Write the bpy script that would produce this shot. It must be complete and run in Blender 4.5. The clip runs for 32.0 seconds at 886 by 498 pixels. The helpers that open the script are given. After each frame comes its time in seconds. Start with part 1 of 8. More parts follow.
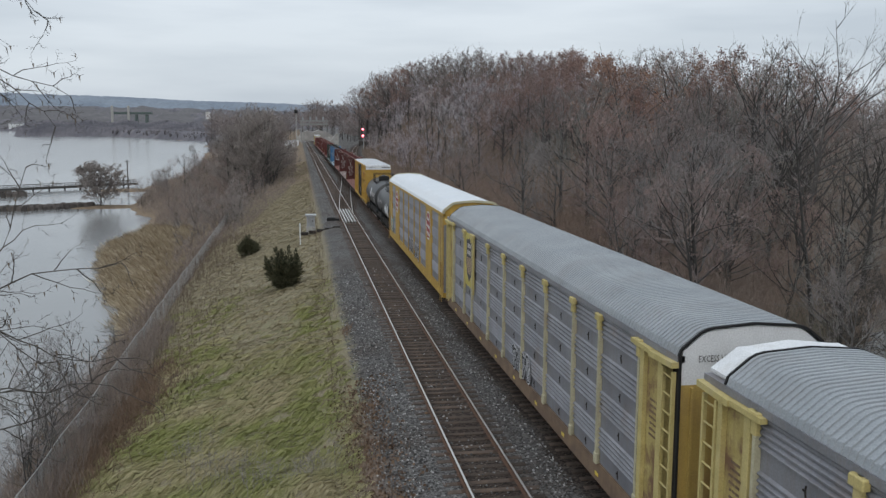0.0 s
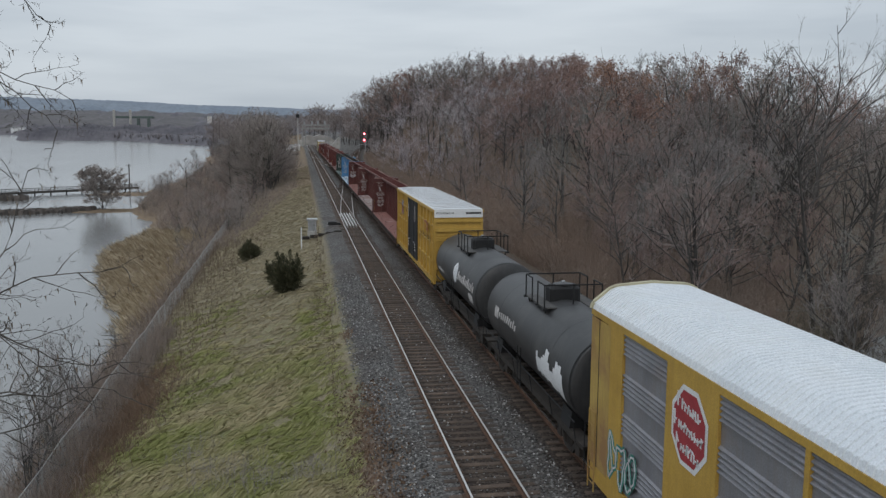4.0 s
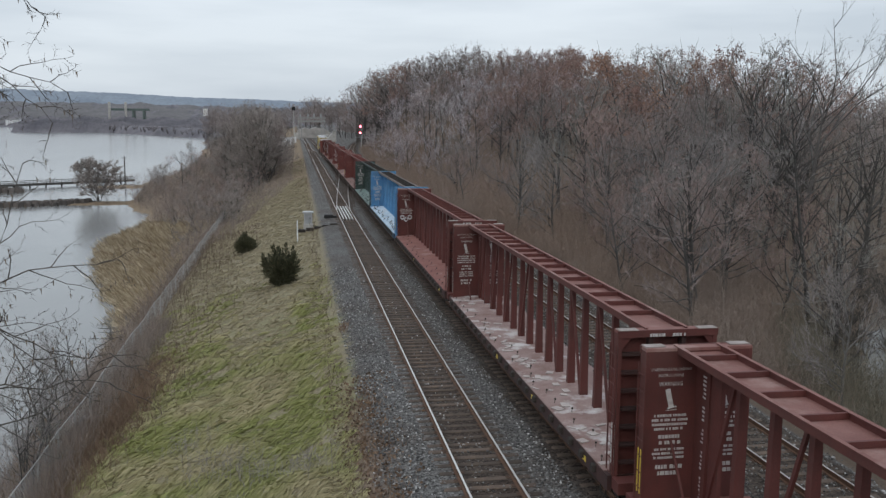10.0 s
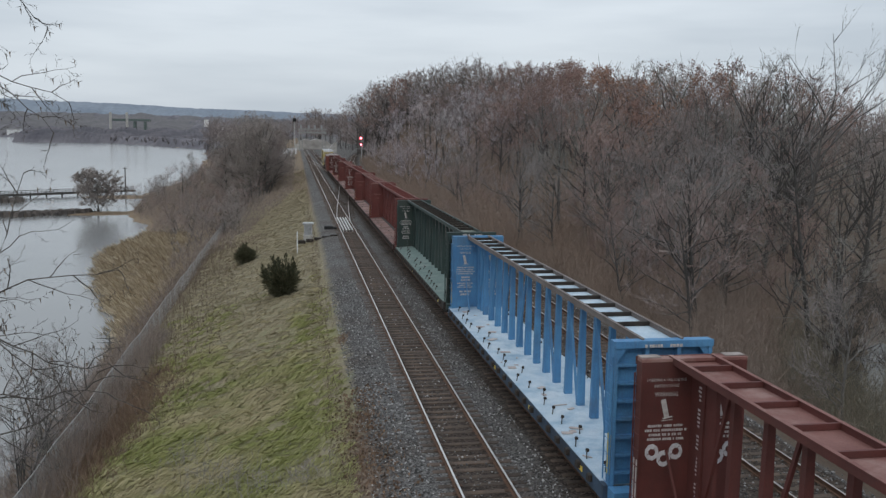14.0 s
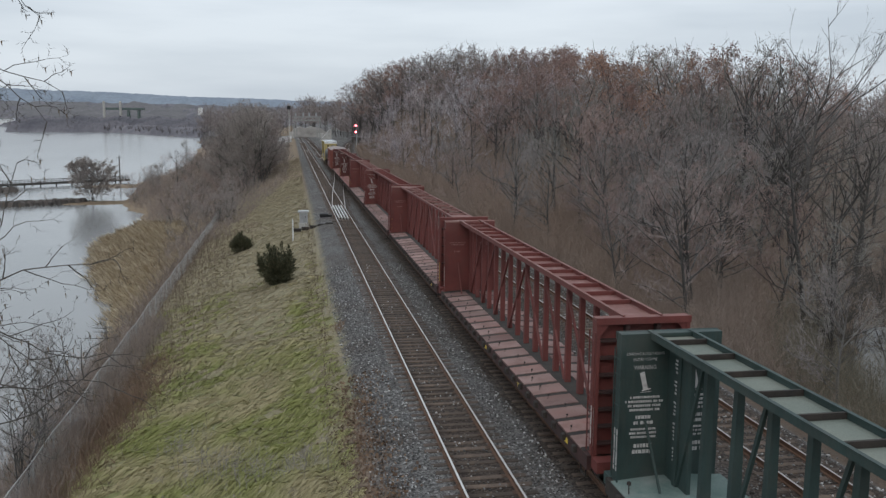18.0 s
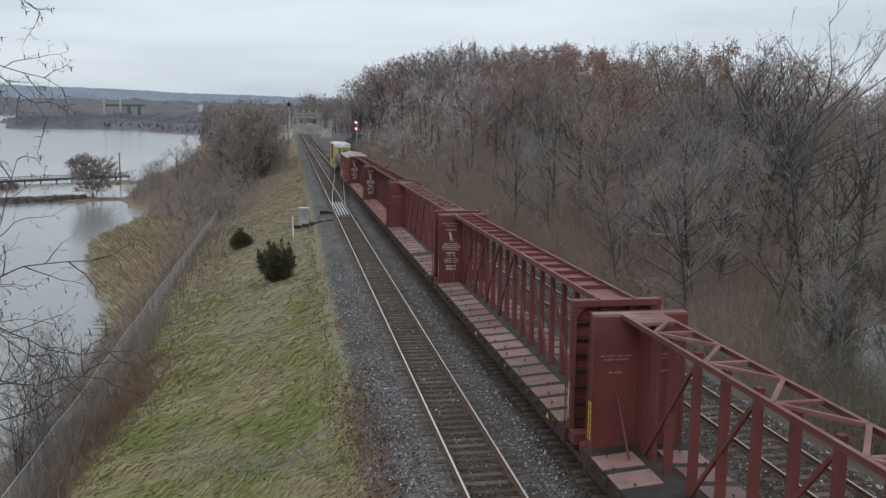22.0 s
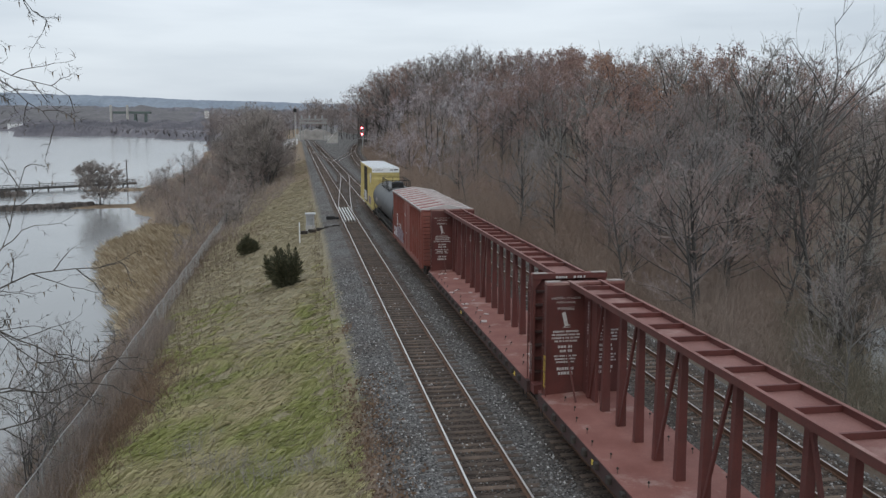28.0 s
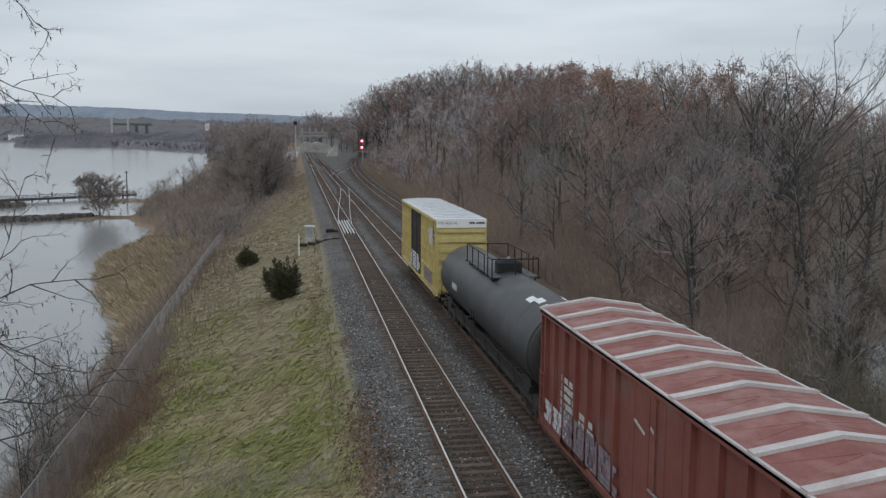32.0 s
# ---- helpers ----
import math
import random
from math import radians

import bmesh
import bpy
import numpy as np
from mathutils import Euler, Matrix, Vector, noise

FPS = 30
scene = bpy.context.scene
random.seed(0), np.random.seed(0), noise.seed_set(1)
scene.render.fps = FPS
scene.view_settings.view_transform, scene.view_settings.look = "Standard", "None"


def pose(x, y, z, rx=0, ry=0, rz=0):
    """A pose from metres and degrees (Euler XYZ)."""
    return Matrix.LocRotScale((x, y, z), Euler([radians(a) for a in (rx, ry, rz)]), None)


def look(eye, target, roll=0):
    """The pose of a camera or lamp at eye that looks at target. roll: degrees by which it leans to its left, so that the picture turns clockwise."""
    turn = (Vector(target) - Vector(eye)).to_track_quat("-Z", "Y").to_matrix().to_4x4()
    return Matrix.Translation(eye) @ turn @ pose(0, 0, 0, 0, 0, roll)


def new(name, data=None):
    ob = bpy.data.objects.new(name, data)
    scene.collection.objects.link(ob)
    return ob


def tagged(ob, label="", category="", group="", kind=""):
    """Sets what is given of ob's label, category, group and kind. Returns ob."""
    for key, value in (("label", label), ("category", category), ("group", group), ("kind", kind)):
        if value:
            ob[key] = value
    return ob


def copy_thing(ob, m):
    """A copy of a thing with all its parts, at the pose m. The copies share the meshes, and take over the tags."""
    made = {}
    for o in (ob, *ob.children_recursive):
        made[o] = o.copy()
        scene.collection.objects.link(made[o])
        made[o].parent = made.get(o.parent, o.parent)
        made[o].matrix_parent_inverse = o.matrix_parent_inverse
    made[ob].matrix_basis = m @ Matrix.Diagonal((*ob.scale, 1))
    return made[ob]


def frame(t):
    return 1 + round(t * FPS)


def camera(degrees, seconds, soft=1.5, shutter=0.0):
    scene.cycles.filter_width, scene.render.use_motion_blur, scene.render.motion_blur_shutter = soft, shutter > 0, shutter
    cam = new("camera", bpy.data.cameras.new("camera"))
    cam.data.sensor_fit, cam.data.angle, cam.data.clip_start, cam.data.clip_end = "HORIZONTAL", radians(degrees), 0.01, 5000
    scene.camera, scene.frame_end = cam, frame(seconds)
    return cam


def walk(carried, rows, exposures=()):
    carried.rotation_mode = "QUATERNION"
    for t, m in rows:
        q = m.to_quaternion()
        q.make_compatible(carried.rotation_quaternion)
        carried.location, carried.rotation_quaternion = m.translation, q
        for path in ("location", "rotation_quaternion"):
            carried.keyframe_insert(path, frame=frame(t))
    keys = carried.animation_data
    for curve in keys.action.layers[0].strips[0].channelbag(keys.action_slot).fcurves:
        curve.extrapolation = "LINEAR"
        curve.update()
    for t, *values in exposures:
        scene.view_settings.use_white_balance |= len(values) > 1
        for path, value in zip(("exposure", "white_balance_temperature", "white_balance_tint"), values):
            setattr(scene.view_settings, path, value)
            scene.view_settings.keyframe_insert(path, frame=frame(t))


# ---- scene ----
cam = camera(54.0, 32.0, soft=1.4)
EYE = (-5.13, 0.0, 9.69)
# seconds, yaw, pitch, roll of the hand-held camera on the overbridge
TURNS = """0 -9.36 -8.03 -.22;.5 -9.5 -8.23 -.34;1 -9.44 -8.49 -.06;1.5 -9.36 -8.54 0;2 -9.55 -8.27 -.22;2.5 -9.41 -7.94 -.27
3 -9.59 -8.34 -.15;3.5 -9.4 -7.9 -.16;5.5 -9.25 -7.6 -.62;6 -9.34 -7.59 -.61;6.5 -9.48 -7.96 -.54;7 -9.3 -7.64 -.59;7.5 -9.05 -7.81 -.6
8 -9.41 -7.98 -.49;8.5 -9.44 -7.87 -.52;9 -9.45 -8.18 -.44;9.5 -9.29 -8.29 -.31;10 -9.51 -8.19 -.42;10.5 -9.34 -8.83 -.33;11 -9.39 -8.22 -.43
11.5 -9.35 -7.99 -.5;12 -9.28 -8.06 -.53;12.5 -9.48 -8.13 -.57;13 -9.46 -7.74 -.68;13.5 -9.31 -7.57 -.64;14 -9.48 -7.41 -.72;14.5 -9.36 -7.29 -.64
16.5 -9.77 -7.65 -.35;17 -9.68 -7.67 -.28;17.5 -9.84 -8.05 -.28;18 -9.81 -8.26 -.35;18.5 -9.63 -8.29 -.39;19 -9.6 -8.21 -.34;19.5 -9.63 -8.24 -.35
20 -9.72 -8.13 -.44;20.5 -9.77 -8.3 -.45;21 -9.62 -8.24 -.42;21.5 -9.82 -8.44 -.34;22 -9.79 -8.45 -.44;22.5 -9.54 -8.15 -.38;23 -9.66 -8.15 -.27
23.5 -9.81 -7.99 -.18;24 -9.77 -8.15 -.32;24.5 -9.46 -7.96 -.45;25 -9.44 -8.04 -.38;25.5 -9.38 -8.26 -.37;27.5 -9.63 -8.05 -.6;28 -9.42 -8.15 .01
28.5 -9.29 -7.9 -.16;29 -9.2 -7.78 -.27;29.5 -9.52 -7.75 -.23;30 -9.28 -7.74 -.36;30.5 -9.31 -7.7 -.33;31 -9.41 -7.7 -.49;31.5 -9.46 -7.45 -.67
32 -9.42 -7.26 -.37"""
rows = []
for item in TURNS.replace("\n", ";").split(";"):
    t, yaw, pitch, roll = (float(v) for v in item.split())
    rows.append((t, pose(*EYE, 90 + pitch, roll, yaw)))
walk(cam, rows, [(0.0, 0.10, 6400, 11), (1.0, -0.02, 6400, 11), (2.0, 0.04, 6400, 11), (3.0, -0.12, 6400, 11), (3.5, -0.12, 6400, 11), (6.0, 0.09, 6400, 11), (7.0, -0.04, 6400, 11), (8.0, -0.05, 6400, 11), (9.0, 0.16, 6400, 11), (10.0, 0.18, 6400, 11), (11.0, 0.18, 6400, 11), (13.0, 0.14, 6400, 11), (14.0, 0.06, 6400, 11), (17.0, 0.08, 6400, 11), (19.0, 0.22, 6400, 11), (20.0, 0.20, 6400, 11), (24.0, 0.18, 6400, 11), (28.0, 0.21, 6400, 11), (29.0, 0.19, 6400, 11), (31.0, 0.14, 6400, 11), (32.0, -0.01, 6400, 11)])

# ---- light: an overcast November sky ----
SUN_EL, SUN_AZ = radians(24), radians(200)
world = bpy.data.worlds.new("overcast_sky")
scene.world = world
world.use_nodes = True
wn, wl = world.node_tree.nodes, world.node_tree.links
wn.clear()
w_out, w_bg = wn.new("ShaderNodeOutputWorld"), wn.new("ShaderNodeBackground")
sky = wn.new("ShaderNodeTexSky")
sky.sky_type, sky.sun_disc, sky.sun_elevation, sky.sun_rotation = "NISHITA", False, SUN_EL, SUN_AZ
sky.air_density, sky.dust_density = 1.0, 3.0
w_co, w_map = wn.new("ShaderNodeTexCoord"), wn.new("ShaderNodeMapping")
w_map.inputs["Scale"].default_value = (1.0, 1.0, 7.0)
wl.new(w_co.outputs["Generated"], w_map.inputs["Vector"])
w_n = wn.new("ShaderNodeTexNoise")
w_n.inputs["Scale"].default_value, w_n.inputs["Detail"].default_value, w_n.inputs["Roughness"].default_value = 2.2, 5.0, 0.5
wl.new(w_map.outputs["Vector"], w_n.inputs["Vector"])
w_r = wn.new("ShaderNodeValToRGB")
w_r.color_ramp.elements[0].position, w_r.color_ramp.elements[0].color = 0.33, (4.85, 5.43, 5.96, 1)
w_r.color_ramp.elements[1].position, w_r.color_ramp.elements[1].color = 0.62, (6.5, 7.08, 7.5, 1)
wl.new(w_n.outputs["Fac"], w_r.inputs["Fac"])
w_mix = wn.new("ShaderNodeMix")
w_mix.data_type = "RGBA"
w_mix.inputs["Factor"].default_value = 0.93
wl.new(sky.outputs["Color"], w_mix.inputs["A"])
wl.new(w_r.outputs["Color"], w_mix.inputs["B"])
# an overcast sky grows brighter towards the zenith
w_sep, w_up, w_mul = wn.new("ShaderNodeSeparateXYZ"), wn.new("ShaderNodeMapRange"), wn.new("ShaderNodeVectorMath")
wl.new(w_co.outputs["Generated"], w_sep.inputs[0])
wl.new(w_sep.outputs["Z"], w_up.inputs["Value"])
w_up.inputs["To Min"].default_value, w_up.inputs["To Max"].default_value = 1.0, 1.6
w_mul.operation = "SCALE"
wl.new(w_mix.outputs["Result"], w_mul.inputs[0])
wl.new(w_up.outputs["Result"], w_mul.inputs["Scale"])
wl.new(w_mul.outputs["Vector"], w_bg.inputs["Color"])
w_bg.inputs["Strength"].default_value = 0.1
wl.new(w_bg.outputs["Background"], w_out.inputs["Surface"])
sun_data = bpy.data.lights.new("sun", "SUN")
sun_data.energy, sun_data.angle, sun_data.color = 0.5, radians(30), (1.0, 0.97, 0.92)
sun = new("sun", sun_data)
sun.matrix_world = look((-40, -60, 90), (0, 30, 0))


# ---- materials ----
def nodes_of(name):
    m = bpy.data.materials.new(name)
    m.use_nodes = True
    nt = m.node_tree
    return m, nt.nodes, nt.links, nt.nodes["Principled BSDF"]


def noise_node(n, l, vec, scale, detail=4.0, rough=0.55):
    t = n.new("ShaderNodeTexNoise")
    t.inputs["Scale"].default_value, t.inputs["Detail"].default_value, t.inputs["Roughness"].default_value = scale, detail, rough
    if vec is not None:
        l.new(vec, t.inputs["Vector"])
    return t.outputs["Fac"]


def ramp_node(n, l, fac, lo, hi, c0=(0, 0, 0, 1), c1=(1, 1, 1, 1)):
    r = n.new("ShaderNodeValToRGB")
    r.color_ramp.elements[0].position, r.color_ramp.elements[1].position = lo, hi
    r.color_ramp.elements[0].color, r.color_ramp.elements[1].color = c0, c1
    l.new(fac, r.inputs["Fac"])
    return r.outputs["Color"]


def mix_node(n, l, fac, a, b, mode="MIX"):
    m = n.new("ShaderNodeMix")
    m.data_type, m.blend_type = "RGBA", mode
    for key, v in (("Factor", fac), ("A", a), ("B", b)):
        if isinstance(v, (int, float)):
            m.inputs[key].default_value = v
        elif isinstance(v, tuple):
            m.inputs[key].default_value = (*v[:3], 1)
        else:
            l.new(v, m.inputs[key])
    return m.outputs["Result"]


def coords(n, l, scale=(1, 1, 1), world_space=False):
    if world_space:
        src = n.new("ShaderNodeNewGeometry").outputs["Position"]
    else:
        src = n.new("ShaderNodeTexCoord").outputs["Object"]
    m = n.new("ShaderNodeMapping")
    m.inputs["Scale"].default_value = scale
    l.new(src, m.inputs["Vector"])
    return m.outputs["Vector"]


def bump_node(n, l, bsdf, height, strength, dist=0.02):
    b = n.new("ShaderNodeBump")
    b.inputs["Strength"].default_value, b.inputs["Distance"].default_value = strength, dist
    l.new(height, b.inputs["Height"])
    l.new(b.outputs["Normal"], bsdf.inputs["Normal"])


def surface(name, a, b, scale=2.0, rough=0.75, metal=0.0, dirt=None, dirt_lo=0.5, dirt_hi=0.75, streak=0.0, fine=30.0, bump=0.15,
            world_space=False, vary=0.0, dscale=0.8):
    """A two-tone surface with grain, stains and (streak) runs down upright faces."""
    m, n, l, p = nodes_of(name)
    v = coords(n, l, world_space=world_space)
    col = mix_node(n, l, ramp_node(n, l, noise_node(n, l, v, scale, 6), 0.3, 0.7), a, b)
    grain = noise_node(n, l, v, fine, 3)
    col = mix_node(n, l, ramp_node(n, l, grain, 0.25, 0.75), mix_node(n, l, 1.0, col, (0.72, 0.72, 0.72), "MULTIPLY"), col)
    if dirt is not None:
        d = ramp_node(n, l, noise_node(n, l, v, dscale, 8, 0.65), dirt_lo, dirt_hi)
        col = mix_node(n, l, d, col, dirt)
    if streak:
        sv = coords(n, l, (4.0, 4.0, 0.35), world_space)
        s = ramp_node(n, l, noise_node(n, l, sv, 2.5, 5, 0.6), 0.45, 0.8)
        f = n.new("ShaderNodeMath")
        f.operation = "MULTIPLY"
        f.inputs[1].default_value = streak
        l.new(s, f.inputs[0])
        col = mix_node(n, l, f.outputs[0], col, dirt or (0.12, 0.09, 0.07))
    if vary:
        info = n.new("ShaderNodeObjectInfo")
        hv = n.new("ShaderNodeHueSaturation")
        mr = n.new("ShaderNodeMapRange")
        mr.inputs["To Min"].default_value, mr.inputs["To Max"].default_value = 1 - vary, 1 + vary
        l.new(info.outputs["Random"], mr.inputs["Value"])
        l.new(mr.outputs["Result"], hv.inputs["Value"])
        l.new(col, hv.inputs["Color"])
        col = hv.outputs["Color"]
    l.new(col, p.inputs["Base Color"])
    p.inputs["Roughness"].default_value, p.inputs["Metallic"].default_value = rough, metal
    bump_node(n, l, p, grain, bump)
    return m


def island_surface(name, a, b, rough=0.9, c=None, world_mix=None, vary=0.0):
    """Many small pieces in one mesh, each with its own tone between a and b (and some of c)."""
    m, n, l, p = nodes_of(name)
    g = n.new("ShaderNodeNewGeometry")
    r = n.new("ShaderNodeValToRGB")
    e = r.color_ramp.elements
    e[0].color, e[1].color = (*a, 1), (*b, 1)
    if c is not None:
        e[1].position = 0.8
        x = e.new(1.0)
        x.color = (*c, 1)
    l.new(g.outputs["Random Per Island"], r.inputs["Fac"])
    col = r.outputs["Color"]
    if world_mix is not None:
        v = coords(n, l, world_space=True)
        f = ramp_node(n, l, noise_node(n, l, v, world_mix[1], 3), 0.42, 0.62)
        col = mix_node(n, l, f, col, mix_node(n, l, 0.75, col, world_mix[0]))
    if vary:
        hv, mr = n.new("ShaderNodeHueSaturation"), n.new("ShaderNodeMapRange")
        mr.inputs["To Min"].default_value, mr.inputs["To Max"].default_value = 1 - vary, 1 + vary
        l.new(n.new("ShaderNodeObjectInfo").outputs["Random"], mr.inputs["Value"])
        l.new(mr.outputs["Result"], hv.inputs["Value"])
        l.new(col, hv.inputs["Color"])
        col = hv.outputs["Color"]
    l.new(col, p.inputs["Base Color"])
    p.inputs["Roughness"].default_value = rough
    p.inputs["Specular IOR Level"].default_value = 0.15
    return m


def twig_surface(name, tones, spread=0.16, rough=0.95):
    """Bare twigs or withered leaves: each plant has a tone of its own out of tones, each piece a small shift of it."""
    m, n, l, p = nodes_of(name)
    r = n.new("ShaderNodeValToRGB")
    e = r.color_ramp.elements
    e[0].color, e[1].color = (*tones[0], 1), (*tones[-1], 1)
    for i, c in enumerate(tones[1:-1]):
        e.new((i + 1) / (len(tones) - 1)).color = (*c, 1)
    l.new(n.new("ShaderNodeObjectInfo").outputs["Random"], r.inputs["Fac"])
    hv, mr = n.new("ShaderNodeHueSaturation"), n.new("ShaderNodeMapRange")
    mr.inputs["To Min"].default_value, mr.inputs["To Max"].default_value = 1 - spread, 1 + spread
    l.new(n.new("ShaderNodeNewGeometry").outputs["Random Per Island"], mr.inputs["Value"])
    l.new(mr.outputs["Result"], hv.inputs["Value"])
    l.new(r.outputs["Color"], hv.inputs["Color"])
    l.new(hv.outputs["Color"], p.inputs["Base Color"])
    p.inputs["Roughness"].default_value = rough
    p.inputs["Specular IOR Level"].default_value = 0.1
    return m


M = {}
M["rail_rust"] = surface("rail_rust", (0.10, 0.055, 0.035), (0.17, 0.09, 0.055), 6, 0.85, 0.2)
M["rail_head"] = surface("rail_head", (0.72, 0.70, 0.68), (0.82, 0.80, 0.78), 3, 0.32, 0.9, bump=0.02)
M["rail_dull"] = surface("dull_rail_head", (0.34, 0.31, 0.29), (0.46, 0.43, 0.41), 3, 0.45, 0.7, bump=0.02)
M["tie"] = surface("tie_wood", (0.055, 0.04, 0.032), (0.115, 0.082, 0.062), 3, 0.95, dirt=(0.15, 0.10, 0.06), dirt_lo=0.55, dirt_hi=0.8, vary=0.35, bump=0.4)
M["tie_plate"] = surface("tie_plate", (0.06, 0.035, 0.022), (0.11, 0.06, 0.04), 9, 0.85, 0.3)
M["galv"] = surface("galvanised_panel", (0.22, 0.222, 0.245), (0.31, 0.313, 0.34), 1.2, 0.5, 0.3, dirt=(0.20, 0.15, 0.12), dirt_lo=0.56, dirt_hi=0.85, streak=0.35)
M["galv_roof"] = surface("galvanised_roof", (0.30, 0.325, 0.345), (0.37, 0.392, 0.412), 0.7, 0.5, 0.25, dirt=(0.25, 0.255, 0.26), dirt_lo=0.5, dirt_hi=0.8)
M["white_roof"] = surface("white_roof_paint", (0.72, 0.76, 0.80), (0.82, 0.85, 0.88), 0.8, 0.5, 0.1, dirt=(0.55, 0.57, 0.58), dirt_lo=0.5, dirt_hi=0.85)
M["yellow"] = surface("yellow_paint", (0.45, 0.275, 0.045), (0.56, 0.355, 0.07), 1.5, 0.6, dirt=(0.24, 0.135, 0.05), dirt_lo=0.58, dirt_hi=0.8, streak=0.3)
M["yellow_old"] = surface("faded_yellow_paint", (0.47, 0.38, 0.14), (0.60, 0.50, 0.21), 2.5, 0.7, dirt=(0.40, 0.33, 0.19), dirt_lo=0.55, dirt_hi=0.75, streak=0.25)
M["peeling"] = surface("peeling_yellow_paint", (0.40, 0.31, 0.10), (0.52, 0.42, 0.16), 2.5, 0.75, dirt=(0.17, 0.095, 0.05), dirt_lo=0.46, dirt_hi=0.6, streak=0.4, dscale=1.6)
M["cream"] = surface("cream_post_paint", (0.42, 0.39, 0.26), (0.55, 0.51, 0.35), 2.5, 0.7, dirt=(0.30, 0.25, 0.18), dirt_lo=0.55, dirt_hi=0.8, streak=0.3)
M["yellow_rusty"] = surface("rust_stained_yellow", (0.43, 0.29, 0.065), (0.53, 0.37, 0.10), 1.5, 0.7, dirt=(0.27, 0.15, 0.06), dirt_lo=0.44, dirt_hi=0.65, streak=0.6)
M["sign_yellow"] = surface("sign_board_yellow", (0.52, 0.44, 0.10), (0.62, 0.53, 0.14), 2.0, 0.65, dirt=(0.42, 0.33, 0.12), dirt_lo=0.55, dirt_hi=0.8, streak=0.3)
M["emblem_dark"] = surface("faded_dark_emblem", (0.045, 0.04, 0.048), (0.075, 0.068, 0.078), 4.0, 0.7)
M["emblem_stripe"] = surface("faded_stripe", (0.42, 0.30, 0.20), (0.52, 0.38, 0.26), 4.0, 0.7)
M["tan"] = surface("tan_panel", (0.42, 0.29, 0.08), (0.52, 0.37, 0.11), 1.5, 0.65, dirt=(0.25, 0.15, 0.07), streak=0.3)
M["sill"] = surface("rusty_sill", (0.15, 0.10, 0.07), (0.25, 0.165, 0.10), 2.0, 0.85, dirt=(0.10, 0.06, 0.04), streak=0.4)
M["black"] = surface("black_paint", (0.005, 0.005, 0.006), (0.011, 0.011, 0.012), 2.0, 0.75, dirt=(0.022, 0.02, 0.018), dirt_lo=0.55, dirt_hi=0.95)
# underframe grime; also the dark painted for ladder-bay shade and chord-rib shadow
M["under"] = surface("underframe_grime_shade", (0.018, 0.015, 0.013), (0.045, 0.035, 0.028), 3.0, 0.9)
M["tank"] = surface("tank_black_paint", (0.022, 0.0225, 0.0235), (0.036, 0.0365, 0.038), 0.8, 0.45, dirt=(0.065, 0.062, 0.06), dirt_lo=0.5, dirt_hi=0.9, streak=0.3, bump=0.04)
M["white"] = surface("white_paint", (0.70, 0.71, 0.72), (0.80, 0.81, 0.82), 2.0, 0.6, dirt=(0.45, 0.42, 0.38), dirt_lo=0.6, dirt_hi=0.9)
M["grating"] = surface("dark_grating", (0.05, 0.048, 0.046), (0.10, 0.095, 0.09), 4.0, 0.8)
M["brick_paint"] = surface("dull_red_lettering", (0.30, 0.10, 0.05), (0.38, 0.14, 0.07), 4.0, 0.7)
M["letter"] = surface("white_lettering", (0.36, 0.33, 0.32), (0.66, 0.64, 0.62), 6.0, 0.7)
M["letter_faint"] = surface("faint_pink_lettering", (0.20, 0.09, 0.08), (0.34, 0.20, 0.185), 6.0, 0.7)
# grimy red, darkened further to paint in the shadow on bulkhead backs
M["grime_shade_red"] = surface("grimy_shaded_red", (0.034, 0.014, 0.012), (0.07, 0.027, 0.023), 1.6, 0.85, dirt=(0.02, 0.013, 0.012), dirt_lo=0.45, dirt_hi=0.75, streak=0.4)
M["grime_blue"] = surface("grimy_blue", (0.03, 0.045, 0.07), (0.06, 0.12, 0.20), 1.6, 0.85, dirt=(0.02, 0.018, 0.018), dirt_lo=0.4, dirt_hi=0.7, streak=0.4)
M["rust_edge"] = surface("rusty_pale_edge", (0.13, 0.11, 0.10), (0.24, 0.21, 0.20), 1.6, 0.85, dirt=(0.09, 0.06, 0.05), dirt_lo=0.45, dirt_hi=0.75)
M["pale_rib"] = surface("weathered_pale_rib", (0.44, 0.41, 0.40), (0.58, 0.55, 0.54), 1.5, 0.7, dirt=(0.34, 0.22, 0.20), dirt_lo=0.5, dirt_hi=0.8)
M["brown"] = surface("oxide_brown_paint", (0.08, 0.019, 0.015), (0.122, 0.031, 0.025), 1.2, 0.72, dirt=(0.07, 0.028, 0.024), dirt_lo=0.5, dirt_hi=0.8, streak=0.4)
M["red"] = surface("oxide_red_paint", (0.115, 0.025, 0.021), (0.165, 0.04, 0.033), 1.2, 0.7, dirt=(0.10, 0.038, 0.033), dirt_lo=0.5, dirt_hi=0.8, streak=0.4)
M["deck_red"] = surface("worn_red_deck", (0.185, 0.062, 0.048), (0.26, 0.108, 0.088), 0.9, 0.8, dirt=(0.36, 0.27, 0.245), dirt_lo=0.56, dirt_hi=0.78)
M["deck_dusty"] = surface("dusty_deck", (0.21, 0.12, 0.105), (0.34, 0.245, 0.225), 1.4, 0.85, dirt=(0.52, 0.49, 0.48), dirt_lo=0.52, dirt_hi=0.66)
M["deck_board"] = surface("deck_boards", (0.185, 0.101, 0.087), (0.297, 0.202, 0.181), 1.6, 0.85, dirt=(0.168, 0.065, 0.053), dirt_lo=0.5, dirt_hi=0.75, vary=0.35)
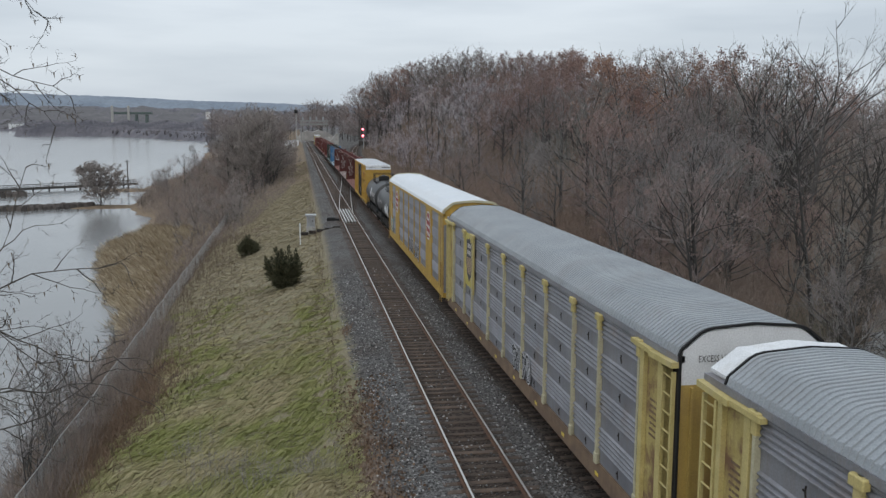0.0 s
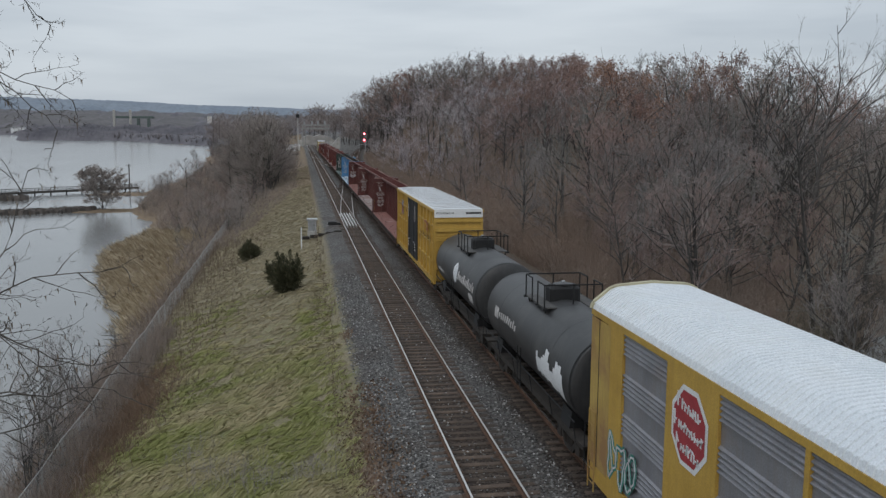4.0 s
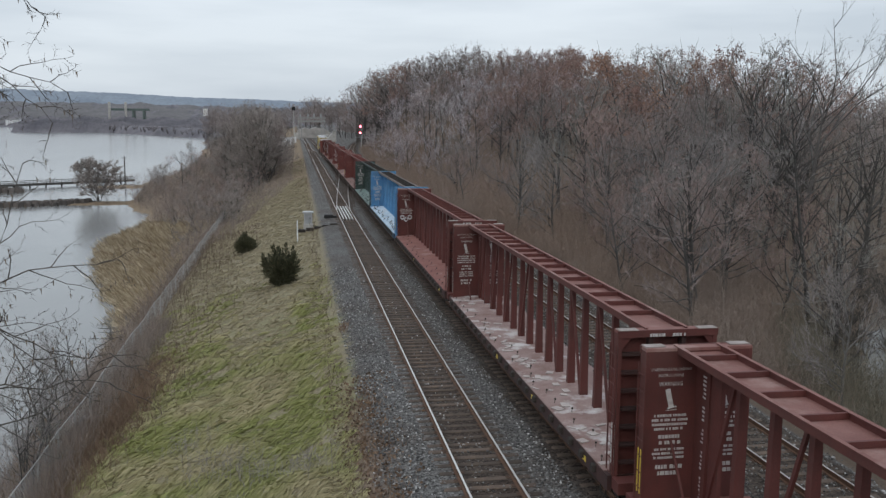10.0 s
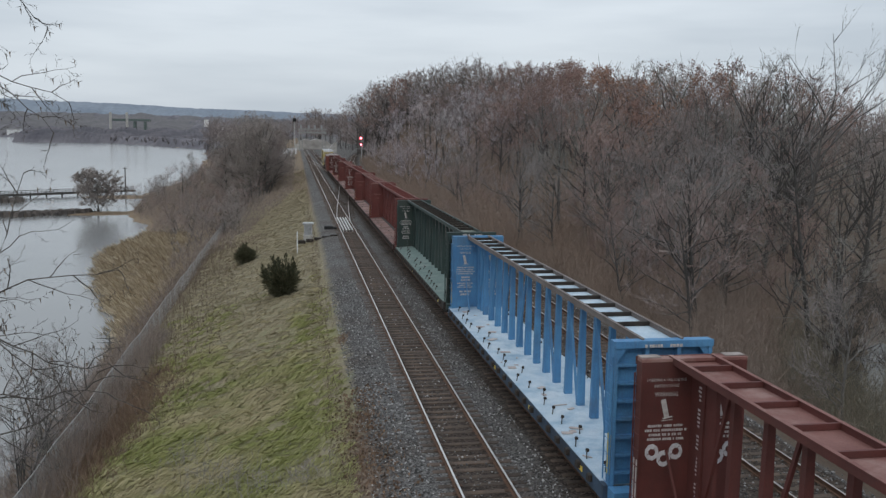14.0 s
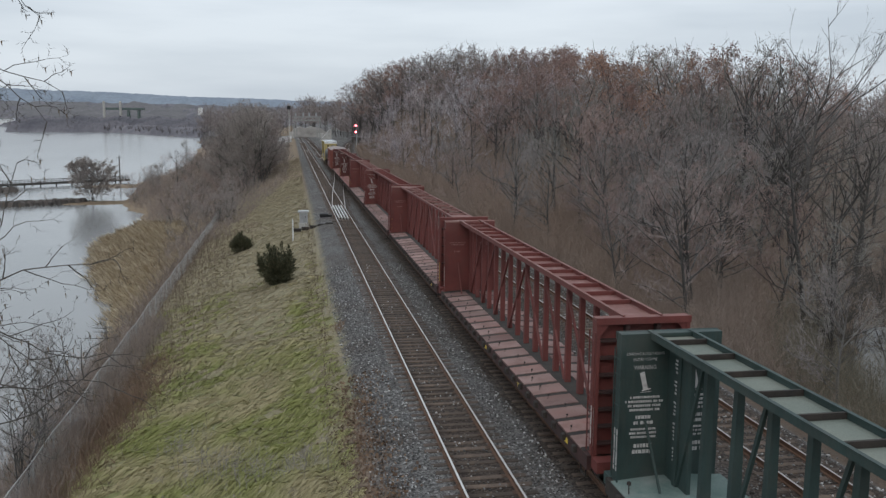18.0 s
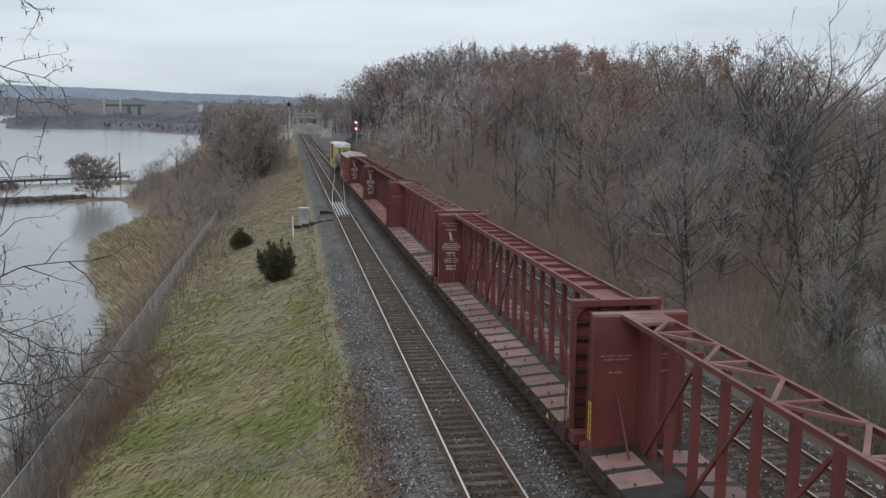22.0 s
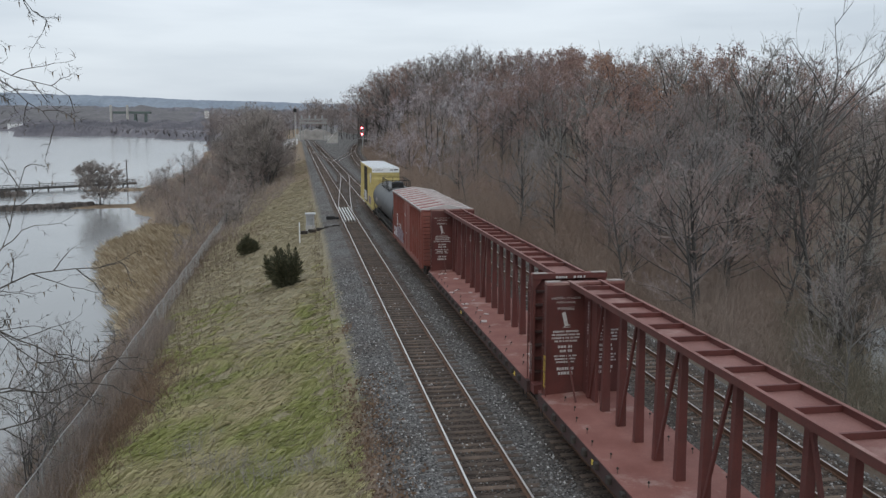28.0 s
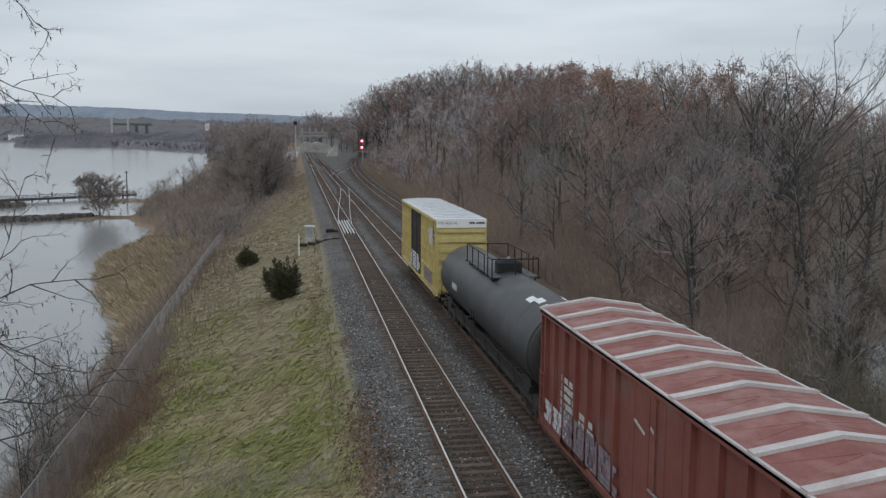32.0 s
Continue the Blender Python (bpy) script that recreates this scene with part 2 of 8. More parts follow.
M["top_dusty"] = surface("dusty_top_plate", (0.165, 0.066, 0.055), (0.235, 0.107, 0.092), 1.2, 0.8, dirt=(0.33, 0.235, 0.21), dirt_lo=0.52, dirt_hi=0.82)
M["blue"] = surface("sky_blue_paint", (0.06, 0.20, 0.41), (0.095, 0.28, 0.50), 1.2, 0.65, dirt=(0.065, 0.10, 0.15), dirt_lo=0.52, dirt_hi=0.8, streak=0.5)
M["deck_blue"] = surface("pale_blue_deck", (0.36, 0.49, 0.61), (0.58, 0.66, 0.72), 1.5, 0.8, dirt=(0.22, 0.33, 0.44), dirt_lo=0.5, dirt_hi=0.7)
M["green"] = surface("dark_green_paint", (0.017, 0.036, 0.033), (0.03, 0.058, 0.053), 1.2, 0.68, dirt=(0.05, 0.054, 0.046), dirt_lo=0.5, dirt_hi=0.8, streak=0.5)
M["deck_green"] = surface("pale_green_deck", (0.105, 0.165, 0.15), (0.175, 0.235, 0.215), 1.2, 0.8, dirt=(0.25, 0.27, 0.25), dirt_lo=0.52, dirt_hi=0.8)
M["top_green"] = surface("dusty_green_top", (0.13, 0.155, 0.13), (0.20, 0.215, 0.18), 0.5, 0.8, dirt=(0.22, 0.20, 0.16), dirt_lo=0.45, dirt_hi=0.7, dscale=0.15)
M["box_red"] = surface("box_car_red_paint", (0.176, 0.046, 0.033), (0.238, 0.069, 0.051), 1.0, 0.72, dirt=(0.176, 0.106, 0.088), dirt_lo=0.52, dirt_hi=0.8, streak=0.4)
M["roof_red"] = surface("weathered_red_roof", (0.20, 0.066, 0.053), (0.28, 0.105, 0.09), 1.6, 0.75, dirt=(0.30, 0.18, 0.165), dirt_lo=0.45, dirt_hi=0.75)
M["sign_red"] = surface("red_sign_paint", (0.32, 0.03, 0.04), (0.40, 0.045, 0.055), 3.0, 0.55)
M["graffiti"] = surface("sprayed_white", (0.50, 0.50, 0.52), (0.68, 0.68, 0.70), 6.0, 0.7)
M["purple"] = surface("sprayed_purple", (0.13, 0.09, 0.12), (0.34, 0.28, 0.31), 3.0, 0.7)
M["teal"] = surface("sprayed_teal", (0.04, 0.20, 0.17), (0.09, 0.30, 0.25), 4.0, 0.7)
M["tag_yellow"] = surface("reflective_yellow", (0.62, 0.45, 0.05), (0.75, 0.56, 0.08), 5.0, 0.5)
M["steel"] = surface("grey_steel", (0.30, 0.31, 0.32), (0.42, 0.43, 0.44), 3.0, 0.55, 0.4)
M["concrete"] = surface("weathered_concrete", (0.36, 0.35, 0.33), (0.50, 0.49, 0.46), 1.0, 0.9, dirt=(0.25, 0.23, 0.21))
M["gantry"] = surface("dull_gantry_steel", (0.24, 0.24, 0.235), (0.34, 0.335, 0.325), 0.8, 0.7)
M["silver"] = surface("silver_cabinet", (0.36, 0.37, 0.38), (0.48, 0.49, 0.50), 2.0, 0.5, 0.2)
M["bark"] = surface("grey_bark", (0.055, 0.05, 0.047), (0.105, 0.097, 0.09), 2.0, 0.95, bump=0.5, fine=14, vary=0.35)
M["bark_pale"] = surface("pale_bark", (0.085, 0.08, 0.075), (0.145, 0.136, 0.128), 2.0, 0.95, bump=0.4, fine=14, vary=0.3)
M["twig_grey"] = twig_surface("grey_twigs", ((0.230, 0.211, 0.213), (0.202, 0.199, 0.181), (0.252, 0.224, 0.213), (0.185, 0.172, 0.170), (0.218, 0.211, 0.193), (0.246, 0.224, 0.220)), 0.10)
M["twig_brown"] = twig_surface("brown_twigs", ((0.286, 0.218, 0.199), (0.252, 0.188, 0.170), (0.241, 0.208, 0.197), (0.297, 0.218, 0.197), (0.241, 0.224, 0.199)), 0.10)
# paler and bluer than the near twigs: distance haze put into the colour
M["twig_haze"] = twig_surface("hazed_grey_twigs", ((0.389, 0.352, 0.378), (0.366, 0.349, 0.347), (0.443, 0.366, 0.366), (0.348, 0.319, 0.340), (0.431, 0.378, 0.384)))
M["twig_shore"] = twig_surface("shore_twigs", ((0.26, 0.232, 0.216), (0.285, 0.25, 0.23), (0.25, 0.232, 0.216)))
# darker copy for the crest: the silhouette against the sky put into the colour
M["twig_silhouette"] = twig_surface("silhouette_brown_twigs", ((0.198, 0.174, 0.167), (0.237, 0.196, 0.182), (0.220, 0.196, 0.189)))
M["twig_dark"] = twig_surface("dark_twigs", ((0.065, 0.06, 0.056), (0.09, 0.082, 0.074)))
M["leaf_rust"] = twig_surface("rusty_oak_leaves", ((0.245, 0.16, 0.14), (0.225, 0.163, 0.148), (0.26, 0.158, 0.13), (0.23, 0.155, 0.14), (0.24, 0.165, 0.148), (0.285, 0.165, 0.115)), 0.12)
M["leaf_litter"] = island_surface("fallen_leaves", (0.09, 0.06, 0.045), (0.17, 0.115, 0.08), c=(0.24, 0.16, 0.10))
M["juniper"] = island_surface("juniper_needles", (0.04, 0.043, 0.026), (0.09, 0.09, 0.054), c=(0.13, 0.115, 0.07))
M["grass"] = island_surface("meadow_grass", (0.183, 0.194, 0.068), (0.262, 0.266, 0.098), c=(0.350, 0.320, 0.175), world_mix=((0.390, 0.325, 0.207), 0.22))
M["straw"] = island_surface("dry_straw_grass", (0.259, 0.226, 0.149), (0.347, 0.299, 0.198), c=(0.286, 0.237, 0.160))
M["reed"] = island_surface("dead_reeds", (0.325, 0.267, 0.189), (0.585, 0.501, 0.370), c=(0.221, 0.163, 0.111))
M["weed"] = island_surface("dead_weed_stalks", (0.10, 0.078, 0.06), (0.21, 0.165, 0.125))
M["brush"] = island_surface("brown_brush", (0.179, 0.148, 0.132), (0.302, 0.255, 0.224), c=(0.336, 0.252, 0.190))
M["stone"] = island_surface("ballast_stone", (0.06, 0.058, 0.058), (0.21, 0.205, 0.20), c=(0.46, 0.45, 0.44))
M["fence_wire"] = surface("weathered_fence_wire", (0.28, 0.275, 0.265), (0.40, 0.39, 0.375), 1.5, 0.8, 0.1)
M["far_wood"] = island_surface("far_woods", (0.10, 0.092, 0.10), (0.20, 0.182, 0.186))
M["thicket"] = island_surface("red_brown_thicket", (0.196, 0.148, 0.120), (0.286, 0.216, 0.174), c=(0.314, 0.230, 0.170), world_mix=((0.235, 0.193, 0.166), 0.09))
M["pond_brush"] = island_surface("olive_grey_brush", (0.115, 0.105, 0.082), (0.19, 0.17, 0.13), c=(0.20, 0.15, 0.105))
M["pale_stalk"] = island_surface("pale_dry_stalks", (0.22, 0.20, 0.18), (0.34, 0.31, 0.28))
M["bramble"] = island_surface("red_brown_bramble", (0.14, 0.095, 0.068), (0.25, 0.175, 0.125))
M["scrap"] = surface("dusty_wrapping", (0.38, 0.32, 0.30), (0.56, 0.50, 0.47), 2.0, 0.8)


def lamp_mat(name, col, strength):
    m, n, l, p = nodes_of(name)
    p.inputs["Base Color"].default_value = (*col, 1)
    p.inputs["Emission Color"].default_value, p.inputs["Emission Strength"].default_value = (*col, 1), strength
    return m


M["red_light"] = lamp_mat("red_signal_lens", (1.0, 0.16, 0.20), 7.0)


# ---- mesh builder ----
class MB:
    def __init__(self):
        self.v, self.f = [], []

    def add(self, verts, faces):
        o = len(self.v)
        self.v.extend(verts)
        self.f.extend([tuple(i + o for i in q) for q in faces])
        return self

    def box(self, x0, x1, y0, y1, z0, z1):
        return self.add([(x0, y0, z0), (x1, y0, z0), (x1, y1, z0), (x0, y1, z0), (x0, y0, z1), (x1, y0, z1), (x1, y1, z1), (x0, y1, z1)],
                        [(3, 2, 1, 0), (4, 5, 6, 7), (0, 1, 5, 4), (1, 2, 6, 5), (2, 3, 7, 6), (3, 0, 4, 7)])

    def cbox(self, x0, x1, y0, y1, z0, z1, c=0.02):
        """A box with chamfered upright and top edges."""
        def ring(i, z):
            return [(x0 + c + i, y0 + i, z), (x1 - c - i, y0 + i, z), (x1 - i, y0 + c + i, z), (x1 - i, y1 - c - i, z),
                    (x1 - c - i, y1 - i, z), (x0 + c + i, y1 - i, z), (x0 + i, y1 - c - i, z), (x0 + i, y0 + c + i, z)]
        vs = ring(0, z0) + ring(0, z1 - c) + ring(c * 0.8, z1)
        fs = [tuple(range(7, -1, -1)), tuple(range(16, 24))]
        for k in (0, 8):
            fs += [(k + i, k + (i + 1) % 8, k + 8 + (i + 1) % 8, k + 8 + i) for i in range(8)]
        return self.add(vs, fs)

    def prism(self, prof, y0, y1):
        """A closed x-z outline drawn out along y."""
        k = len(prof)
        vs = [(x, y0, z) for x, z in prof] + [(x, y1, z) for x, z in prof]
        fs = [tuple(range(k)), tuple(range(2 * k - 1, k - 1, -1))]
        fs += [((i + 1) % k, i, k + i, k + (i + 1) % k) for i in range(k)]
        return self.add(vs, fs)

    def tube(self, pts, radii, n=6, cap=True):
        pts = [Vector(p) for p in pts]
        vs, fs = [], []
        for i, p in enumerate(pts):
            d = (pts[min(i + 1, len(pts) - 1)] - pts[max(i - 1, 0)]).normalized()
            a = d.orthogonal().normalized() if abs(d.z) < 0.9 else Vector((1, 0, 0)).cross(d).normalized()
            b = d.cross(a)
            r = radii[i] if isinstance(radii, (list, tuple)) else radii
            for k in range(n):
                q = p + (a * math.cos(2 * math.pi * k / n) + b * math.sin(2 * math.pi * k / n)) * r
                vs.append(tuple(q))
        for i in range(len(pts) - 1):
            for k in range(n):
                fs.append((i * n + k, i * n + (k + 1) % n, (i + 1) * n + (k + 1) % n, (i + 1) * n + k))
        if cap:
            fs.append(tuple(range(n - 1, -1, -1)))
            fs.append(tuple(range((len(pts) - 1) * n, len(pts) * n)))
        return self.add(vs, fs)

    def bar(self, p, q, w, h):
        """A square-edged bar from p to q, w wide and h deep."""
        p, q = Vector(p), Vector(q)
        d = (q - p).normalized()
        up = Vector((0, 0, 1)) if abs(d.z) < 0.95 else Vector((0, 1, 0))
        a = d.cross(up).normalized() * w / 2
        b = a.cross(d).normalized() * h / 2
        vs = [tuple(e + i * a + j * b) for e in (p, q) for i, j in ((-1, -1), (1, -1), (1, 1), (-1, 1))]
        return self.add(vs, [(0, 1, 2, 3), (7, 6, 5, 4), (0, 4, 5, 1), (1, 5, 6, 2), (2, 6, 7, 3), (3, 7, 4, 0)])

    def disc(self, c, r, axis="x", th=0.02, n=20, sx=1.0):
        """A coin of radius r about c; axis: the way it faces."""
        vs = []
        for s in (-th / 2, th / 2):
            for k in range(n):
                a = 2 * math.pi * k / n
                u, w = r * sx * math.cos(a), r * math.sin(a)
                o = {"x": (s, u, w), "y": (u, s, w), "z": (u, w, s)}[axis]
                vs.append(tuple(c[i] + o[i] for i in range(3)))
        fs = [tuple(range(n)), tuple(range(2 * n - 1, n - 1, -1))]
        fs += [((k + 1) % n, k, n + k, n + (k + 1) % n) for k in range(n)]
        return self.add(vs, fs)

    def mesh(self, name, material=None, smooth=False):
        me = bpy.data.meshes.new(name)
        me.from_pydata(self.v, [], self.f)
        if smooth:
            me.polygons.foreach_set("use_smooth", [True] * len(me.polygons))
        if material is not None:
            me.materials.append(material)
        me.update()
        return me


def recalc(me):
    bm = bmesh.new()
    bm.from_mesh(me)
    bmesh.ops.recalc_face_normals(bm, faces=bm.faces)
    bm.to_mesh(me)
    bm.free()


def part(name, mb, material, parent=None, label="", smooth=False):
    me = mb if isinstance(mb, bpy.types.Mesh) else mb.mesh(name, material, smooth)
    if not isinstance(mb, bpy.types.Mesh) and len(me.polygons) < 40000:
        recalc(me)
    ob = new(name, me)
    ob.parent = parent
    if label:
        tagged(ob, label)
    if name.endswith(("lettering", "_bars")) or name == "graffiti":
        # strokes too small to pick apart
        tagged(ob, label, kind="stuff")
    return ob


def thing(name, label, category, group="", at=None):
    ob = new(name)
    ob.empty_display_size = 0.2
    if at is not None:
        ob.matrix_basis = at
    return tagged(ob, label, category, group)


def raw_mesh(name, verts, faces_n, material, smooth=False):
    """A mesh from an (n, 3) array and an (m, k) array of equal faces."""
    me = bpy.data.meshes.new(name)
    k = faces_n.shape[1]
    me.vertices.add(len(verts))
    me.vertices.foreach_set("co", np.ascontiguousarray(verts, dtype=np.float32).ravel())
    me.loops.add(faces_n.size)
    me.loops.foreach_set("vertex_index", np.ascontiguousarray(faces_n, dtype=np.int32).ravel())
    me.polygons.add(len(faces_n))
    me.polygons.foreach_set("loop_start", np.arange(0, faces_n.size, k, dtype=np.int32))
    me.polygons.foreach_set("loop_total", np.full(len(faces_n), k, dtype=np.int32))
    if smooth:
        me.polygons.foreach_set("use_smooth", np.ones(len(faces_n), dtype=bool))
    me.materials.append(material)
    me.update(calc_edges=True)
    me.validate()
    return me

# ---- plan: main track x = 0, train track x = 3.81, branch x = 9; rail tops z = 0; lake z = -7.5 ----
TRAIN_X, BRANCH_X, LAKE_Z = 3.81, 9.0, -7.5


def branch_x(y):
    return BRANCH_X + 1.6e-4 * np.maximum(0, np.asarray(y, float) - 130) ** 2


def shore_x(y):
    return np.interp(y, (-400, 40, 66, 80, 98, 117, 130, 141, 152, 168, 176, 190, 250, 330, 450, 600, 946, 1500, 2555, 2640),
                     (-19, -18.2, -18.6, -21.2, -26.6, -30.8, -32.2, -31.4, -30.4, -32.5, -36.5, -40, -46, -45, -52, -66, -102, -330, -806, -4600))


def ridge(y):
    return np.interp(y, (-60, 40, 60, 110, 150, 200, 330, 420, 600, 800), (0.5, 0.5, 1.0, 3.5, 7, 10.5, 14, 14, 9, 5))


def smooth01(v, a, b):
    t = np.clip((v - a) / (b - a), 0, 1)
    return t * t * (3 - 2 * t)


def wob(x, y, s, seed=0.0):
    return (np.sin(x * s + seed) * np.cos(y * s * 0.83 + seed * 1.7) + 0.5 * np.sin(x * s * 2.3 + y * s * 1.9 + seed * 3.1)) / 1.5


def pond_reach(x, y):
    """Below 1 within the pond, a long pool lying askew below the hillside."""
    u, v = (x - 29.4) * 0.57 + (y - 41) * 0.82, (x - 29.4) * 0.82 - (y - 41) * 0.57
    return (u / 17) ** 2 + (v / 5.5) ** 2


def ground_z(x, y):
    x, y = np.asarray(x, float), np.asarray(y, float)
    left = np.interp(x, (-4900, -19.6, -16.6, -3.5, -2.6, -1.7), (-7.22, -7.22, -5.2, -0.75, -0.30, -0.19))
    left = left + np.where(x < -4.2, 0.10, 0.0) * wob(x, y, 0.9) + np.where(x < -4.2, 0.14, 0.0) * wob(x, y, 0.21, 2.0) * np.where((x < -15) & (x > -18), 0.2, 1.0)
    sx = shore_x(y) + 0.5 * wob(x * 0, y, 0.7, 1.0) + 0.35 * wob(x * 0, y, 1.9, 4.0)
    left = np.where(x < sx, np.minimum(left, LAKE_Z - 0.05 - np.minimum(0.35 * (sx - x), 2.0)), left)
    spit = 1 - ((x + 47) / 13) ** 2 - ((y - 193) / 5.5) ** 2
    spit = np.maximum(spit, 1 - ((x + 49) / 14) ** 2 - ((y - 242) / 8) ** 2)
    left = np.where(spit > 0, np.maximum(left, LAKE_Z - 0.12 + 0.45 * spit), left)
    e = x - (branch_x(y) + 1.8)
    right = np.interp(e, (0, 1.3, 4.0, 6.0), (-0.19, -0.85, -1.5, -1.6)) + smooth01(e, 5, 22) * ridge(y) 
    right = right + np.where(e > 3, 0.2, 0) * wob(x, y, 0.5, 1.3)
    right = right + 9.0 * np.exp(-((x - 46) / 22) ** 2 - ((y - 560) / 110) ** 2)
    pond = np.exp(-0.7 * pond_reach(x, y))
    right = right - pond * 1.6
    return np.where(x < 2, left, np.where(e > 0, right, -0.19))


def ground_material():
    m, n, l, p = nodes_of("ground_cover")
    geo = n.new("ShaderNodeNewGeometry").outputs["Position"]
    sep = n.new("ShaderNodeSeparateXYZ")
    l.new(geo, sep.inputs[0])

    def math(op, a, b=None, c=None):
        q = n.new("ShaderNodeMath")
        q.operation = op
        for i, v in enumerate((a, b, c)):
            if v is None:
                continue
            if isinstance(v, (int, float)):
                q.inputs[i].default_value = v
            else:
                l.new(v, q.inputs[i])
        return q.outputs[0]

    def step(v, a, b):
        q = n.new("ShaderNodeMapRange")
        q.interpolation_type = "SMOOTHSTEP"
        q.inputs["From Min"].default_value, q.inputs["From Max"].default_value = a, b
        l.new(v, q.inputs["Value"])
        return q.outputs["Result"]
    X, Y = sep.outputs["X"], sep.outputs["Y"]
    n1, n2, n3 = noise_node(n, l, geo, 0.35, 5), noise_node(n, l, geo, 1.6, 5), noise_node(n, l, geo, 9.0, 3)
    xw = math("ADD", X, math("MULTIPLY", math("SUBTRACT", n2, 0.5), 1.1))
    # ballast: crushed stone, brown with dust and oil between the rails; the train's shade is painted beside its track
    vor = n.new("ShaderNodeTexVoronoi")
    vor.inputs["Scale"].default_value = 15.0
    l.new(geo, vor.inputs["Vector"])
    stone = mix_node(n, l, ramp_node(n, l, vor.outputs["Color"], 0.15, 0.95), (0.04, 0.038, 0.037), (0.20, 0.193, 0.187))
    stone = mix_node(n, l, ramp_node(n, l, vor.outputs["Color"], 0.86, 0.95), stone, (0.30, 0.298, 0.298))
    stone = mix_node(n, l, ramp_node(n, l, n1, 0.4, 0.65), stone, mix_node(n, l, 1.0, stone, (0.72, 0.66, 0.62), "MULTIPLY"))
    soiled_shaded = mix_node(n, l, 1.0, stone, (0.50, 0.41, 0.35), "MULTIPLY")

    def bed(cx, near=0.62, off=0.95):
        d = math("ABSOLUTE", math("SUBTRACT", xw, cx))
        return math("SUBTRACT", 1.0, step(d, near, off))
    bx = math("ADD", 9.0, math("MULTIPLY", math("POWER", math("MAXIMUM", math("SUBTRACT", Y, 130.0), 0.0), 2.0), 1.6e-4))
    # the bed at 3.81 reaches past the rails to paint in the train's shade
    soil_shade = math("MAXIMUM", bed(0.0), math("MAXIMUM", bed(3.81, 1.2, 2.1), bed(bx, 1.3, 3.2)))
    stone = mix_node(n, l, soil_shade, stone, soiled_shaded)
    # slope: green turf with straw-coloured patches
    turf = mix_node(n, l, ramp_node(n, l, n3, 0.3, 0.7), (0.14, 0.152, 0.058), (0.20, 0.205, 0.086))
    straw = mix_node(n, l, ramp_node(n, l, n3, 0.3, 0.7), (0.165, 0.14, 0.09), (0.265, 0.23, 0.155))
    dry = ramp_node(n, l, n1, 0.37, 0.57)
    far_dry = step(Y, 26.0, 66.0)
    slope = mix_node(n, l, math("MAXIMUM", dry, far_dry), turf, straw)
    brush = mix_node(n, l, ramp_node(n, l, n2, 0.35, 0.65), (0.11, 0.075, 0.052), (0.21, 0.15, 0.10))
    foot = math("ADD", xw, math("MULTIPLY", step(Y, 24.0, 44.0), 1.6))
    slope = mix_node(n, l, math("SUBTRACT", 1.0, step(foot, -14.6, -12.9)), slope, brush)
    reeds = mix_node(n, l, ramp_node(n, l, n2, 0.35, 0.65), (0.28, 0.23, 0.155), (0.42, 0.355, 0.25))
    slope = mix_node(n, l, math("SUBTRACT", 1.0, step(xw, -20.0, -18.5)), slope, reeds)
    mud = (0.045, 0.042, 0.038)
    slope = mix_node(n, l, math("SUBTRACT", 1.0, step(sep.outputs["Z"], -7.75, -7.5)), slope, mud)
    litter = mix_node(n, l, ramp_node(n, l, n3, 0.3, 0.7), (0.11, 0.083, 0.065), (0.22, 0.165, 0.125))
    # narrow verge of brown leaves between ballast and turf
    slope = mix_node(n, l, math("MULTIPLY", math("MAXIMUM", step(Y, 105.0, 150.0), math("MULTIPLY", step(Y, 75.0, 115.0), math("SUBTRACT", 1.0, step(xw, -11.0, -7.0)))), 0.8), slope, brush)
    col = mix_node(n, l, math("MULTIPLY", step(xw, -3.75, -3.35), math("SUBTRACT", 1.0, step(Y, 27.0, 34.0))), slope, litter)
    edge = math("ADD", xw, math("MULTIPLY", math("SUBTRACT", 1.0, step(Y, 14.0, 30.0)), -0.5))
    col = mix_node(n, l, step(edge, -3.35, -2.6), col, stone)
    e = math("SUBTRACT", xw, bx)
    right = mix_node(n, l, ramp_node(n, l, n2, 0.35, 0.7), mix_node(n, l, ramp_node(n, l, n3, 0.3, 0.7), (0.07, 0.052, 0.042), (0.15, 0.105, 0.078)), (0.11, 0.09, 0.07))
    col = mix_node(n, l, step(e, 2.6, 3.4), col, right)
    l.new(col, p.inputs["Base Color"])
    p.inputs["Roughness"].default_value = 0.95
    p.inputs["Specular IOR Level"].default_value = 0.2
    h = math("ADD", math("MULTIPLY", vor.outputs["Distance"], step(edge, -3.35, -2.6)), math("MULTIPLY", n3, 0.6))
    bump_node(n, l, p, h, 0.7, 0.04)
    return m


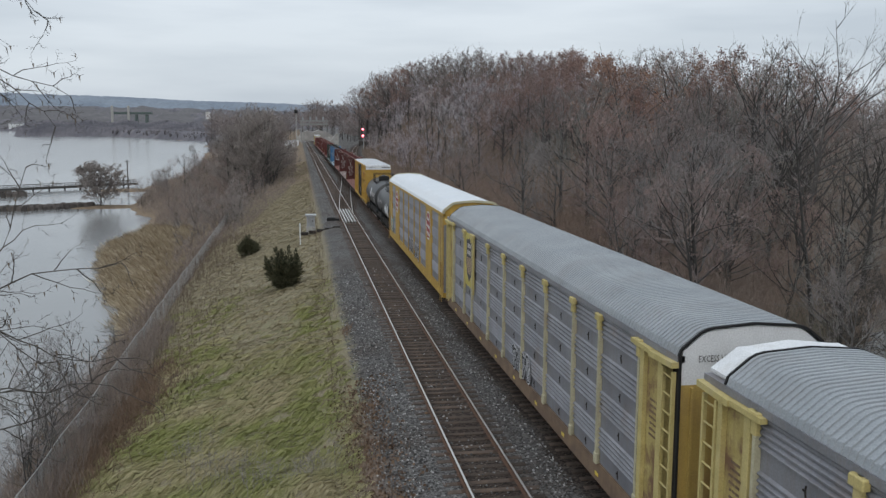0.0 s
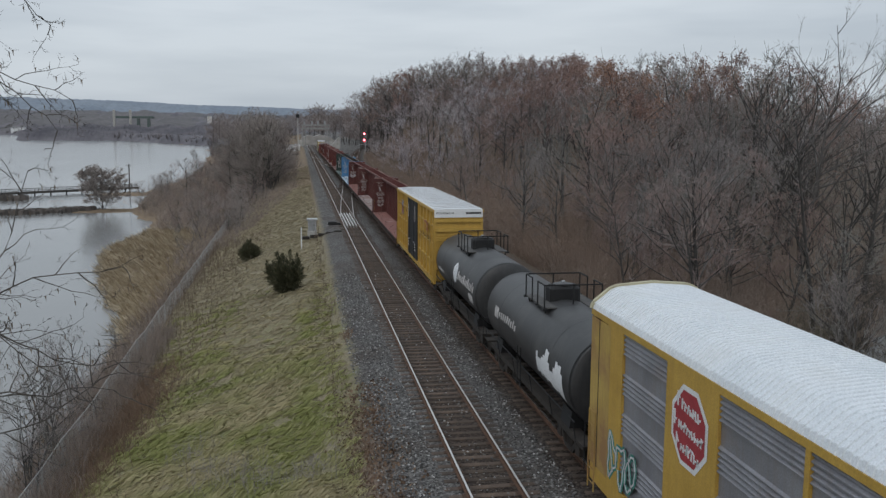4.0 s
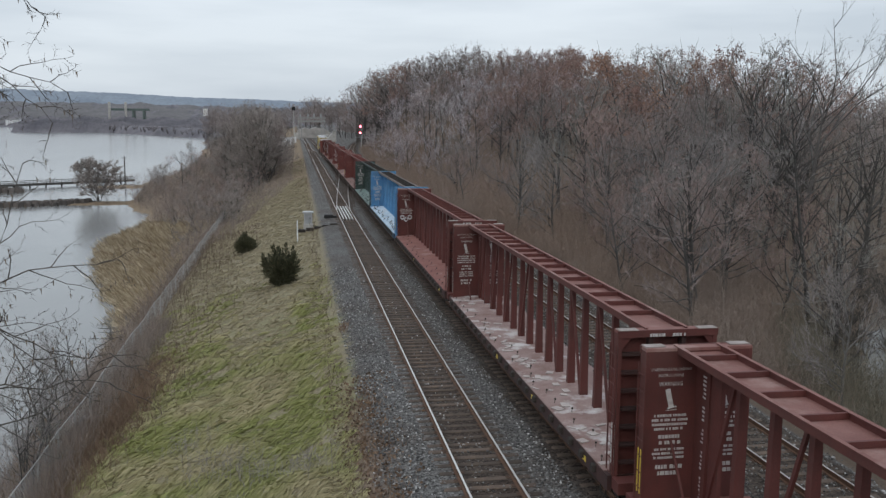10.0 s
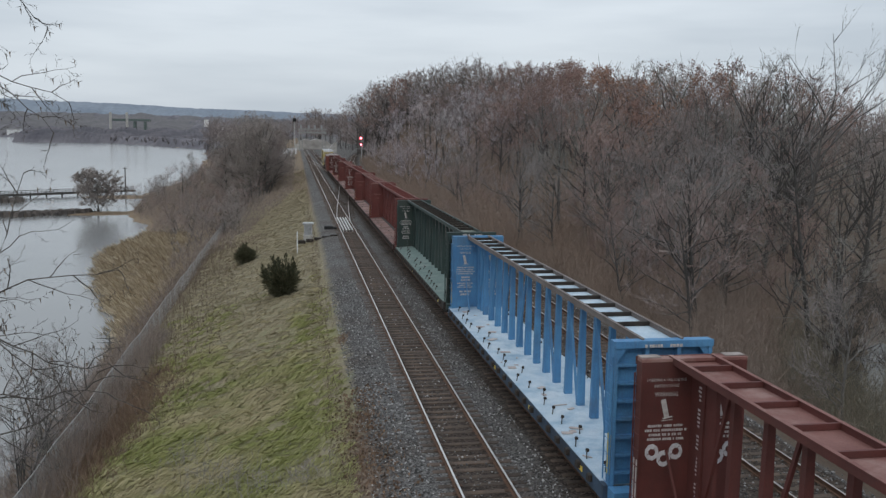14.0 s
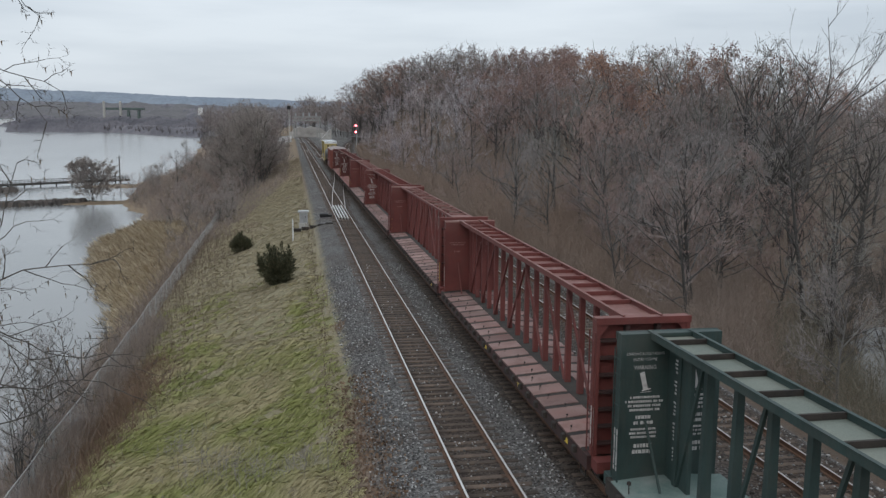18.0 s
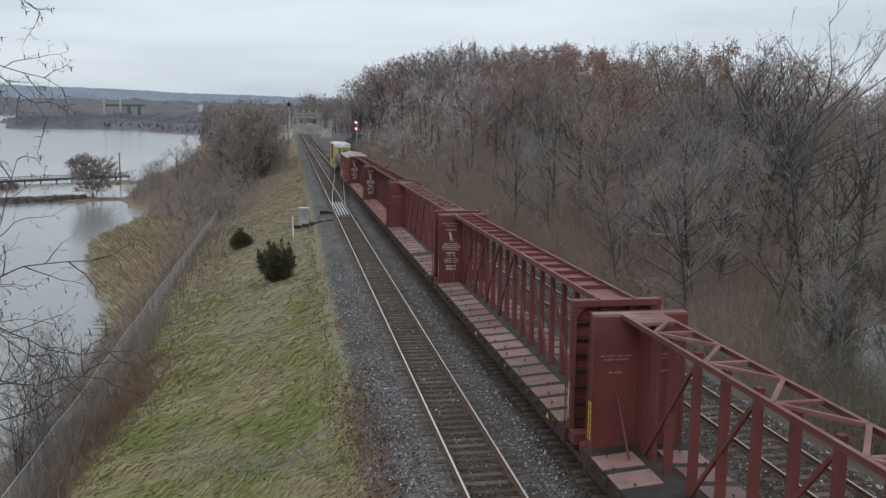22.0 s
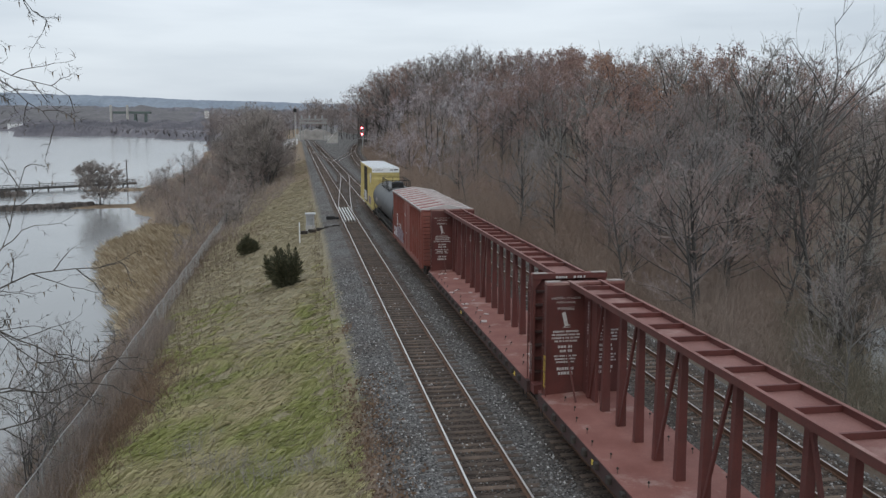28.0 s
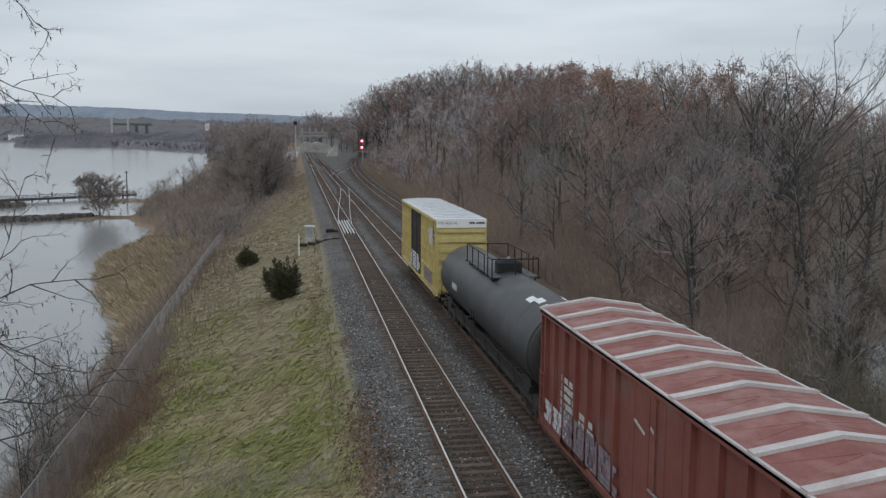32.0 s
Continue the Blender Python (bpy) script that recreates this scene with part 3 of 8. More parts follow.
def build_ground():
    xs = np.unique(np.concatenate([np.linspace(-4800, -400, 12), np.linspace(-400, -60, 18), np.linspace(-60, -22, 48), np.arange(-22, 16, 0.6),
                                   np.arange(16, 60, 1.2), np.linspace(60, 200, 22), np.linspace(200, 4800, 12)]))
    ys = np.unique(np.concatenate([np.linspace(-300, -20, 8), np.arange(-20, 90, 1.25), np.arange(90, 200, 2.0), np.linspace(200, 420, 56),
                                   np.linspace(420, 900, 40), np.linspace(900, 4800, 26)]))
    gx, gy = np.meshgrid(xs, ys)
    gz = ground_z(gx, gy)
    nx, ny = len(xs), len(ys)
    i = np.arange(ny - 1)[:, None] * nx + np.arange(nx - 1)[None, :]
    f = np.stack([i, i + 1, i + nx + 1, i + nx], -1).reshape(-1, 4)
    me = raw_mesh("ground", np.stack([gx, gy, gz], -1).reshape(-1, 3), f, ground_material(), True)
    tagged(new("ground", me), "railway embankment with ballast, turf slope and leaf-covered hillside", "ground", kind="structure")


def water_material():
    m, n, l, p = nodes_of("lake_water")
    geo = coords(n, l, (0.5, 0.22, 1.0), True)
    p.inputs["Base Color"].default_value = (0.20, 0.20, 0.195, 1)
    p.inputs["Roughness"].default_value, p.inputs["IOR"].default_value = 0.16, 1.36
    a = noise_node(n, l, geo, 1.4, 4)
    col = mix_node(n, l, ramp_node(n, l, noise_node(n, l, geo, 0.05, 3), 0.35, 0.65), (0.17, 0.17, 0.168), (0.23, 0.23, 0.225))
    l.new(col, p.inputs["Base Color"])
    bump_node(n, l, p, a, 0.30, 0.06)
    return m


M["water"] = water_material()


def build_water():
    mb = MB()
    mb.add([(-4800, -300, LAKE_Z), (-17.5, -300, LAKE_Z), (-17.5, 4800, LAKE_Z), (-4800, 4800, LAKE_Z)], [(0, 1, 2, 3)])
    tagged(part("water", mb, M["water"]), "calm grey lake water reflecting the overcast sky", "water", kind="structure")
    mb = MB()
    ring = [(29.4 + 0.57 * 19 * math.cos(a) + 0.82 * 6.5 * math.sin(a), 41 + 0.82 * 19 * math.cos(a) - 0.57 * 6.5 * math.sin(a), -2.3) for a in np.linspace(0, 2 * math.pi, 36, endpoint=False)]
    mb.add(ring, [tuple(range(36))])
    tagged(part("pond_water", mb, M["water"]), "shallow pond water among bare thicket below the hillside", "water", kind="structure")


RAIL = ((-0.07, -0.17), (0.07, -0.17), (0.07, -0.155), (0.01, -0.14), (0.01, -0.045), (0.036, -0.035), (0.036, -0.004), (-0.036, -0.004),
        (-0.036, -0.035), (-0.01, -0.045), (-0.01, -0.14), (-0.07, -0.155))
HEAD = ((-0.030, -0.006), (0.030, -0.006), (0.030, 0.0), (0.022, 0.003), (-0.022, 0.003), (-0.030, 0.0))


def sweep(prof, path):
    """An x-z outline carried along a path of (x, y) points."""
    k, mb = len(prof), MB()
    vs = []
    for j, (x, y) in enumerate(path):
        a, b = path[max(j - 1, 0)], path[min(j + 1, len(path) - 1)]
        d = Vector((b[0] - a[0], b[1] - a[1])).normalized()
        vs += [(x + d.y * u, y - d.x * u, z) for u, z in prof]
    fs = [(j * k + i, j * k + (i + 1) % k, (j + 1) * k + (i + 1) % k, (j + 1) * k + i) for j in range(len(path) - 1) for i in range(k)]
    mb.add(vs, fs + [tuple(range(k)), tuple(range((len(path) - 1) * k, len(path) * k))])
    return mb


def rails(parent, centre, y0, y1, step, head="rail_head"):
    ys = np.arange(y0, y1 + 0.01, step)
    for side in (-0.7525, 0.7525):
        path = []
        for y in ys:
            dx = (centre(y + 0.5) - centre(y - 0.5))
            k = 1 / math.hypot(1, dx)
            path.append((centre(y) + side * k, y - side * dx * k))
        r = part("rail", sweep(RAIL, path), M["rail_rust"], parent)
        part("running_surface", sweep(HEAD, path), M[head], r, "polished steel running surface")


def tie_mesh():
    mb = MB()
    mb.cbox(-1.3, 1.3, -0.115, 0.115, -0.40, -0.165, 0.015)
    k = len(mb.f)
    mb.box(-0.9, -0.6, -0.09, 0.09, -0.168, -0.152).box(0.6, 0.9, -0.09, 0.09, -0.168, -0.152)
    me = mb.mesh("tie", M["tie"])
    me.materials.append(M["tie_plate"])
    for i, q in enumerate(me.polygons):
        q.material_index = int(i >= k)
    return me


def ties(parent, centre, y0, count, gap, rest_to, width=1.3, seed=1):
    rnd = random.Random(seed)
    me = tie_mesh()
    y = y0
    for i in range(count):
        ob = new("tie", me)
        ob.parent = parent
        ob.matrix_basis = pose(centre(y) + rnd.uniform(-0.05, 0.05), y + rnd.uniform(-0.03, 0.03), rnd.uniform(-0.02, 0.008), 0, 0, rnd.uniform(-1.2, 1.2))
        y += gap
    mb = MB()
    while y < rest_to:
        c = centre(y)
        mb.box(c - width, c + width, y - 0.115, y + 0.115, -0.40, -0.17 + rnd.uniform(-0.02, 0.008))
        y += gap
    if mb.v:
        tagged(part("distant_tie", mb, M["tie"], parent), kind="stuff")


def crossover(y, y0, y1, x0, x1):
    t = min(1.0, max(0.0, (y - y0) / (y1 - y0)))
    t = t + 0.12 * math.sin(2 * math.pi * t) / (2 * math.pi) * -1
    return x0 + (x1 - x0) * t


def build_tracks():
    t = thing("railway_track", "main line track of polished steel rails on weathered wooden ties", "railway track", "railway tracks")
    rails(t, lambda y: 0.0, -30, 620, 26)
    ties(t, lambda y: 0.0, 10, 300, 0.553, 420, seed=3)
    t = thing("railway_track", "track under the freight train, rails on weathered wooden ties", "railway track", "railway tracks")
    rails(t, lambda y: TRAIN_X, -60, 620, 26)
    ties(t, lambda y: TRAIN_X, 12, 190, 0.553, 420, seed=4)
    t = thing("railway_track", "little-used branch track curving away beside the woods", "railway track", "railway tracks")
    rails(t, lambda y: float(branch_x(y)), -30, 440, 10, "rail_dull")
    ties(t, lambda y: float(branch_x(y)), 14, 160, 0.553, 420, seed=5)
    t = thing("track_crossover", "crossover track linking the two main tracks beyond the switch", "railway track")
    rails(t, lambda y: crossover(y, 98, 172, 0.0, TRAIN_X), 98, 172, 4)
    ties(t, lambda y: crossover(y, 98, 172, 0.0, TRAIN_X), 104, 0, 0.553, 168, 1.5, 6)
    t = thing("track_crossover", "far crossover track beyond the first one", "railway track")
    rails(t, lambda y: crossover(y, 230, 320, TRAIN_X, 0.0), 230, 320, 5)
    t = thing("track_crossover", "far crossover between train track and branch track", "railway track")
    rails(t, lambda y: crossover(y, 225, 330, TRAIN_X, float(branch_x(330))), 225, 330, 5)


M["pale_gravel"] = surface("pale_gravel", (0.26, 0.245, 0.23), (0.42, 0.40, 0.375), 0.25, 0.95, world_space=True)


def build_lineside():
    t = thing("switch_guard_rails", "pale polished guard rails lying between the rails at the switch", "guard rail")
    for x in (-0.45, -0.14, 0.17, 0.48):
        part("guard_rail", MB().cbox(x - 0.06, x + 0.06, 89, 103, -0.16, 0.012, 0.01), M["rail_head"], t)
    t = thing("switch_machine", "dark low switch machine on long ties beside the main track", "switch machine")
    part("motor_case", MB().cbox(-2.35, -1.45, 91.6, 92.3, -0.2, 0.14, 0.04), M["black"], t)
    part("gear_case", MB().cbox(-1.45, -1.05, 91.7, 92.2, -0.2, 0.02, 0.03), M["black"], t)
    part("throw_rod", MB().bar((-1.1, 91.95, -0.12), (0.75, 91.95, -0.12), 0.05, 0.04), M["rail_rust"], t)
    t = thing("relay_cabinet", "silver metal relay cabinet on a concrete base beside the track", "equipment cabinet")
    part("base", MB().cbox(-4.55, -3.6, 86.7, 87.6, -1.1, -0.25, 0.03), M["concrete"], t)
    part("body", MB().cbox(-4.48, -3.68, 86.8, 87.5, -0.25, 0.82, 0.02), M["silver"], t)
    part("lid", MB().cbox(-4.62, -3.54, 86.65, 87.65, 0.82, 0.98, 0.05), M["silver"], t)
    part("door", MB().cbox(-4.4, -3.78, 86.77, 86.8, -0.15, 0.75, 0.005), M["steel"], t)
    part("handle", MB().box(-3.92, -3.88, 86.73, 86.77, 0.25, 0.45), M["black"], t)
    t = thing("marker_post", "thin white marker post at the top of the slope", "post")
    part("post", MB().tube([(-5.15, 81.6, -1.5), (-5.15, 81.6, 0.55)], 0.06, 8), M["white"], t)
    part("cap", MB().tube([(-5.15, 81.6, 0.55), (-5.15, 81.6, 0.72)], [0.07, 0.03], 8), M["white"], t)
    t = thing("cable_duct", "grey cable duct running from the cabinet to the switch", "cable duct")
    for i in range(5):
        part("duct_cover", MB().cbox(-5.1 + i * 0.78, -4.36 + i * 0.78, 85.3, 85.75, -0.9 + i * 0.14, -0.62 + i * 0.14, 0.02), M["under"], t)
    # signal beside the branch curve
    t = thing("signal_mast", "tall lineside signal showing two red lights", "railway signal")
    bx, by, bz = 20.3, 348.0, float(ground_z(20.3, 348.0))
    part("mast", MB().tube([(bx, by, bz - 0.3), (bx, by, 9.3)], 0.16, 8), M["silver"], t)
    part("platform", MB().box(bx - 2.2, bx + 2.6, by - 0.6, by + 0.6, 4.1, 4.28), M["steel"], t)
    for x in (bx - 2.2, bx + 2.6):
        part("platform_rail", MB().bar((x, by - 0.55, 4.2), (x, by - 0.55, 5.2), 0.06, 0.06), M["steel"], t)
    part("platform_handrail", MB().bar((bx - 2.2, by - 0.55, 5.2), (bx + 2.6, by - 0.55, 5.2), 0.06, 0.06), M["steel"], t)
    for z in (5.9, 8.4):
        h = part("signal_head", MB().disc((bx - 0.3, by - 0.3, z), 0.75, "y", 0.12, 20), M["black"], t)
        part("lens", MB().disc((bx - 0.3, by - 0.42, z), 0.42, "y", 0.06, 16), M["red_light"], h, "glowing red lens")
        part("hood", MB().tube([(bx - 0.3, by - 0.36, z + 0.5), (bx - 0.3, by - 0.75, z + 0.5)], 0.12, 6), M["black"], h)
    # signal gantry far down the line
    t = thing("signal_gantry", "pale steel signal gantry spanning the tracks far down the line", "signal gantry")
    gy = 525.0
    for x in (-3.4, -1.9, 10.0, 11.5):
        part("post", MB().box(x - 0.25, x + 0.25, gy - 0.25, gy + 0.25, -0.5, 12.5), M["gantry"], t)
    for z in (10.6, 12.6):
        part("beam", MB().box(-4.2, 12.3, gy - 0.4, gy + 0.4, z - 0.45, z + 0.45), M["gantry"], t)
    for i in range(8):
        x = -3.5 + i * 1.95
        part("lattice", MB().bar((x, gy, 10.6), (x + 1.95, gy, 12.6), 0.3, 0.3), M["gantry"], t)
    for x in (-2.5, 2.0, 5.5, 9.5):
        part("signal_head", MB().cbox(x - 0.5, x + 0.5, gy - 0.6, gy + 0.1, 13.0, 15.0, 0.1), M["steel"], t)
    t = thing("radio_mast", "slim dark-topped pole beside the far tracks", "pole")
    part("pole", MB().tube([(-6.2, 490, -3), (-6.2, 490, 16.5)], [0.3, 0.2], 8), M["concrete"], t)
    part("head", MB().cbox(-7.1, -5.3, 489.5, 490.5, 16.4, 18.4, 0.2), M["black"], t)
    for x, y, w, d, h in ((-9.5, 480, 6.0, 4, 3.0), (-6.5, 505, 3.0, 3, 3.2), (-12.5, 452, 3.5, 3, 2.6)):
        t = thing("equipment_hut", "small pale equipment hut beside the far tracks", "hut", "equipment huts")
        g = float(ground_z(x, y)) - 0.4
        part("wall", MB().cbox(x - w / 2, x + w / 2, y - d / 2, y + d / 2, g, 1.6, 0.05), M["white"], t)
        part("roof", MB().cbox(x - w / 2 - 0.2, x + w / 2 + 0.2, y - d / 2 - 0.2, y + d / 2 + 0.2, 1.6, 1.9, 0.08), M["steel"], t)
        part("door", MB().box(x - 0.45, x + 0.45, y - d / 2 - 0.04, y - d / 2, g + 0.4, 1.3), M["steel"], t)
    t = thing("gravel_bank", "pale gravel bank beyond the far signal gantry", "bank")
    part("bank", MB().prism([(-7, -0.6), (-3.5, 5.0), (1.0, 6.6), (4.0, 5.4), (8.0, 6.8), (14.0, 5.6), (18.0, 3.0), (21.0, -0.6)], 585, 615), M["pale_gravel"], t)
    for x, h in ((-4.6, 3.4), (13.0, 2.6)):
        part("block", MB().cbox(x - 1.6, x + 1.6, 556, 560, -0.4, h, 0.15), M["concrete"], t)
    t = thing("bridge_abutment", "pale concrete abutment beside the far tracks", "abutment")
    part("wing_wall", MB().prism([(9.5, -0.6), (16.0, -0.6), (16.0, 5.4), (14.5, 5.2)], 470, 476), M["concrete"], t)
    part("coping", MB().bar((14.4, 469.7, 5.4), (16.1, 469.7, 5.6), 0.8, 0.4), M["concrete"], t)


build_ground()
build_water()
build_tracks()
build_lineside()

# ---- the freight train: each car stands with its leading end at its own y = 0, rail tops at z = 0 ----
CARS = []


def text_mesh(body, size, material, width=None):
    cu = bpy.data.curves.new("writing", "FONT")
    cu.body, cu.size, cu.extrude, cu.align_x, cu.align_y, cu.resolution_u = body, size, 0.0, "CENTER", "CENTER", 1
    ob = bpy.data.objects.new("writing", cu)
    me = bpy.data.meshes.new_from_object(ob)
    bpy.data.objects.remove(ob)
    bpy.data.curves.remove(cu)
    if width:
        xs = [v.co.x for v in me.vertices]
        k = width / max(1e-6, max(xs) - min(xs))
        for v in me.vertices:
            v.co.x *= k
    me.materials.clear()
    me.materials.append(material)
    return me


def writing(body, size, material, parent, m, width=None, name="lettering"):
    ob = new(name, text_mesh(body, size, material, width))
    ob.parent = parent
    ob.matrix_basis = m
    return ob


def bar_rows(rows, cx, cz, w, gap, h, y, rnd, axis="y", th=0.006):
    """Lines of unreadable lettering as short bars on an upright face: axis y faces along y, axis x faces along x."""
    mb = MB()
    for r in range(rows):
        z = cz - r * gap
        lw = w * rnd.uniform(0.7, 1.0)
        u = cx - lw / 2
        while u < cx + lw / 2:
            k = rnd.uniform(0.45, 1.1) * h
            if axis == "y":
                mb.box(u, u + k, y - th, y + th, z - h / 2, z + h / 2)
            else:
                mb.box(y - th, y + th, u, u + k, z - h / 2, z + h / 2)
            u += k + h * (0.22 if rnd.random() < 0.8 else 0.8)
    return mb


def wheel_mesh():
    mb = MB()
    for x in (-0.72, 0.72):
        s = 1 if x > 0 else -1
        mb.tube([(x - 0.06 * s, 0, 0), (x + 0.06 * s, 0, 0)], 0.455, 20)
        mb.tube([(x - 0.09 * s, 0, 0), (x - 0.055 * s, 0, 0)], 0.485, 20)
        mb.tube([(x + 0.06 * s, 0, 0), (x + 0.1 * s, 0, 0)], 0.17, 10)
    mb.tube([(-0.9, 0, 0), (0.9, 0, 0)], 0.08, 8)
    return mb.mesh("wheelset", M["under"])


def sideframe_mesh():
    mb = MB()
    for x in (-1.02, 1.02):
        mb.box(x - 0.09, x + 0.09, -1.15, 1.15, 0.62, 0.80)
        mb.box(x - 0.10, x + 0.10, -1.08, -0.72, 0.34, 0.64).box(x - 0.10, x + 0.10, 0.72, 1.08, 0.34, 0.64)
        mb.bar((x, -0.7, 0.62), (x, -0.32, 0.26), 0.16, 0.16).bar((x, 0.7, 0.62), (x, 0.32, 0.26), 0.16, 0.16)
        mb.box(x - 0.09, x + 0.09, -0.34, 0.34, 0.2, 0.34)
        for y in (-0.16, 0.0, 0.16):
            mb.tube([(x, y, 0.34), (x, y, 0.62)], 0.07, 8)
    mb.box(-1.0, 1.0, -0.2, 0.2, 0.5, 0.75)
    return mb.mesh("truck_frame", M["under"])


WHEEL, FRAME = wheel_mesh(), sideframe_mesh()
WINCH = MB().cbox(-0.065, 0.065, -0.11, 0.11, -0.09, 0.09, 0.03).mesh("winch", M["under"])
M["cap"] = surface("dull_cap_paint", (0.24, 0.20, 0.18), (0.36, 0.31, 0.29), 3.0, 0.8)
AXLES = []


def bogies(car, positions):
    for y in positions:
        tr = new("truck", FRAME)
        tr.parent = car
        tr.matrix_basis = pose(0, y, 0)
        for dy in (-0.89, 0.89):
            w = new("wheelset", WHEEL)
            w.parent = tr
            w.matrix_basis = pose(0, dy, 0.46)
            AXLES.append((w, dy))


def couplers(car, y0, y1):
    for y, s in ((y0, -1), (y1, 1)):
        part("coupler", MB().box(-0.12, 0.12, min(y, y + 0.75 * s), max(y, y + 0.75 * s), 0.78, 0.98)
             .cbox(-0.2, 0.2, min(y + 0.45 * s, y + 0.75 * s), max(y + 0.45 * s, y + 0.75 * s), 0.72, 1.04, 0.05), M["under"], car)
        part("air_hose", MB().tube([(0.35, y + 0.1 * s, 0.7), (0.33, y + 0.4 * s, 0.35), (0.2, y + 0.62 * s, 0.42)], 0.03, 6), M["black"], car)


def ladder(mb, x, y, z0, z1, w=0.45, along="y", out=0.06, gap=0.38):
    """Rungs and stiles on a side (along y) or an end (along x)."""
    z = z0
    while z < z1:
        if along == "y":
            mb.tube([(x, y, z), (x, y + w, z)], 0.012, 5)
        else:
            mb.tube([(x, y, z), (x + w, y, z)], 0.012, 5)
        z += gap
    for k in (0, w):
        a = (x, y + k) if along == "y" else (x + k, y)
        mb.bar((a[0], a[1], z0 - 0.2), (a[0], a[1], z1), 0.03, 0.03)
    return mb


def corrugated_side(x, y0, y1, z0, z1, sheets, ribs, flat, depth, out):
    """A horizontally ribbed sheet on the side x, ribs standing out towards out (+1 or -1)."""
    mb = MB()
    prof = [(x, z0)]
    sheet = (z1 - z0) / sheets
    for i in range(sheets):
        # each sheet: a flat band, then a group of close ribs
        for r in range(ribs):
            a = z0 + sheet * i + sheet * flat + sheet * (1 - flat) * r / ribs
            h = sheet * (1 - flat) / ribs
            prof += [(x, a + h * 0.12), (x + out * depth, a + h * 0.42), (x + out * depth, a + h * 0.62), (x, a + h * 0.95)]
    prof += [(x, z1), (x - out * 0.03, z1), (x - out * 0.03, z0)]
    mb.prism(prof, y0, y1)
    return mb


def ribbed_roof(prof, y0, y1, n, depth, share=0.5):
    """A roof sheet whose cross outline prof (x, z) rises over n ribs along y."""
    vs, fs, k = [], [], len(prof)
    ys = []
    for i in range(n):
        a, h = y0 + (y1 - y0) * i / n, (y1 - y0) / n
        ys += [(a, 0), (a + h * (1 - share) * 0.9, 0), (a + h * (1 - share), 1), (a + h * 0.95, 1)]
    ys.append((y1, 0))
    for y, up in ys:
        for x, z in prof:
            vs.append((x * (1 + 0.004 * up), y, z + depth * up))
    for j in range(len(ys) - 1):
        for i in range(k - 1):
            fs.append((j * k + i, j * k + i + 1, (j + 1) * k + i + 1, (j + 1) * k + i))
    return MB().add(vs, fs)


LATCH = MB().bar((0, -0.04, -0.1), (0, 0.0, 0), 0.03, 0.022).bar((0, 0.0, 0), (0, -0.02, 0.1), 0.03, 0.022).bar((0, -0.02, 0), (0, 0.06, 0.02), 0.03, 0.022).mesh("panel_latch", M["under"])


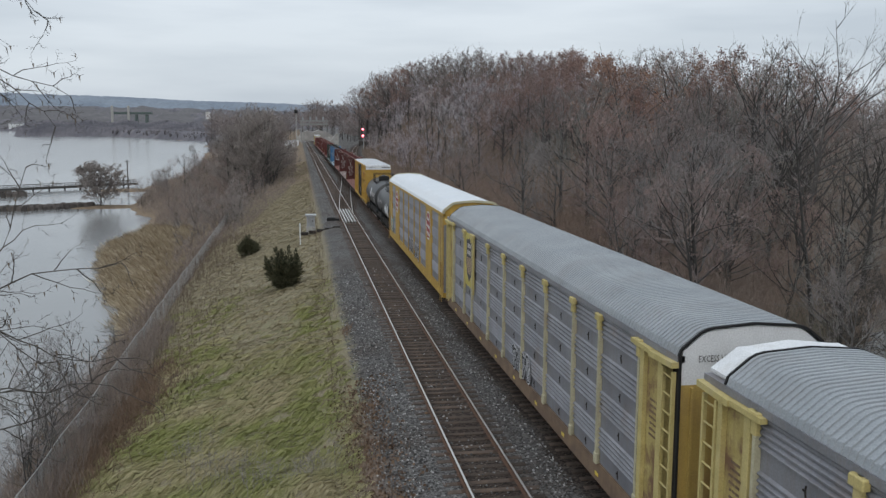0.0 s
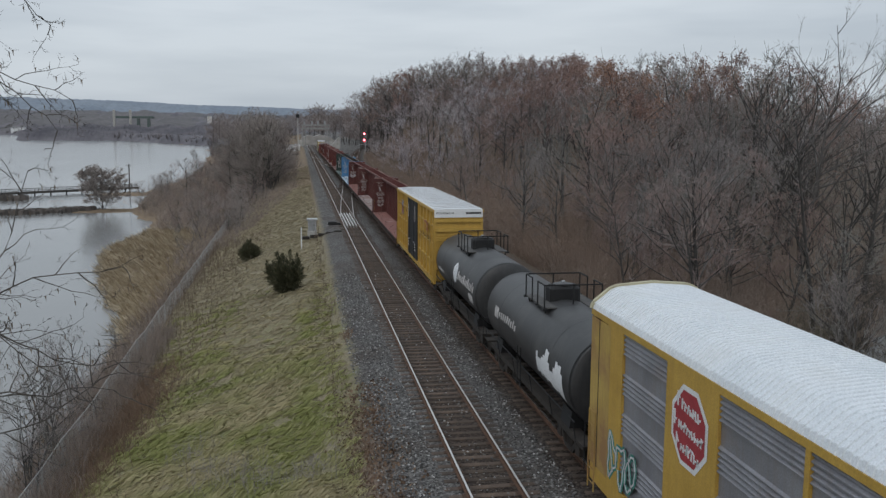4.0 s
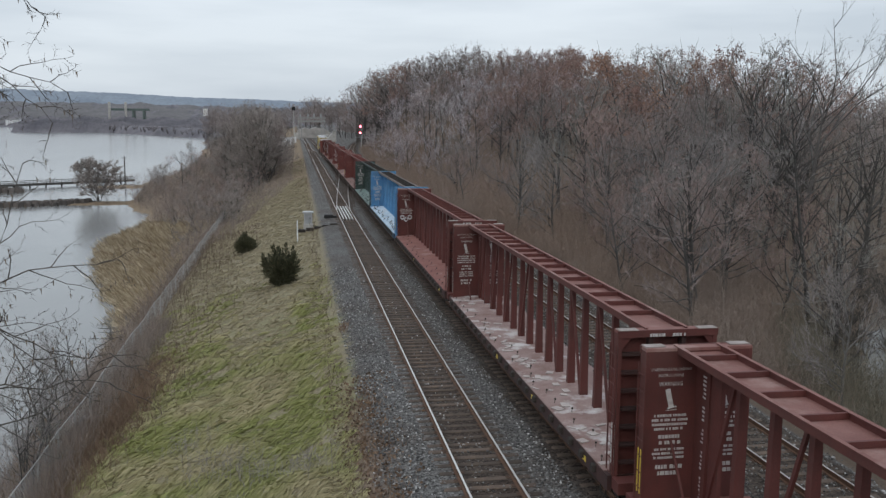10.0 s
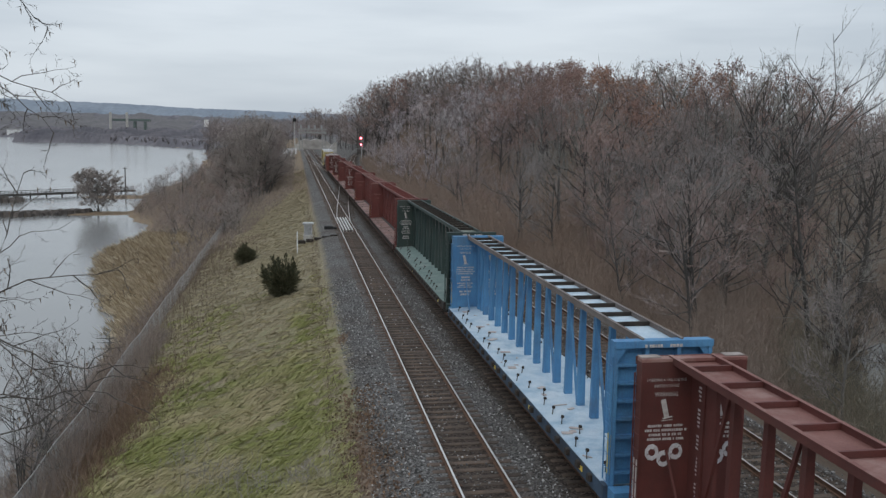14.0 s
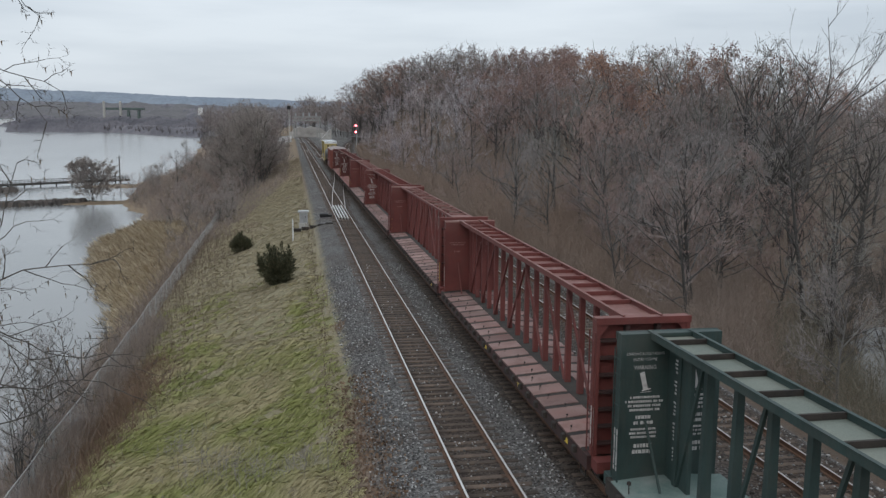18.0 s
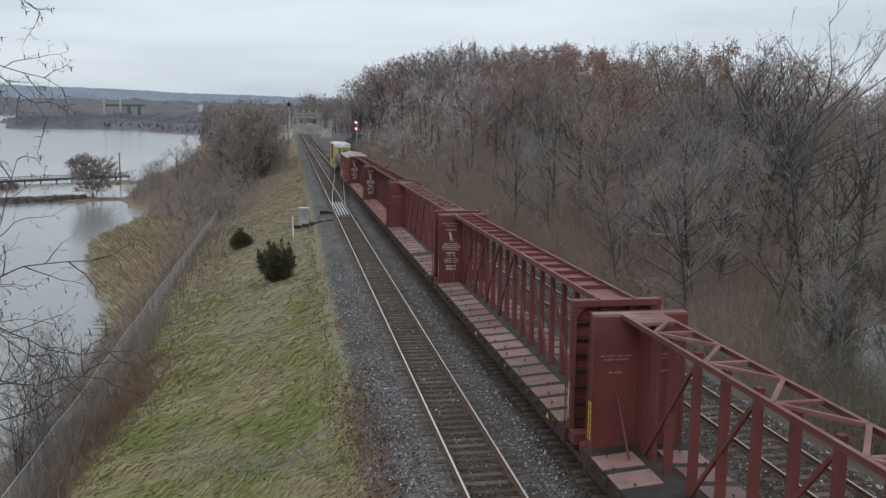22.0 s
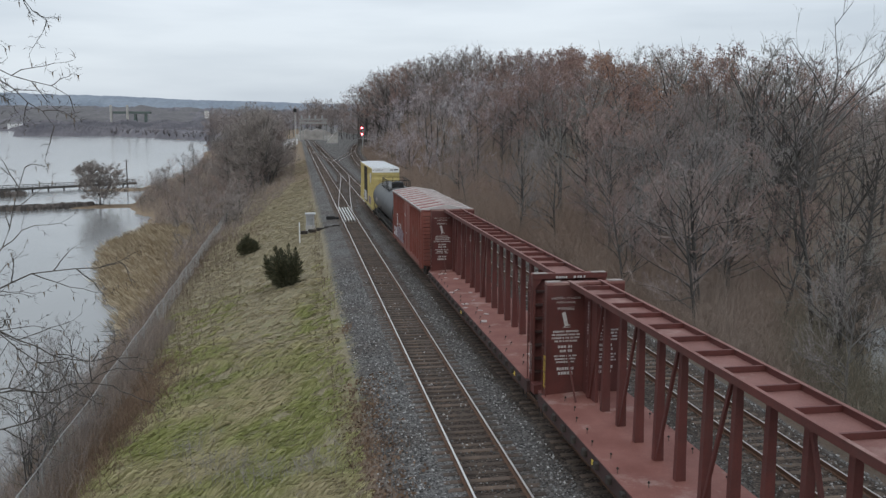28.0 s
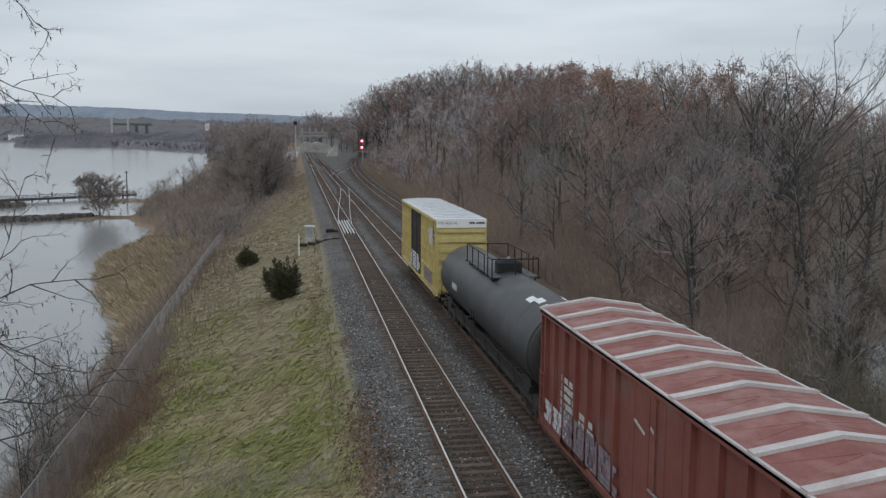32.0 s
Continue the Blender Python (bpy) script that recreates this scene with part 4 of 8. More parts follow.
def autorack(u, roof, posts, wide, frame_mat, cap_white, label, sign_y, sign_kind, seed, recess=0.0):
    rnd = random.Random(seed)
    L, hw = 27.2, 1.60
    car = thing("autorack_car", label, "railcar", "freight train cars")
    part("side_sill", MB().box(-hw + 0.02, -hw + 0.2, 0.07, L - 0.07, 0.72, 1.22), M["sill" if cap_white else "yellow"], car)
    part("side_sill", MB().box(hw - 0.2, hw - 0.02, 0.07, L - 0.07, 0.72, 1.22), M["sill"], car)
    part("floor", MB().box(-hw + 0.2, hw - 0.2, 0.1, L - 0.1, 0.95, 1.1), M["under"], car)
    edges = sorted(posts)
    for a, b in zip(edges[:-1], edges[1:]):
        for s in (-1, 1):
            part("side_panel", corrugated_side(s * (hw - 0.06), a, b, 1.24, 5.06, 4, 5, 0.36 if cap_white else 0.42, 0.05, s), M["galv"], car)
            if cap_white and s < 0:
                for z in (1.42, 2.38, 3.33, 4.28):
                    for yy in (a + (b - a) * 0.5,):
                        part("panel_latch", LATCH, None, car).matrix_basis = pose(-hw + 0.055, yy, z)
    for y in edges:
        w = wide.get(y, 0.10 if cap_white else 0.13)
        for s in (-1, 1):
            o = hw + (0.05 if cap_white else 0.01)
            mb = MB().box(min(s * (hw - 0.12), s * o), max(s * (hw - 0.12), s * o), y - w / 2, y + w / 2, 1.2, 5.1)
            p = part("side_post", mb, M[frame_mat], car)
            if w < 0.2 and cap_white:
                part("gusset", MB().cbox(min(s * (hw - 0.02), s * (hw + 0.11)), max(s * (hw - 0.02), s * (hw + 0.11)), y - 0.17, y + 0.17, 4.94, 5.1, 0.02)
                     .cbox(min(s * (hw - 0.02), s * (hw + 0.08)), max(s * (hw - 0.02), s * (hw + 0.08)), y - 0.09, y + 0.09, 4.7, 4.94, 0.02), M["yellow_old"], p)
                part("foot", MB().cbox(min(s * (hw - 0.02), s * (hw + 0.07)), max(s * (hw - 0.02), s * (hw + 0.07)), y - 0.1, y + 0.1, 1.23, 1.5, 0.02), M[frame_mat], p)
    for s in (-1, 1):
        part("top_rail", MB().box(min(s * (hw - 0.14), s * (hw + 0.02)), max(s * (hw - 0.14), s * (hw + 0.02)), 0, L, 5.06, 5.2), M["galv" if cap_white else frame_mat], car)
    prof = [(-hw, 5.18), (-hw + 0.05, 5.33), (-1.16, 5.64), (-1.04, 5.70), (-0.88, 5.735), (0, 5.80), (0.88, 5.735), (1.04, 5.70), (1.16, 5.64), (hw - 0.05, 5.33), (hw, 5.18)]
    part("roof", ribbed_roof(prof, 0.02, L - 0.02 - recess, 165, 0.028), M[roof], car)
    # ends: folding doors, the end arch and its rim
    for y, s in ((0.0, -1), (L - recess, 1)):
        inner = [(-hw + 0.06, 1.0)] + [(x * 0.965, z - 0.03) for x, z in prof] + [(hw - 0.06, 1.0)]
        part("end_door", MB().prism([q if q[1] < 4.62 else (q[0], 4.6) for q in inner], min(y, y - 0.06 * s), max(y, y - 0.06 * s)), M["tan" if cap_white else "galv"], car)
        top = [(-hw + 0.06, 4.6)] + [(x * 0.965, z - 0.03) for x, z in prof] + [(hw - 0.06, 4.6)]
        part("end_cap", MB().prism(top, min(y, y - 0.07 * s), max(y, y - 0.07 * s)), M["white" if cap_white else "yellow"], car)
        rim = 0.05 if cap_white else 0.12
        mb = MB()
        if cap_white:
            mb.bar((-hw + 0.03, y + 0.02 * s, 5.2), (-hw + 0.05, y + 0.02 * s, 1.2), 0.05, 0.05).bar((hw - 0.03, y + 0.02 * s, 5.2), (hw - 0.05, y + 0.02 * s, 1.2), 0.05, 0.05)
        for (xa, za), (xb, zb) in zip(prof[:-1], prof[1:]):
            mb.bar((xa, y + 0.02 * s, za + 0.02), (xb, y + 0.02 * s, zb + 0.02), rim, rim)
        part("end_rim", mb, M["black" if cap_white else "cream"], car)
        mb = MB()
        for k in range(5):
            x = -1.3 + k * 0.65
            mb.box(x - 0.03, x + 0.03, min(y, y + 0.07 * s), max(y, y + 0.07 * s), 1.05, 4.55)
        part("door_hinges", mb, M["tan" if cap_white else "galv"], car)
        part("brake_step", MB().box(0.3, 1.2, min(y, y + 0.4 * s), max(y, y + 0.4 * s), 1.05, 1.1), M["under"], car)
    if recess > 0.75:
        # a battered white hood over the recessed end
        hood = [(x * 0.98, z - 0.02 - 0.03 * (k % 2)) for k, (x, z) in enumerate(prof[1:-1])]
        part("end_hood", MB().prism(hood + [(x, z - 0.05) for x, z in reversed(hood)], L - recess, L - 0.05), M["white"], car, "battered white hood over the end door")
    # yellow corner doors with ladders
    for y, s in ((0.0, 1), (L, -1)):
        for sx in (-1, 1):
            a, b = sorted((y + 0.02 * s, y + (1.85 if cap_white else 1.4) * s))
            if not cap_white:
                part("corner_panel", MB().box(min(sx * (hw - 0.05), sx * (hw + 0.012)), max(sx * (hw - 0.05), sx * (hw + 0.012)), a, b, 1.2, 5.02), M["yellow_rusty"], car)
                part("corner_ladder", ladder(MB(), sx * (hw + 0.05), y + (0.12 if s > 0 else -0.57), 0.7, 2.6), M["yellow_rusty"], car)
                part("corner_seam", MB().box(min(sx * hw, sx * (hw + 0.02)), max(sx * hw, sx * (hw + 0.02)), y + 0.62 * s - 0.015, y + 0.62 * s + 0.015, 1.2, 5.02), M["under"], car)
                continue
            # open ladder bay, then a recessed peeling panel between two posts

            def slab(u0, u1, x0, x1):
                return MB().box(min(sx * x0, sx * x1), max(sx * x0, sx * x1), min(y + u0 * s, y + u1 * s), max(y + u0 * s, y + u1 * s), 1.15, 5.0)
            # dark slab behind the ladder, coloured for the shadow inside the bay
            part("ladder_bay", slab(0.05, 0.66, hw - 0.26, hw - 0.2), M["under"], car)
            part("corner_panel", slab(0.82, 1.58, hw - 0.09, hw - 0.04), M["peeling"], car, "rust-blotched yellow panel")
            for u0, u1 in ((0.66, 0.82), (1.58, 1.78)):
                part("corner_post", slab(u0, u1, hw - 0.2, hw + 0.06), M["yellow_old"], car)
            lad = MB()
            for v in (0.1, 0.58):
                lad.bar((sx * (hw + 0.04), y + v * s, 1.0), (sx * (hw + 0.04), y + v * s, 4.85), 0.075, 0.075)
            for k in range(10):
                lad.tube([(sx * (hw + 0.05), y + 0.1 * s, 1.2 + 0.39 * k), (sx * (hw + 0.05), y + 0.58 * s, 1.2 + 0.39 * k)], 0.02, 6)
            part("corner_ladder", lad, M["yellow_old"], car)
            part("panel_lettering", bar_rows(7, y + 1.2 * s, 3.9, 0.42, 0.13, 0.045, sx * (hw - 0.035), rnd, "x"), M["sill"], car)
            part("eave_guard", MB().bar((sx * (hw + 0.07), y - 0.02 * s, 5.02), (sx * (hw + 0.07), y + 1.15 * s, 4.98), 0.17, 0.12)
                 .bar((sx * (hw + 0.06), y + 1.15 * s, 5.0), (sx * (hw + 0.06), y + 2.2 * s, 5.02), 0.13, 0.10), M["yellow_old"], car)
    if cap_white:
        writing("EXCESS HEIGHT CAR", 0.2, M["black"], car, pose(-0.2, L - recess + 0.004, 5.1, 90, 0, 180), 1.5)
        writing("EXCESS HEIGHT CAR", 0.2, M["black"], car, pose(-0.55, -0.01, 5.12, 90, 0, 0), 1.25)
    # sign boards on the sides
    for y, kind in zip(sign_y, sign_kind):
        x = -hw - 0.02
        if kind == "shield":
            b = part("sign_board", MB().box(x - 0.02, x + 0.01, y - 0.95, y + 0.95, 2.7, 5.02), M["sign_yellow"], car, "yellow sign board")
            for q in (-0.95, 0.95):
                part("board_post", MB().box(x - 0.06, x + 0.01, y + q - 0.06, y + q + 0.06, 2.5, 5.08), M["yellow_old"], b)
                part("board_bracket", MB().cbox(x - 0.11, x + 0.01, y + q - 0.18, y + q + 0.18, 4.94, 5.1, 0.02), M["yellow_old"], b)
            shield = [(-0.62, 4.62), (-0.55, 4.8), (-0.3, 4.74), (0, 4.86), (0.3, 4.74), (0.55, 4.8), (0.62, 4.62), (0.58, 4.3), (0.66, 3.7), (0.5, 3.25), (0, 2.9), (-0.5, 3.25), (-0.66, 3.7), (-0.58, 4.3)]
            part("emblem", MB().add([(x - 0.026, y + q, z) for q, z in shield], [tuple(range(len(shield)))]), M["emblem_dark"], b, "dark shield emblem")
            part("emblem_bars", bar_rows(2, y, 4.5, 0.95, 0.3, 0.18, x - 0.03, rnd, "x", 0.003), M["letter"], b)
            for k in range(5):
                part("emblem_stripe", MB().box(x - 0.034, x - 0.028, y - 0.5 + k * 0.22, y - 0.38 + k * 0.22, 3.25 if 0 < k < 4 else 3.45, 3.98), M["emblem_stripe"], b)
        else:
            oct8 = [(math.cos(a), math.sin(a)) for a in np.linspace(math.pi / 8, 2 * math.pi + math.pi / 8, 8, endpoint=False)]
            b = part("sign_board", MB().add([(x, y + c * 0.85, 4.0 + q * 0.88) for c, q in oct8], [tuple(range(8))]), M["white"], car, "white-edged sign board")
            part("emblem", MB().add([(x - 0.006, y + c * 0.74, 4.0 + q * 0.77) for c, q in oct8], [tuple(range(8))]), M["sign_red"], b, "red octagonal emblem")
            mb = MB()
            for z, lo, hi in ((4.40, -0.5, 0.42), (3.98, -0.62, 0.6), (3.56, -0.5, 0.5)):
                # unreadable script: a tall first stroke, then short ones, rising to one side
                q, first = lo, True
                while q < hi:
                    hgt = 0.30 if first else rnd.uniform(0.13, 0.22)
                    zz = z - 0.10 * q
                    mb.bar((x - 0.012, y - q, zz - 0.12), (x - 0.012, y - q + rnd.uniform(-0.05, 0.05), zz - 0.12 + hgt), 0.006, 0.055)
                    mb.bar((x - 0.012, y - q, zz - 0.11 + rnd.uniform(0, hgt)), (x - 0.012, y - q - 0.09, zz - 0.11 + rnd.uniform(0, hgt)), 0.006, 0.045)
                    q += 0.19 if first else 0.12
                    first = False
            part("emblem_bars", mb, M["white"], b)
    # sprayed scrawl low on the side
    def scrawl(y, z, w, h, mat):
        n = max(3, int(w / 0.55))
        for fat, out, m2 in ((0.16, 0.012, mat), (0.045, 0.02, "black" if mat == "graffiti" else "graffiti")):
            rl = random.Random(seed * 7 + int(y * 10))
            mb = MB()
            for i in range(n):
                # one bulging letter: a bent closed stroke
                cy, cz = y + w * (i + 0.5) / n, z + h * 0.5
                ph, a0 = rl.uniform(0, 6), rl.randint(2, 3)
                ring = []
                for k in range(11):
                    a = 2 * math.pi * k / 11
                    r = 1 + 0.35 * math.sin(a0 * a + ph)
                    ring.append((-hw - out, cy + 0.42 * w / n * r * math.cos(a), cz + 0.40 * h * r * math.sin(a)))
                for p, q in zip(ring[:-1] if i % 2 else ring, ring[1:] + ring[:1]):
                    mb.bar(p, q, 0.006, fat)
                if rl.random() < 0.6:
                    mb.bar((-hw - out, cy - 0.1, cz - 0.3 * h), (-hw - out, cy + 0.12, cz + 0.3 * h), 0.006, fat)
            part("graffiti", mb, M[m2], car)
    if cap_white:
        scrawl(11.0, 1.3, 2.4, 0.9, "graffiti")
    else:
        scrawl(12.0, 1.3, 2.2, 1.0, "graffiti")
        scrawl(9.0, 1.25, 2.4, 0.9, "black")
        scrawl(24.0, 1.3, 1.8, 1.2, "teal")
    for y in np.arange(1.5, L, 2.9):
        part("reflector", MB().box(-hw + 0.01, -hw + 0.016, y, y + 0.25, 0.86, 0.96), M["tag_yellow"], car)
    bogies(car, (2.6, L - 2.6))
    couplers(car, 0, L)
    CARS.append((car, u))
    return car


def tank_car(u, L, r, label, kind, seed):
    rnd = random.Random(seed)
    car = thing("tank_car", label, "railcar", "freight train cars")
    zc = 1.02 + r
    a, b = 0.75, L - 0.75
    pts = [(0, a - 0.16, zc), (0, a - 0.15, zc), (0, a - 0.10, zc), (0, a - 0.03, zc), (0, a, zc), (0, a + 0.06, zc)]
    rad = [0.12 * r, 0.45 * r, 0.78 * r, 0.955 * r, 0.99 * r, r]
    ring = list(zip(pts, rad))
    body = ring + [((0, b - (p[1] - a), zc), q) for p, q in reversed(ring)]
    part("tank_shell", MB().tube([p for p, q in body], [q for p, q in body], 40), M["tank"], car, smooth=True)
    for y in (a + 0.05, b - 0.05):
        part("head_seam", MB().tube([(0, y - 0.03, zc), (0, y + 0.03, zc)], 1.012 * r, 40, cap=False), M["black"], car, "dark rolled seam round the tank head")
    for y in (a + 2.2, L / 2 - 1.2, L / 2 + 1.2, b - 2.2):
        mb = MB()
        n = 40
        vs = [(r * 1.004 * math.cos(t), y + dy, zc + r * 1.004 * math.sin(t)) for dy in (-0.04, 0.04) for t in np.linspace(0, 2 * math.pi, n, endpoint=False)]
        mb.add(vs, [(i, (i + 1) % n, n + (i + 1) % n, n + i) for i in range(n)])
        part("weld_band", mb, M["tank"], car, smooth=True)
    top = zc + r
    ym = L / 2
    # dome housing, walkways and railing
    dome = part("dome_housing", MB().cbox(-0.54, 0.54, ym - 0.37, ym + 0.37, top - 0.12, top + 0.46, 0.1), M["black"], car, "black valve housing")
    part("dome_lid", MB().tube([(0, ym, top + 0.46), (0, ym, top + 0.50), (0, ym, top + 0.53)], [0.34, 0.34, 0.22], 18), M["tank"], dome)
    part("lid_bolt", MB().cbox(-0.07, 0.07, ym - 0.07, ym + 0.07, top + 0.52, top + 0.6, 0.02), M["steel"], dome)
    # walkway round the housing; the long car's runs on towards its far end
    y0, y1, wx, rail_z = ym - 1.2, ym + (4.2 if kind == "plates" else 1.2), 1.0, top + 0.66
    for s in (-1, 1):
        part("walkway", MB().box(min(s * 0.56, s * wx), max(s * 0.56, s * wx), y0, y1, top - 0.14, top - 0.09), M["grating"], car, "dark grating walkway")
        for y in (y0 + 0.2, y1 - 0.2):
            part("walkway_bracket", MB().bar((s * (wx - 0.05), y, top - 0.13), (s * 0.85, y, top - 0.5), 0.05, 0.05), M["black"], car)
        for a, b in ((y0, ym - 0.35), (ym + 0.35, y1)):
            part("safety_rail", MB().tube([(s * wx, a, rail_z), (s * wx, b, rail_z)], 0.028, 6), M["black"], car)
            for y in np.linspace(a, b, 2 + int((b - a) / 1.3)):
                part("rail_post", MB().tube([(s * wx, y, top - 0.14), (s * wx, y, rail_z)], 0.026, 6).box(s * wx - 0.07, s * wx + 0.07, y - 0.07, y + 0.07, top - 0.17, top - 0.1), M["black"], car)
    for y in (y0, y1):
        part("safety_rail", MB().tube([(-wx, y, rail_z), (wx, y, rail_z)], 0.028, 6), M["black"], car)
        part("rail_post", MB().tube([(0, y, top - 0.05), (0, y, rail_z)], 0.026, 6), M["black"], car)
    for s in (-1, 1):
        part("side_ladder", ladder(MB(), s * (r + 0.06), ym - 0.22, 1.0, zc - 0.2), M["black"], car)
        part("side_sill", MB().box(min(s * 0.9, s * 1.25), max(s * 0.9, s * 1.25), 0.1, L - 0.1, 0.82, 1.0), M["under"], car)
        part("side_handrail", MB().tube([(s * 1.42, 0.4, 1.55), (s * 1.42, L - 0.4, 1.55)], 0.02, 6), M["black"], car)
        for y in np.arange(0.6, L - 0.3, 2.4):
            part("handrail_post", MB().tube([(s * 1.3, y, 0.9), (s * 1.42, y, 1.55)], 0.018, 5), M["black"], car)
    part("centre_sill", MB().box(-0.35, 0.35, 0, L, 0.75, 1.05), M["under"], car)
    for y in (1.9, L - 1.9):
        part("saddle", MB().prism([(-1.25, 0.9), (1.25, 0.9), (1.15, 1.5), (0.6, 1.15), (-0.6, 1.15), (-1.15, 1.5)], y - 0.45, y + 0.45), M["black"], car)
    for y, s in ((0.15, -1), (L - 0.15, 1)):
        part("end_platform", MB().box(-1.35, 1.35, y - 0.35, y + 0.35, 0.98, 1.05), M["under"], car)
        mb = MB()
        for x in (-1.3, 1.3):
            mb.tube([(x, y + 0.3 * s, 0.4), (x, y + 0.3 * s, 1.75)], 0.02, 5)
        mb.tube([(-1.3, y + 0.3 * s, 1.75), (1.3, y + 0.3 * s, 1.75)], 0.02, 5)
        part("end_handrail", mb, M["black"], car)
    # plates that follow the shell
    def curved(y0, y1, t0, t1, mat, name, lab="", lift=0.012):
        vs, fs, n = [], [], 8
        for i in range(n + 1):
            t = radians(t0 + (t1 - t0) * i / n)
            for y in (y0, y1):
                vs.append((-(r + lift) * math.cos(t), y, zc + (r + lift) * math.sin(t)))
        fs = [(2 * i, 2 * i + 1, 2 * i + 3, 2 * i + 2) for i in range(n)]
        return part(name, MB().add(vs, fs), M[mat], car, lab)
    if kind == "emblem":
        # a round emblem of slanting stripes laid on the shell
        for k in range(6):
            vs, n = [], 10
            ya, yb = 5.38 + k * 0.175, 5.38 + k * 0.175 + 0.168
            for i in range(n + 1):
                q = i / n * 2 - 1
                for y in (ya, yb):
                    half = 19 * math.sqrt(max(0.0, 1 - ((y - 5.9) / 0.535) ** 2))
                    an = radians(10 + half * q)
                    vs.append((-(r + 0.014) * math.cos(an), y + 0.06 * q * (half / 19), zc + (r + 0.014) * math.sin(an)))
            part("emblem_stripe", MB().add(vs, [(2 * i, 2 * i + 1, 2 * i + 3, 2 * i + 2) for i in range(n)]), M["white"], car, "white painted emblem stripe")
        y = 5.2
        for w, tall in ((0.34, 1), (0.26, 0), (0.2, 0), (0.3, 0), (0.36, 1), (0.2, 0), (0.26, 0), (0.3, 1), (0.24, 0), (0.26, 0), (0.18, 1), (0.24, 0)):
            lo, hi = 1.5, 18 if tall else 13
            curved(y - w + 0.04, y, lo, hi, "letter", "lettering_bar")
            y -= w + 0.07
        curved(9.4, 11.2, -14, -8, "letter", "lettering_bar")
        curved(1.5, 2.5, -20, -4, "letter", "data_panel")
        for i, (z, w, h) in enumerate(((zc + 0.35, 1.0, 0.13), (zc + 0.18, 0.5, 0.06), (zc + 0.08, 0.45, 0.06))):
            part("end_lettering", bar_rows(1, 0.35, z, w, 0.2, h, 0.585, rnd), M["letter"], car)
    elif kind == "blotch":
        # splashed white paint with a ragged edge
        for i in range(15):
            y0 = 1.5 + 0.19 * i
            hi = 6 + 9 * math.sin(i * 0.9) + rnd.uniform(-4, 4)
            curved(y0, y0 + 0.19, -26 + i * 0.5 + rnd.uniform(-3, 3), max(hi, -12), "white", "faded_patch", "splashed white paint" if i == 0 else "")
        for i in range(9):
            curved(7.2 + 0.3 * i, 7.38 + 0.3 * i, 4 + rnd.uniform(-2, 1), 13 + rnd.uniform(-2, 3), "letter", "lettering_bar")
        curved(9.9, 10.5, 0, 16, "letter", "data_panel")
    else:
        for k, (y0, t0) in enumerate(((1.5, 62), (2.6, 66), (3.2, 60))):
            curved(y0, y0 + 0.7, t0, t0 + 12, "white", "reflector_plate", "white plate on the shell")
            curved(y0 + 0.3, y0 + 0.75, 180 - t0 - 8, 180 - t0, "white", "reflector_plate")
        curved(L - 5.5, L - 4.2, -6, 6, "letter", "data_panel")
    bogies(car, (1.9, L - 1.9))
    couplers(car, 0, L)
    CARS.append((car, u))
    return car


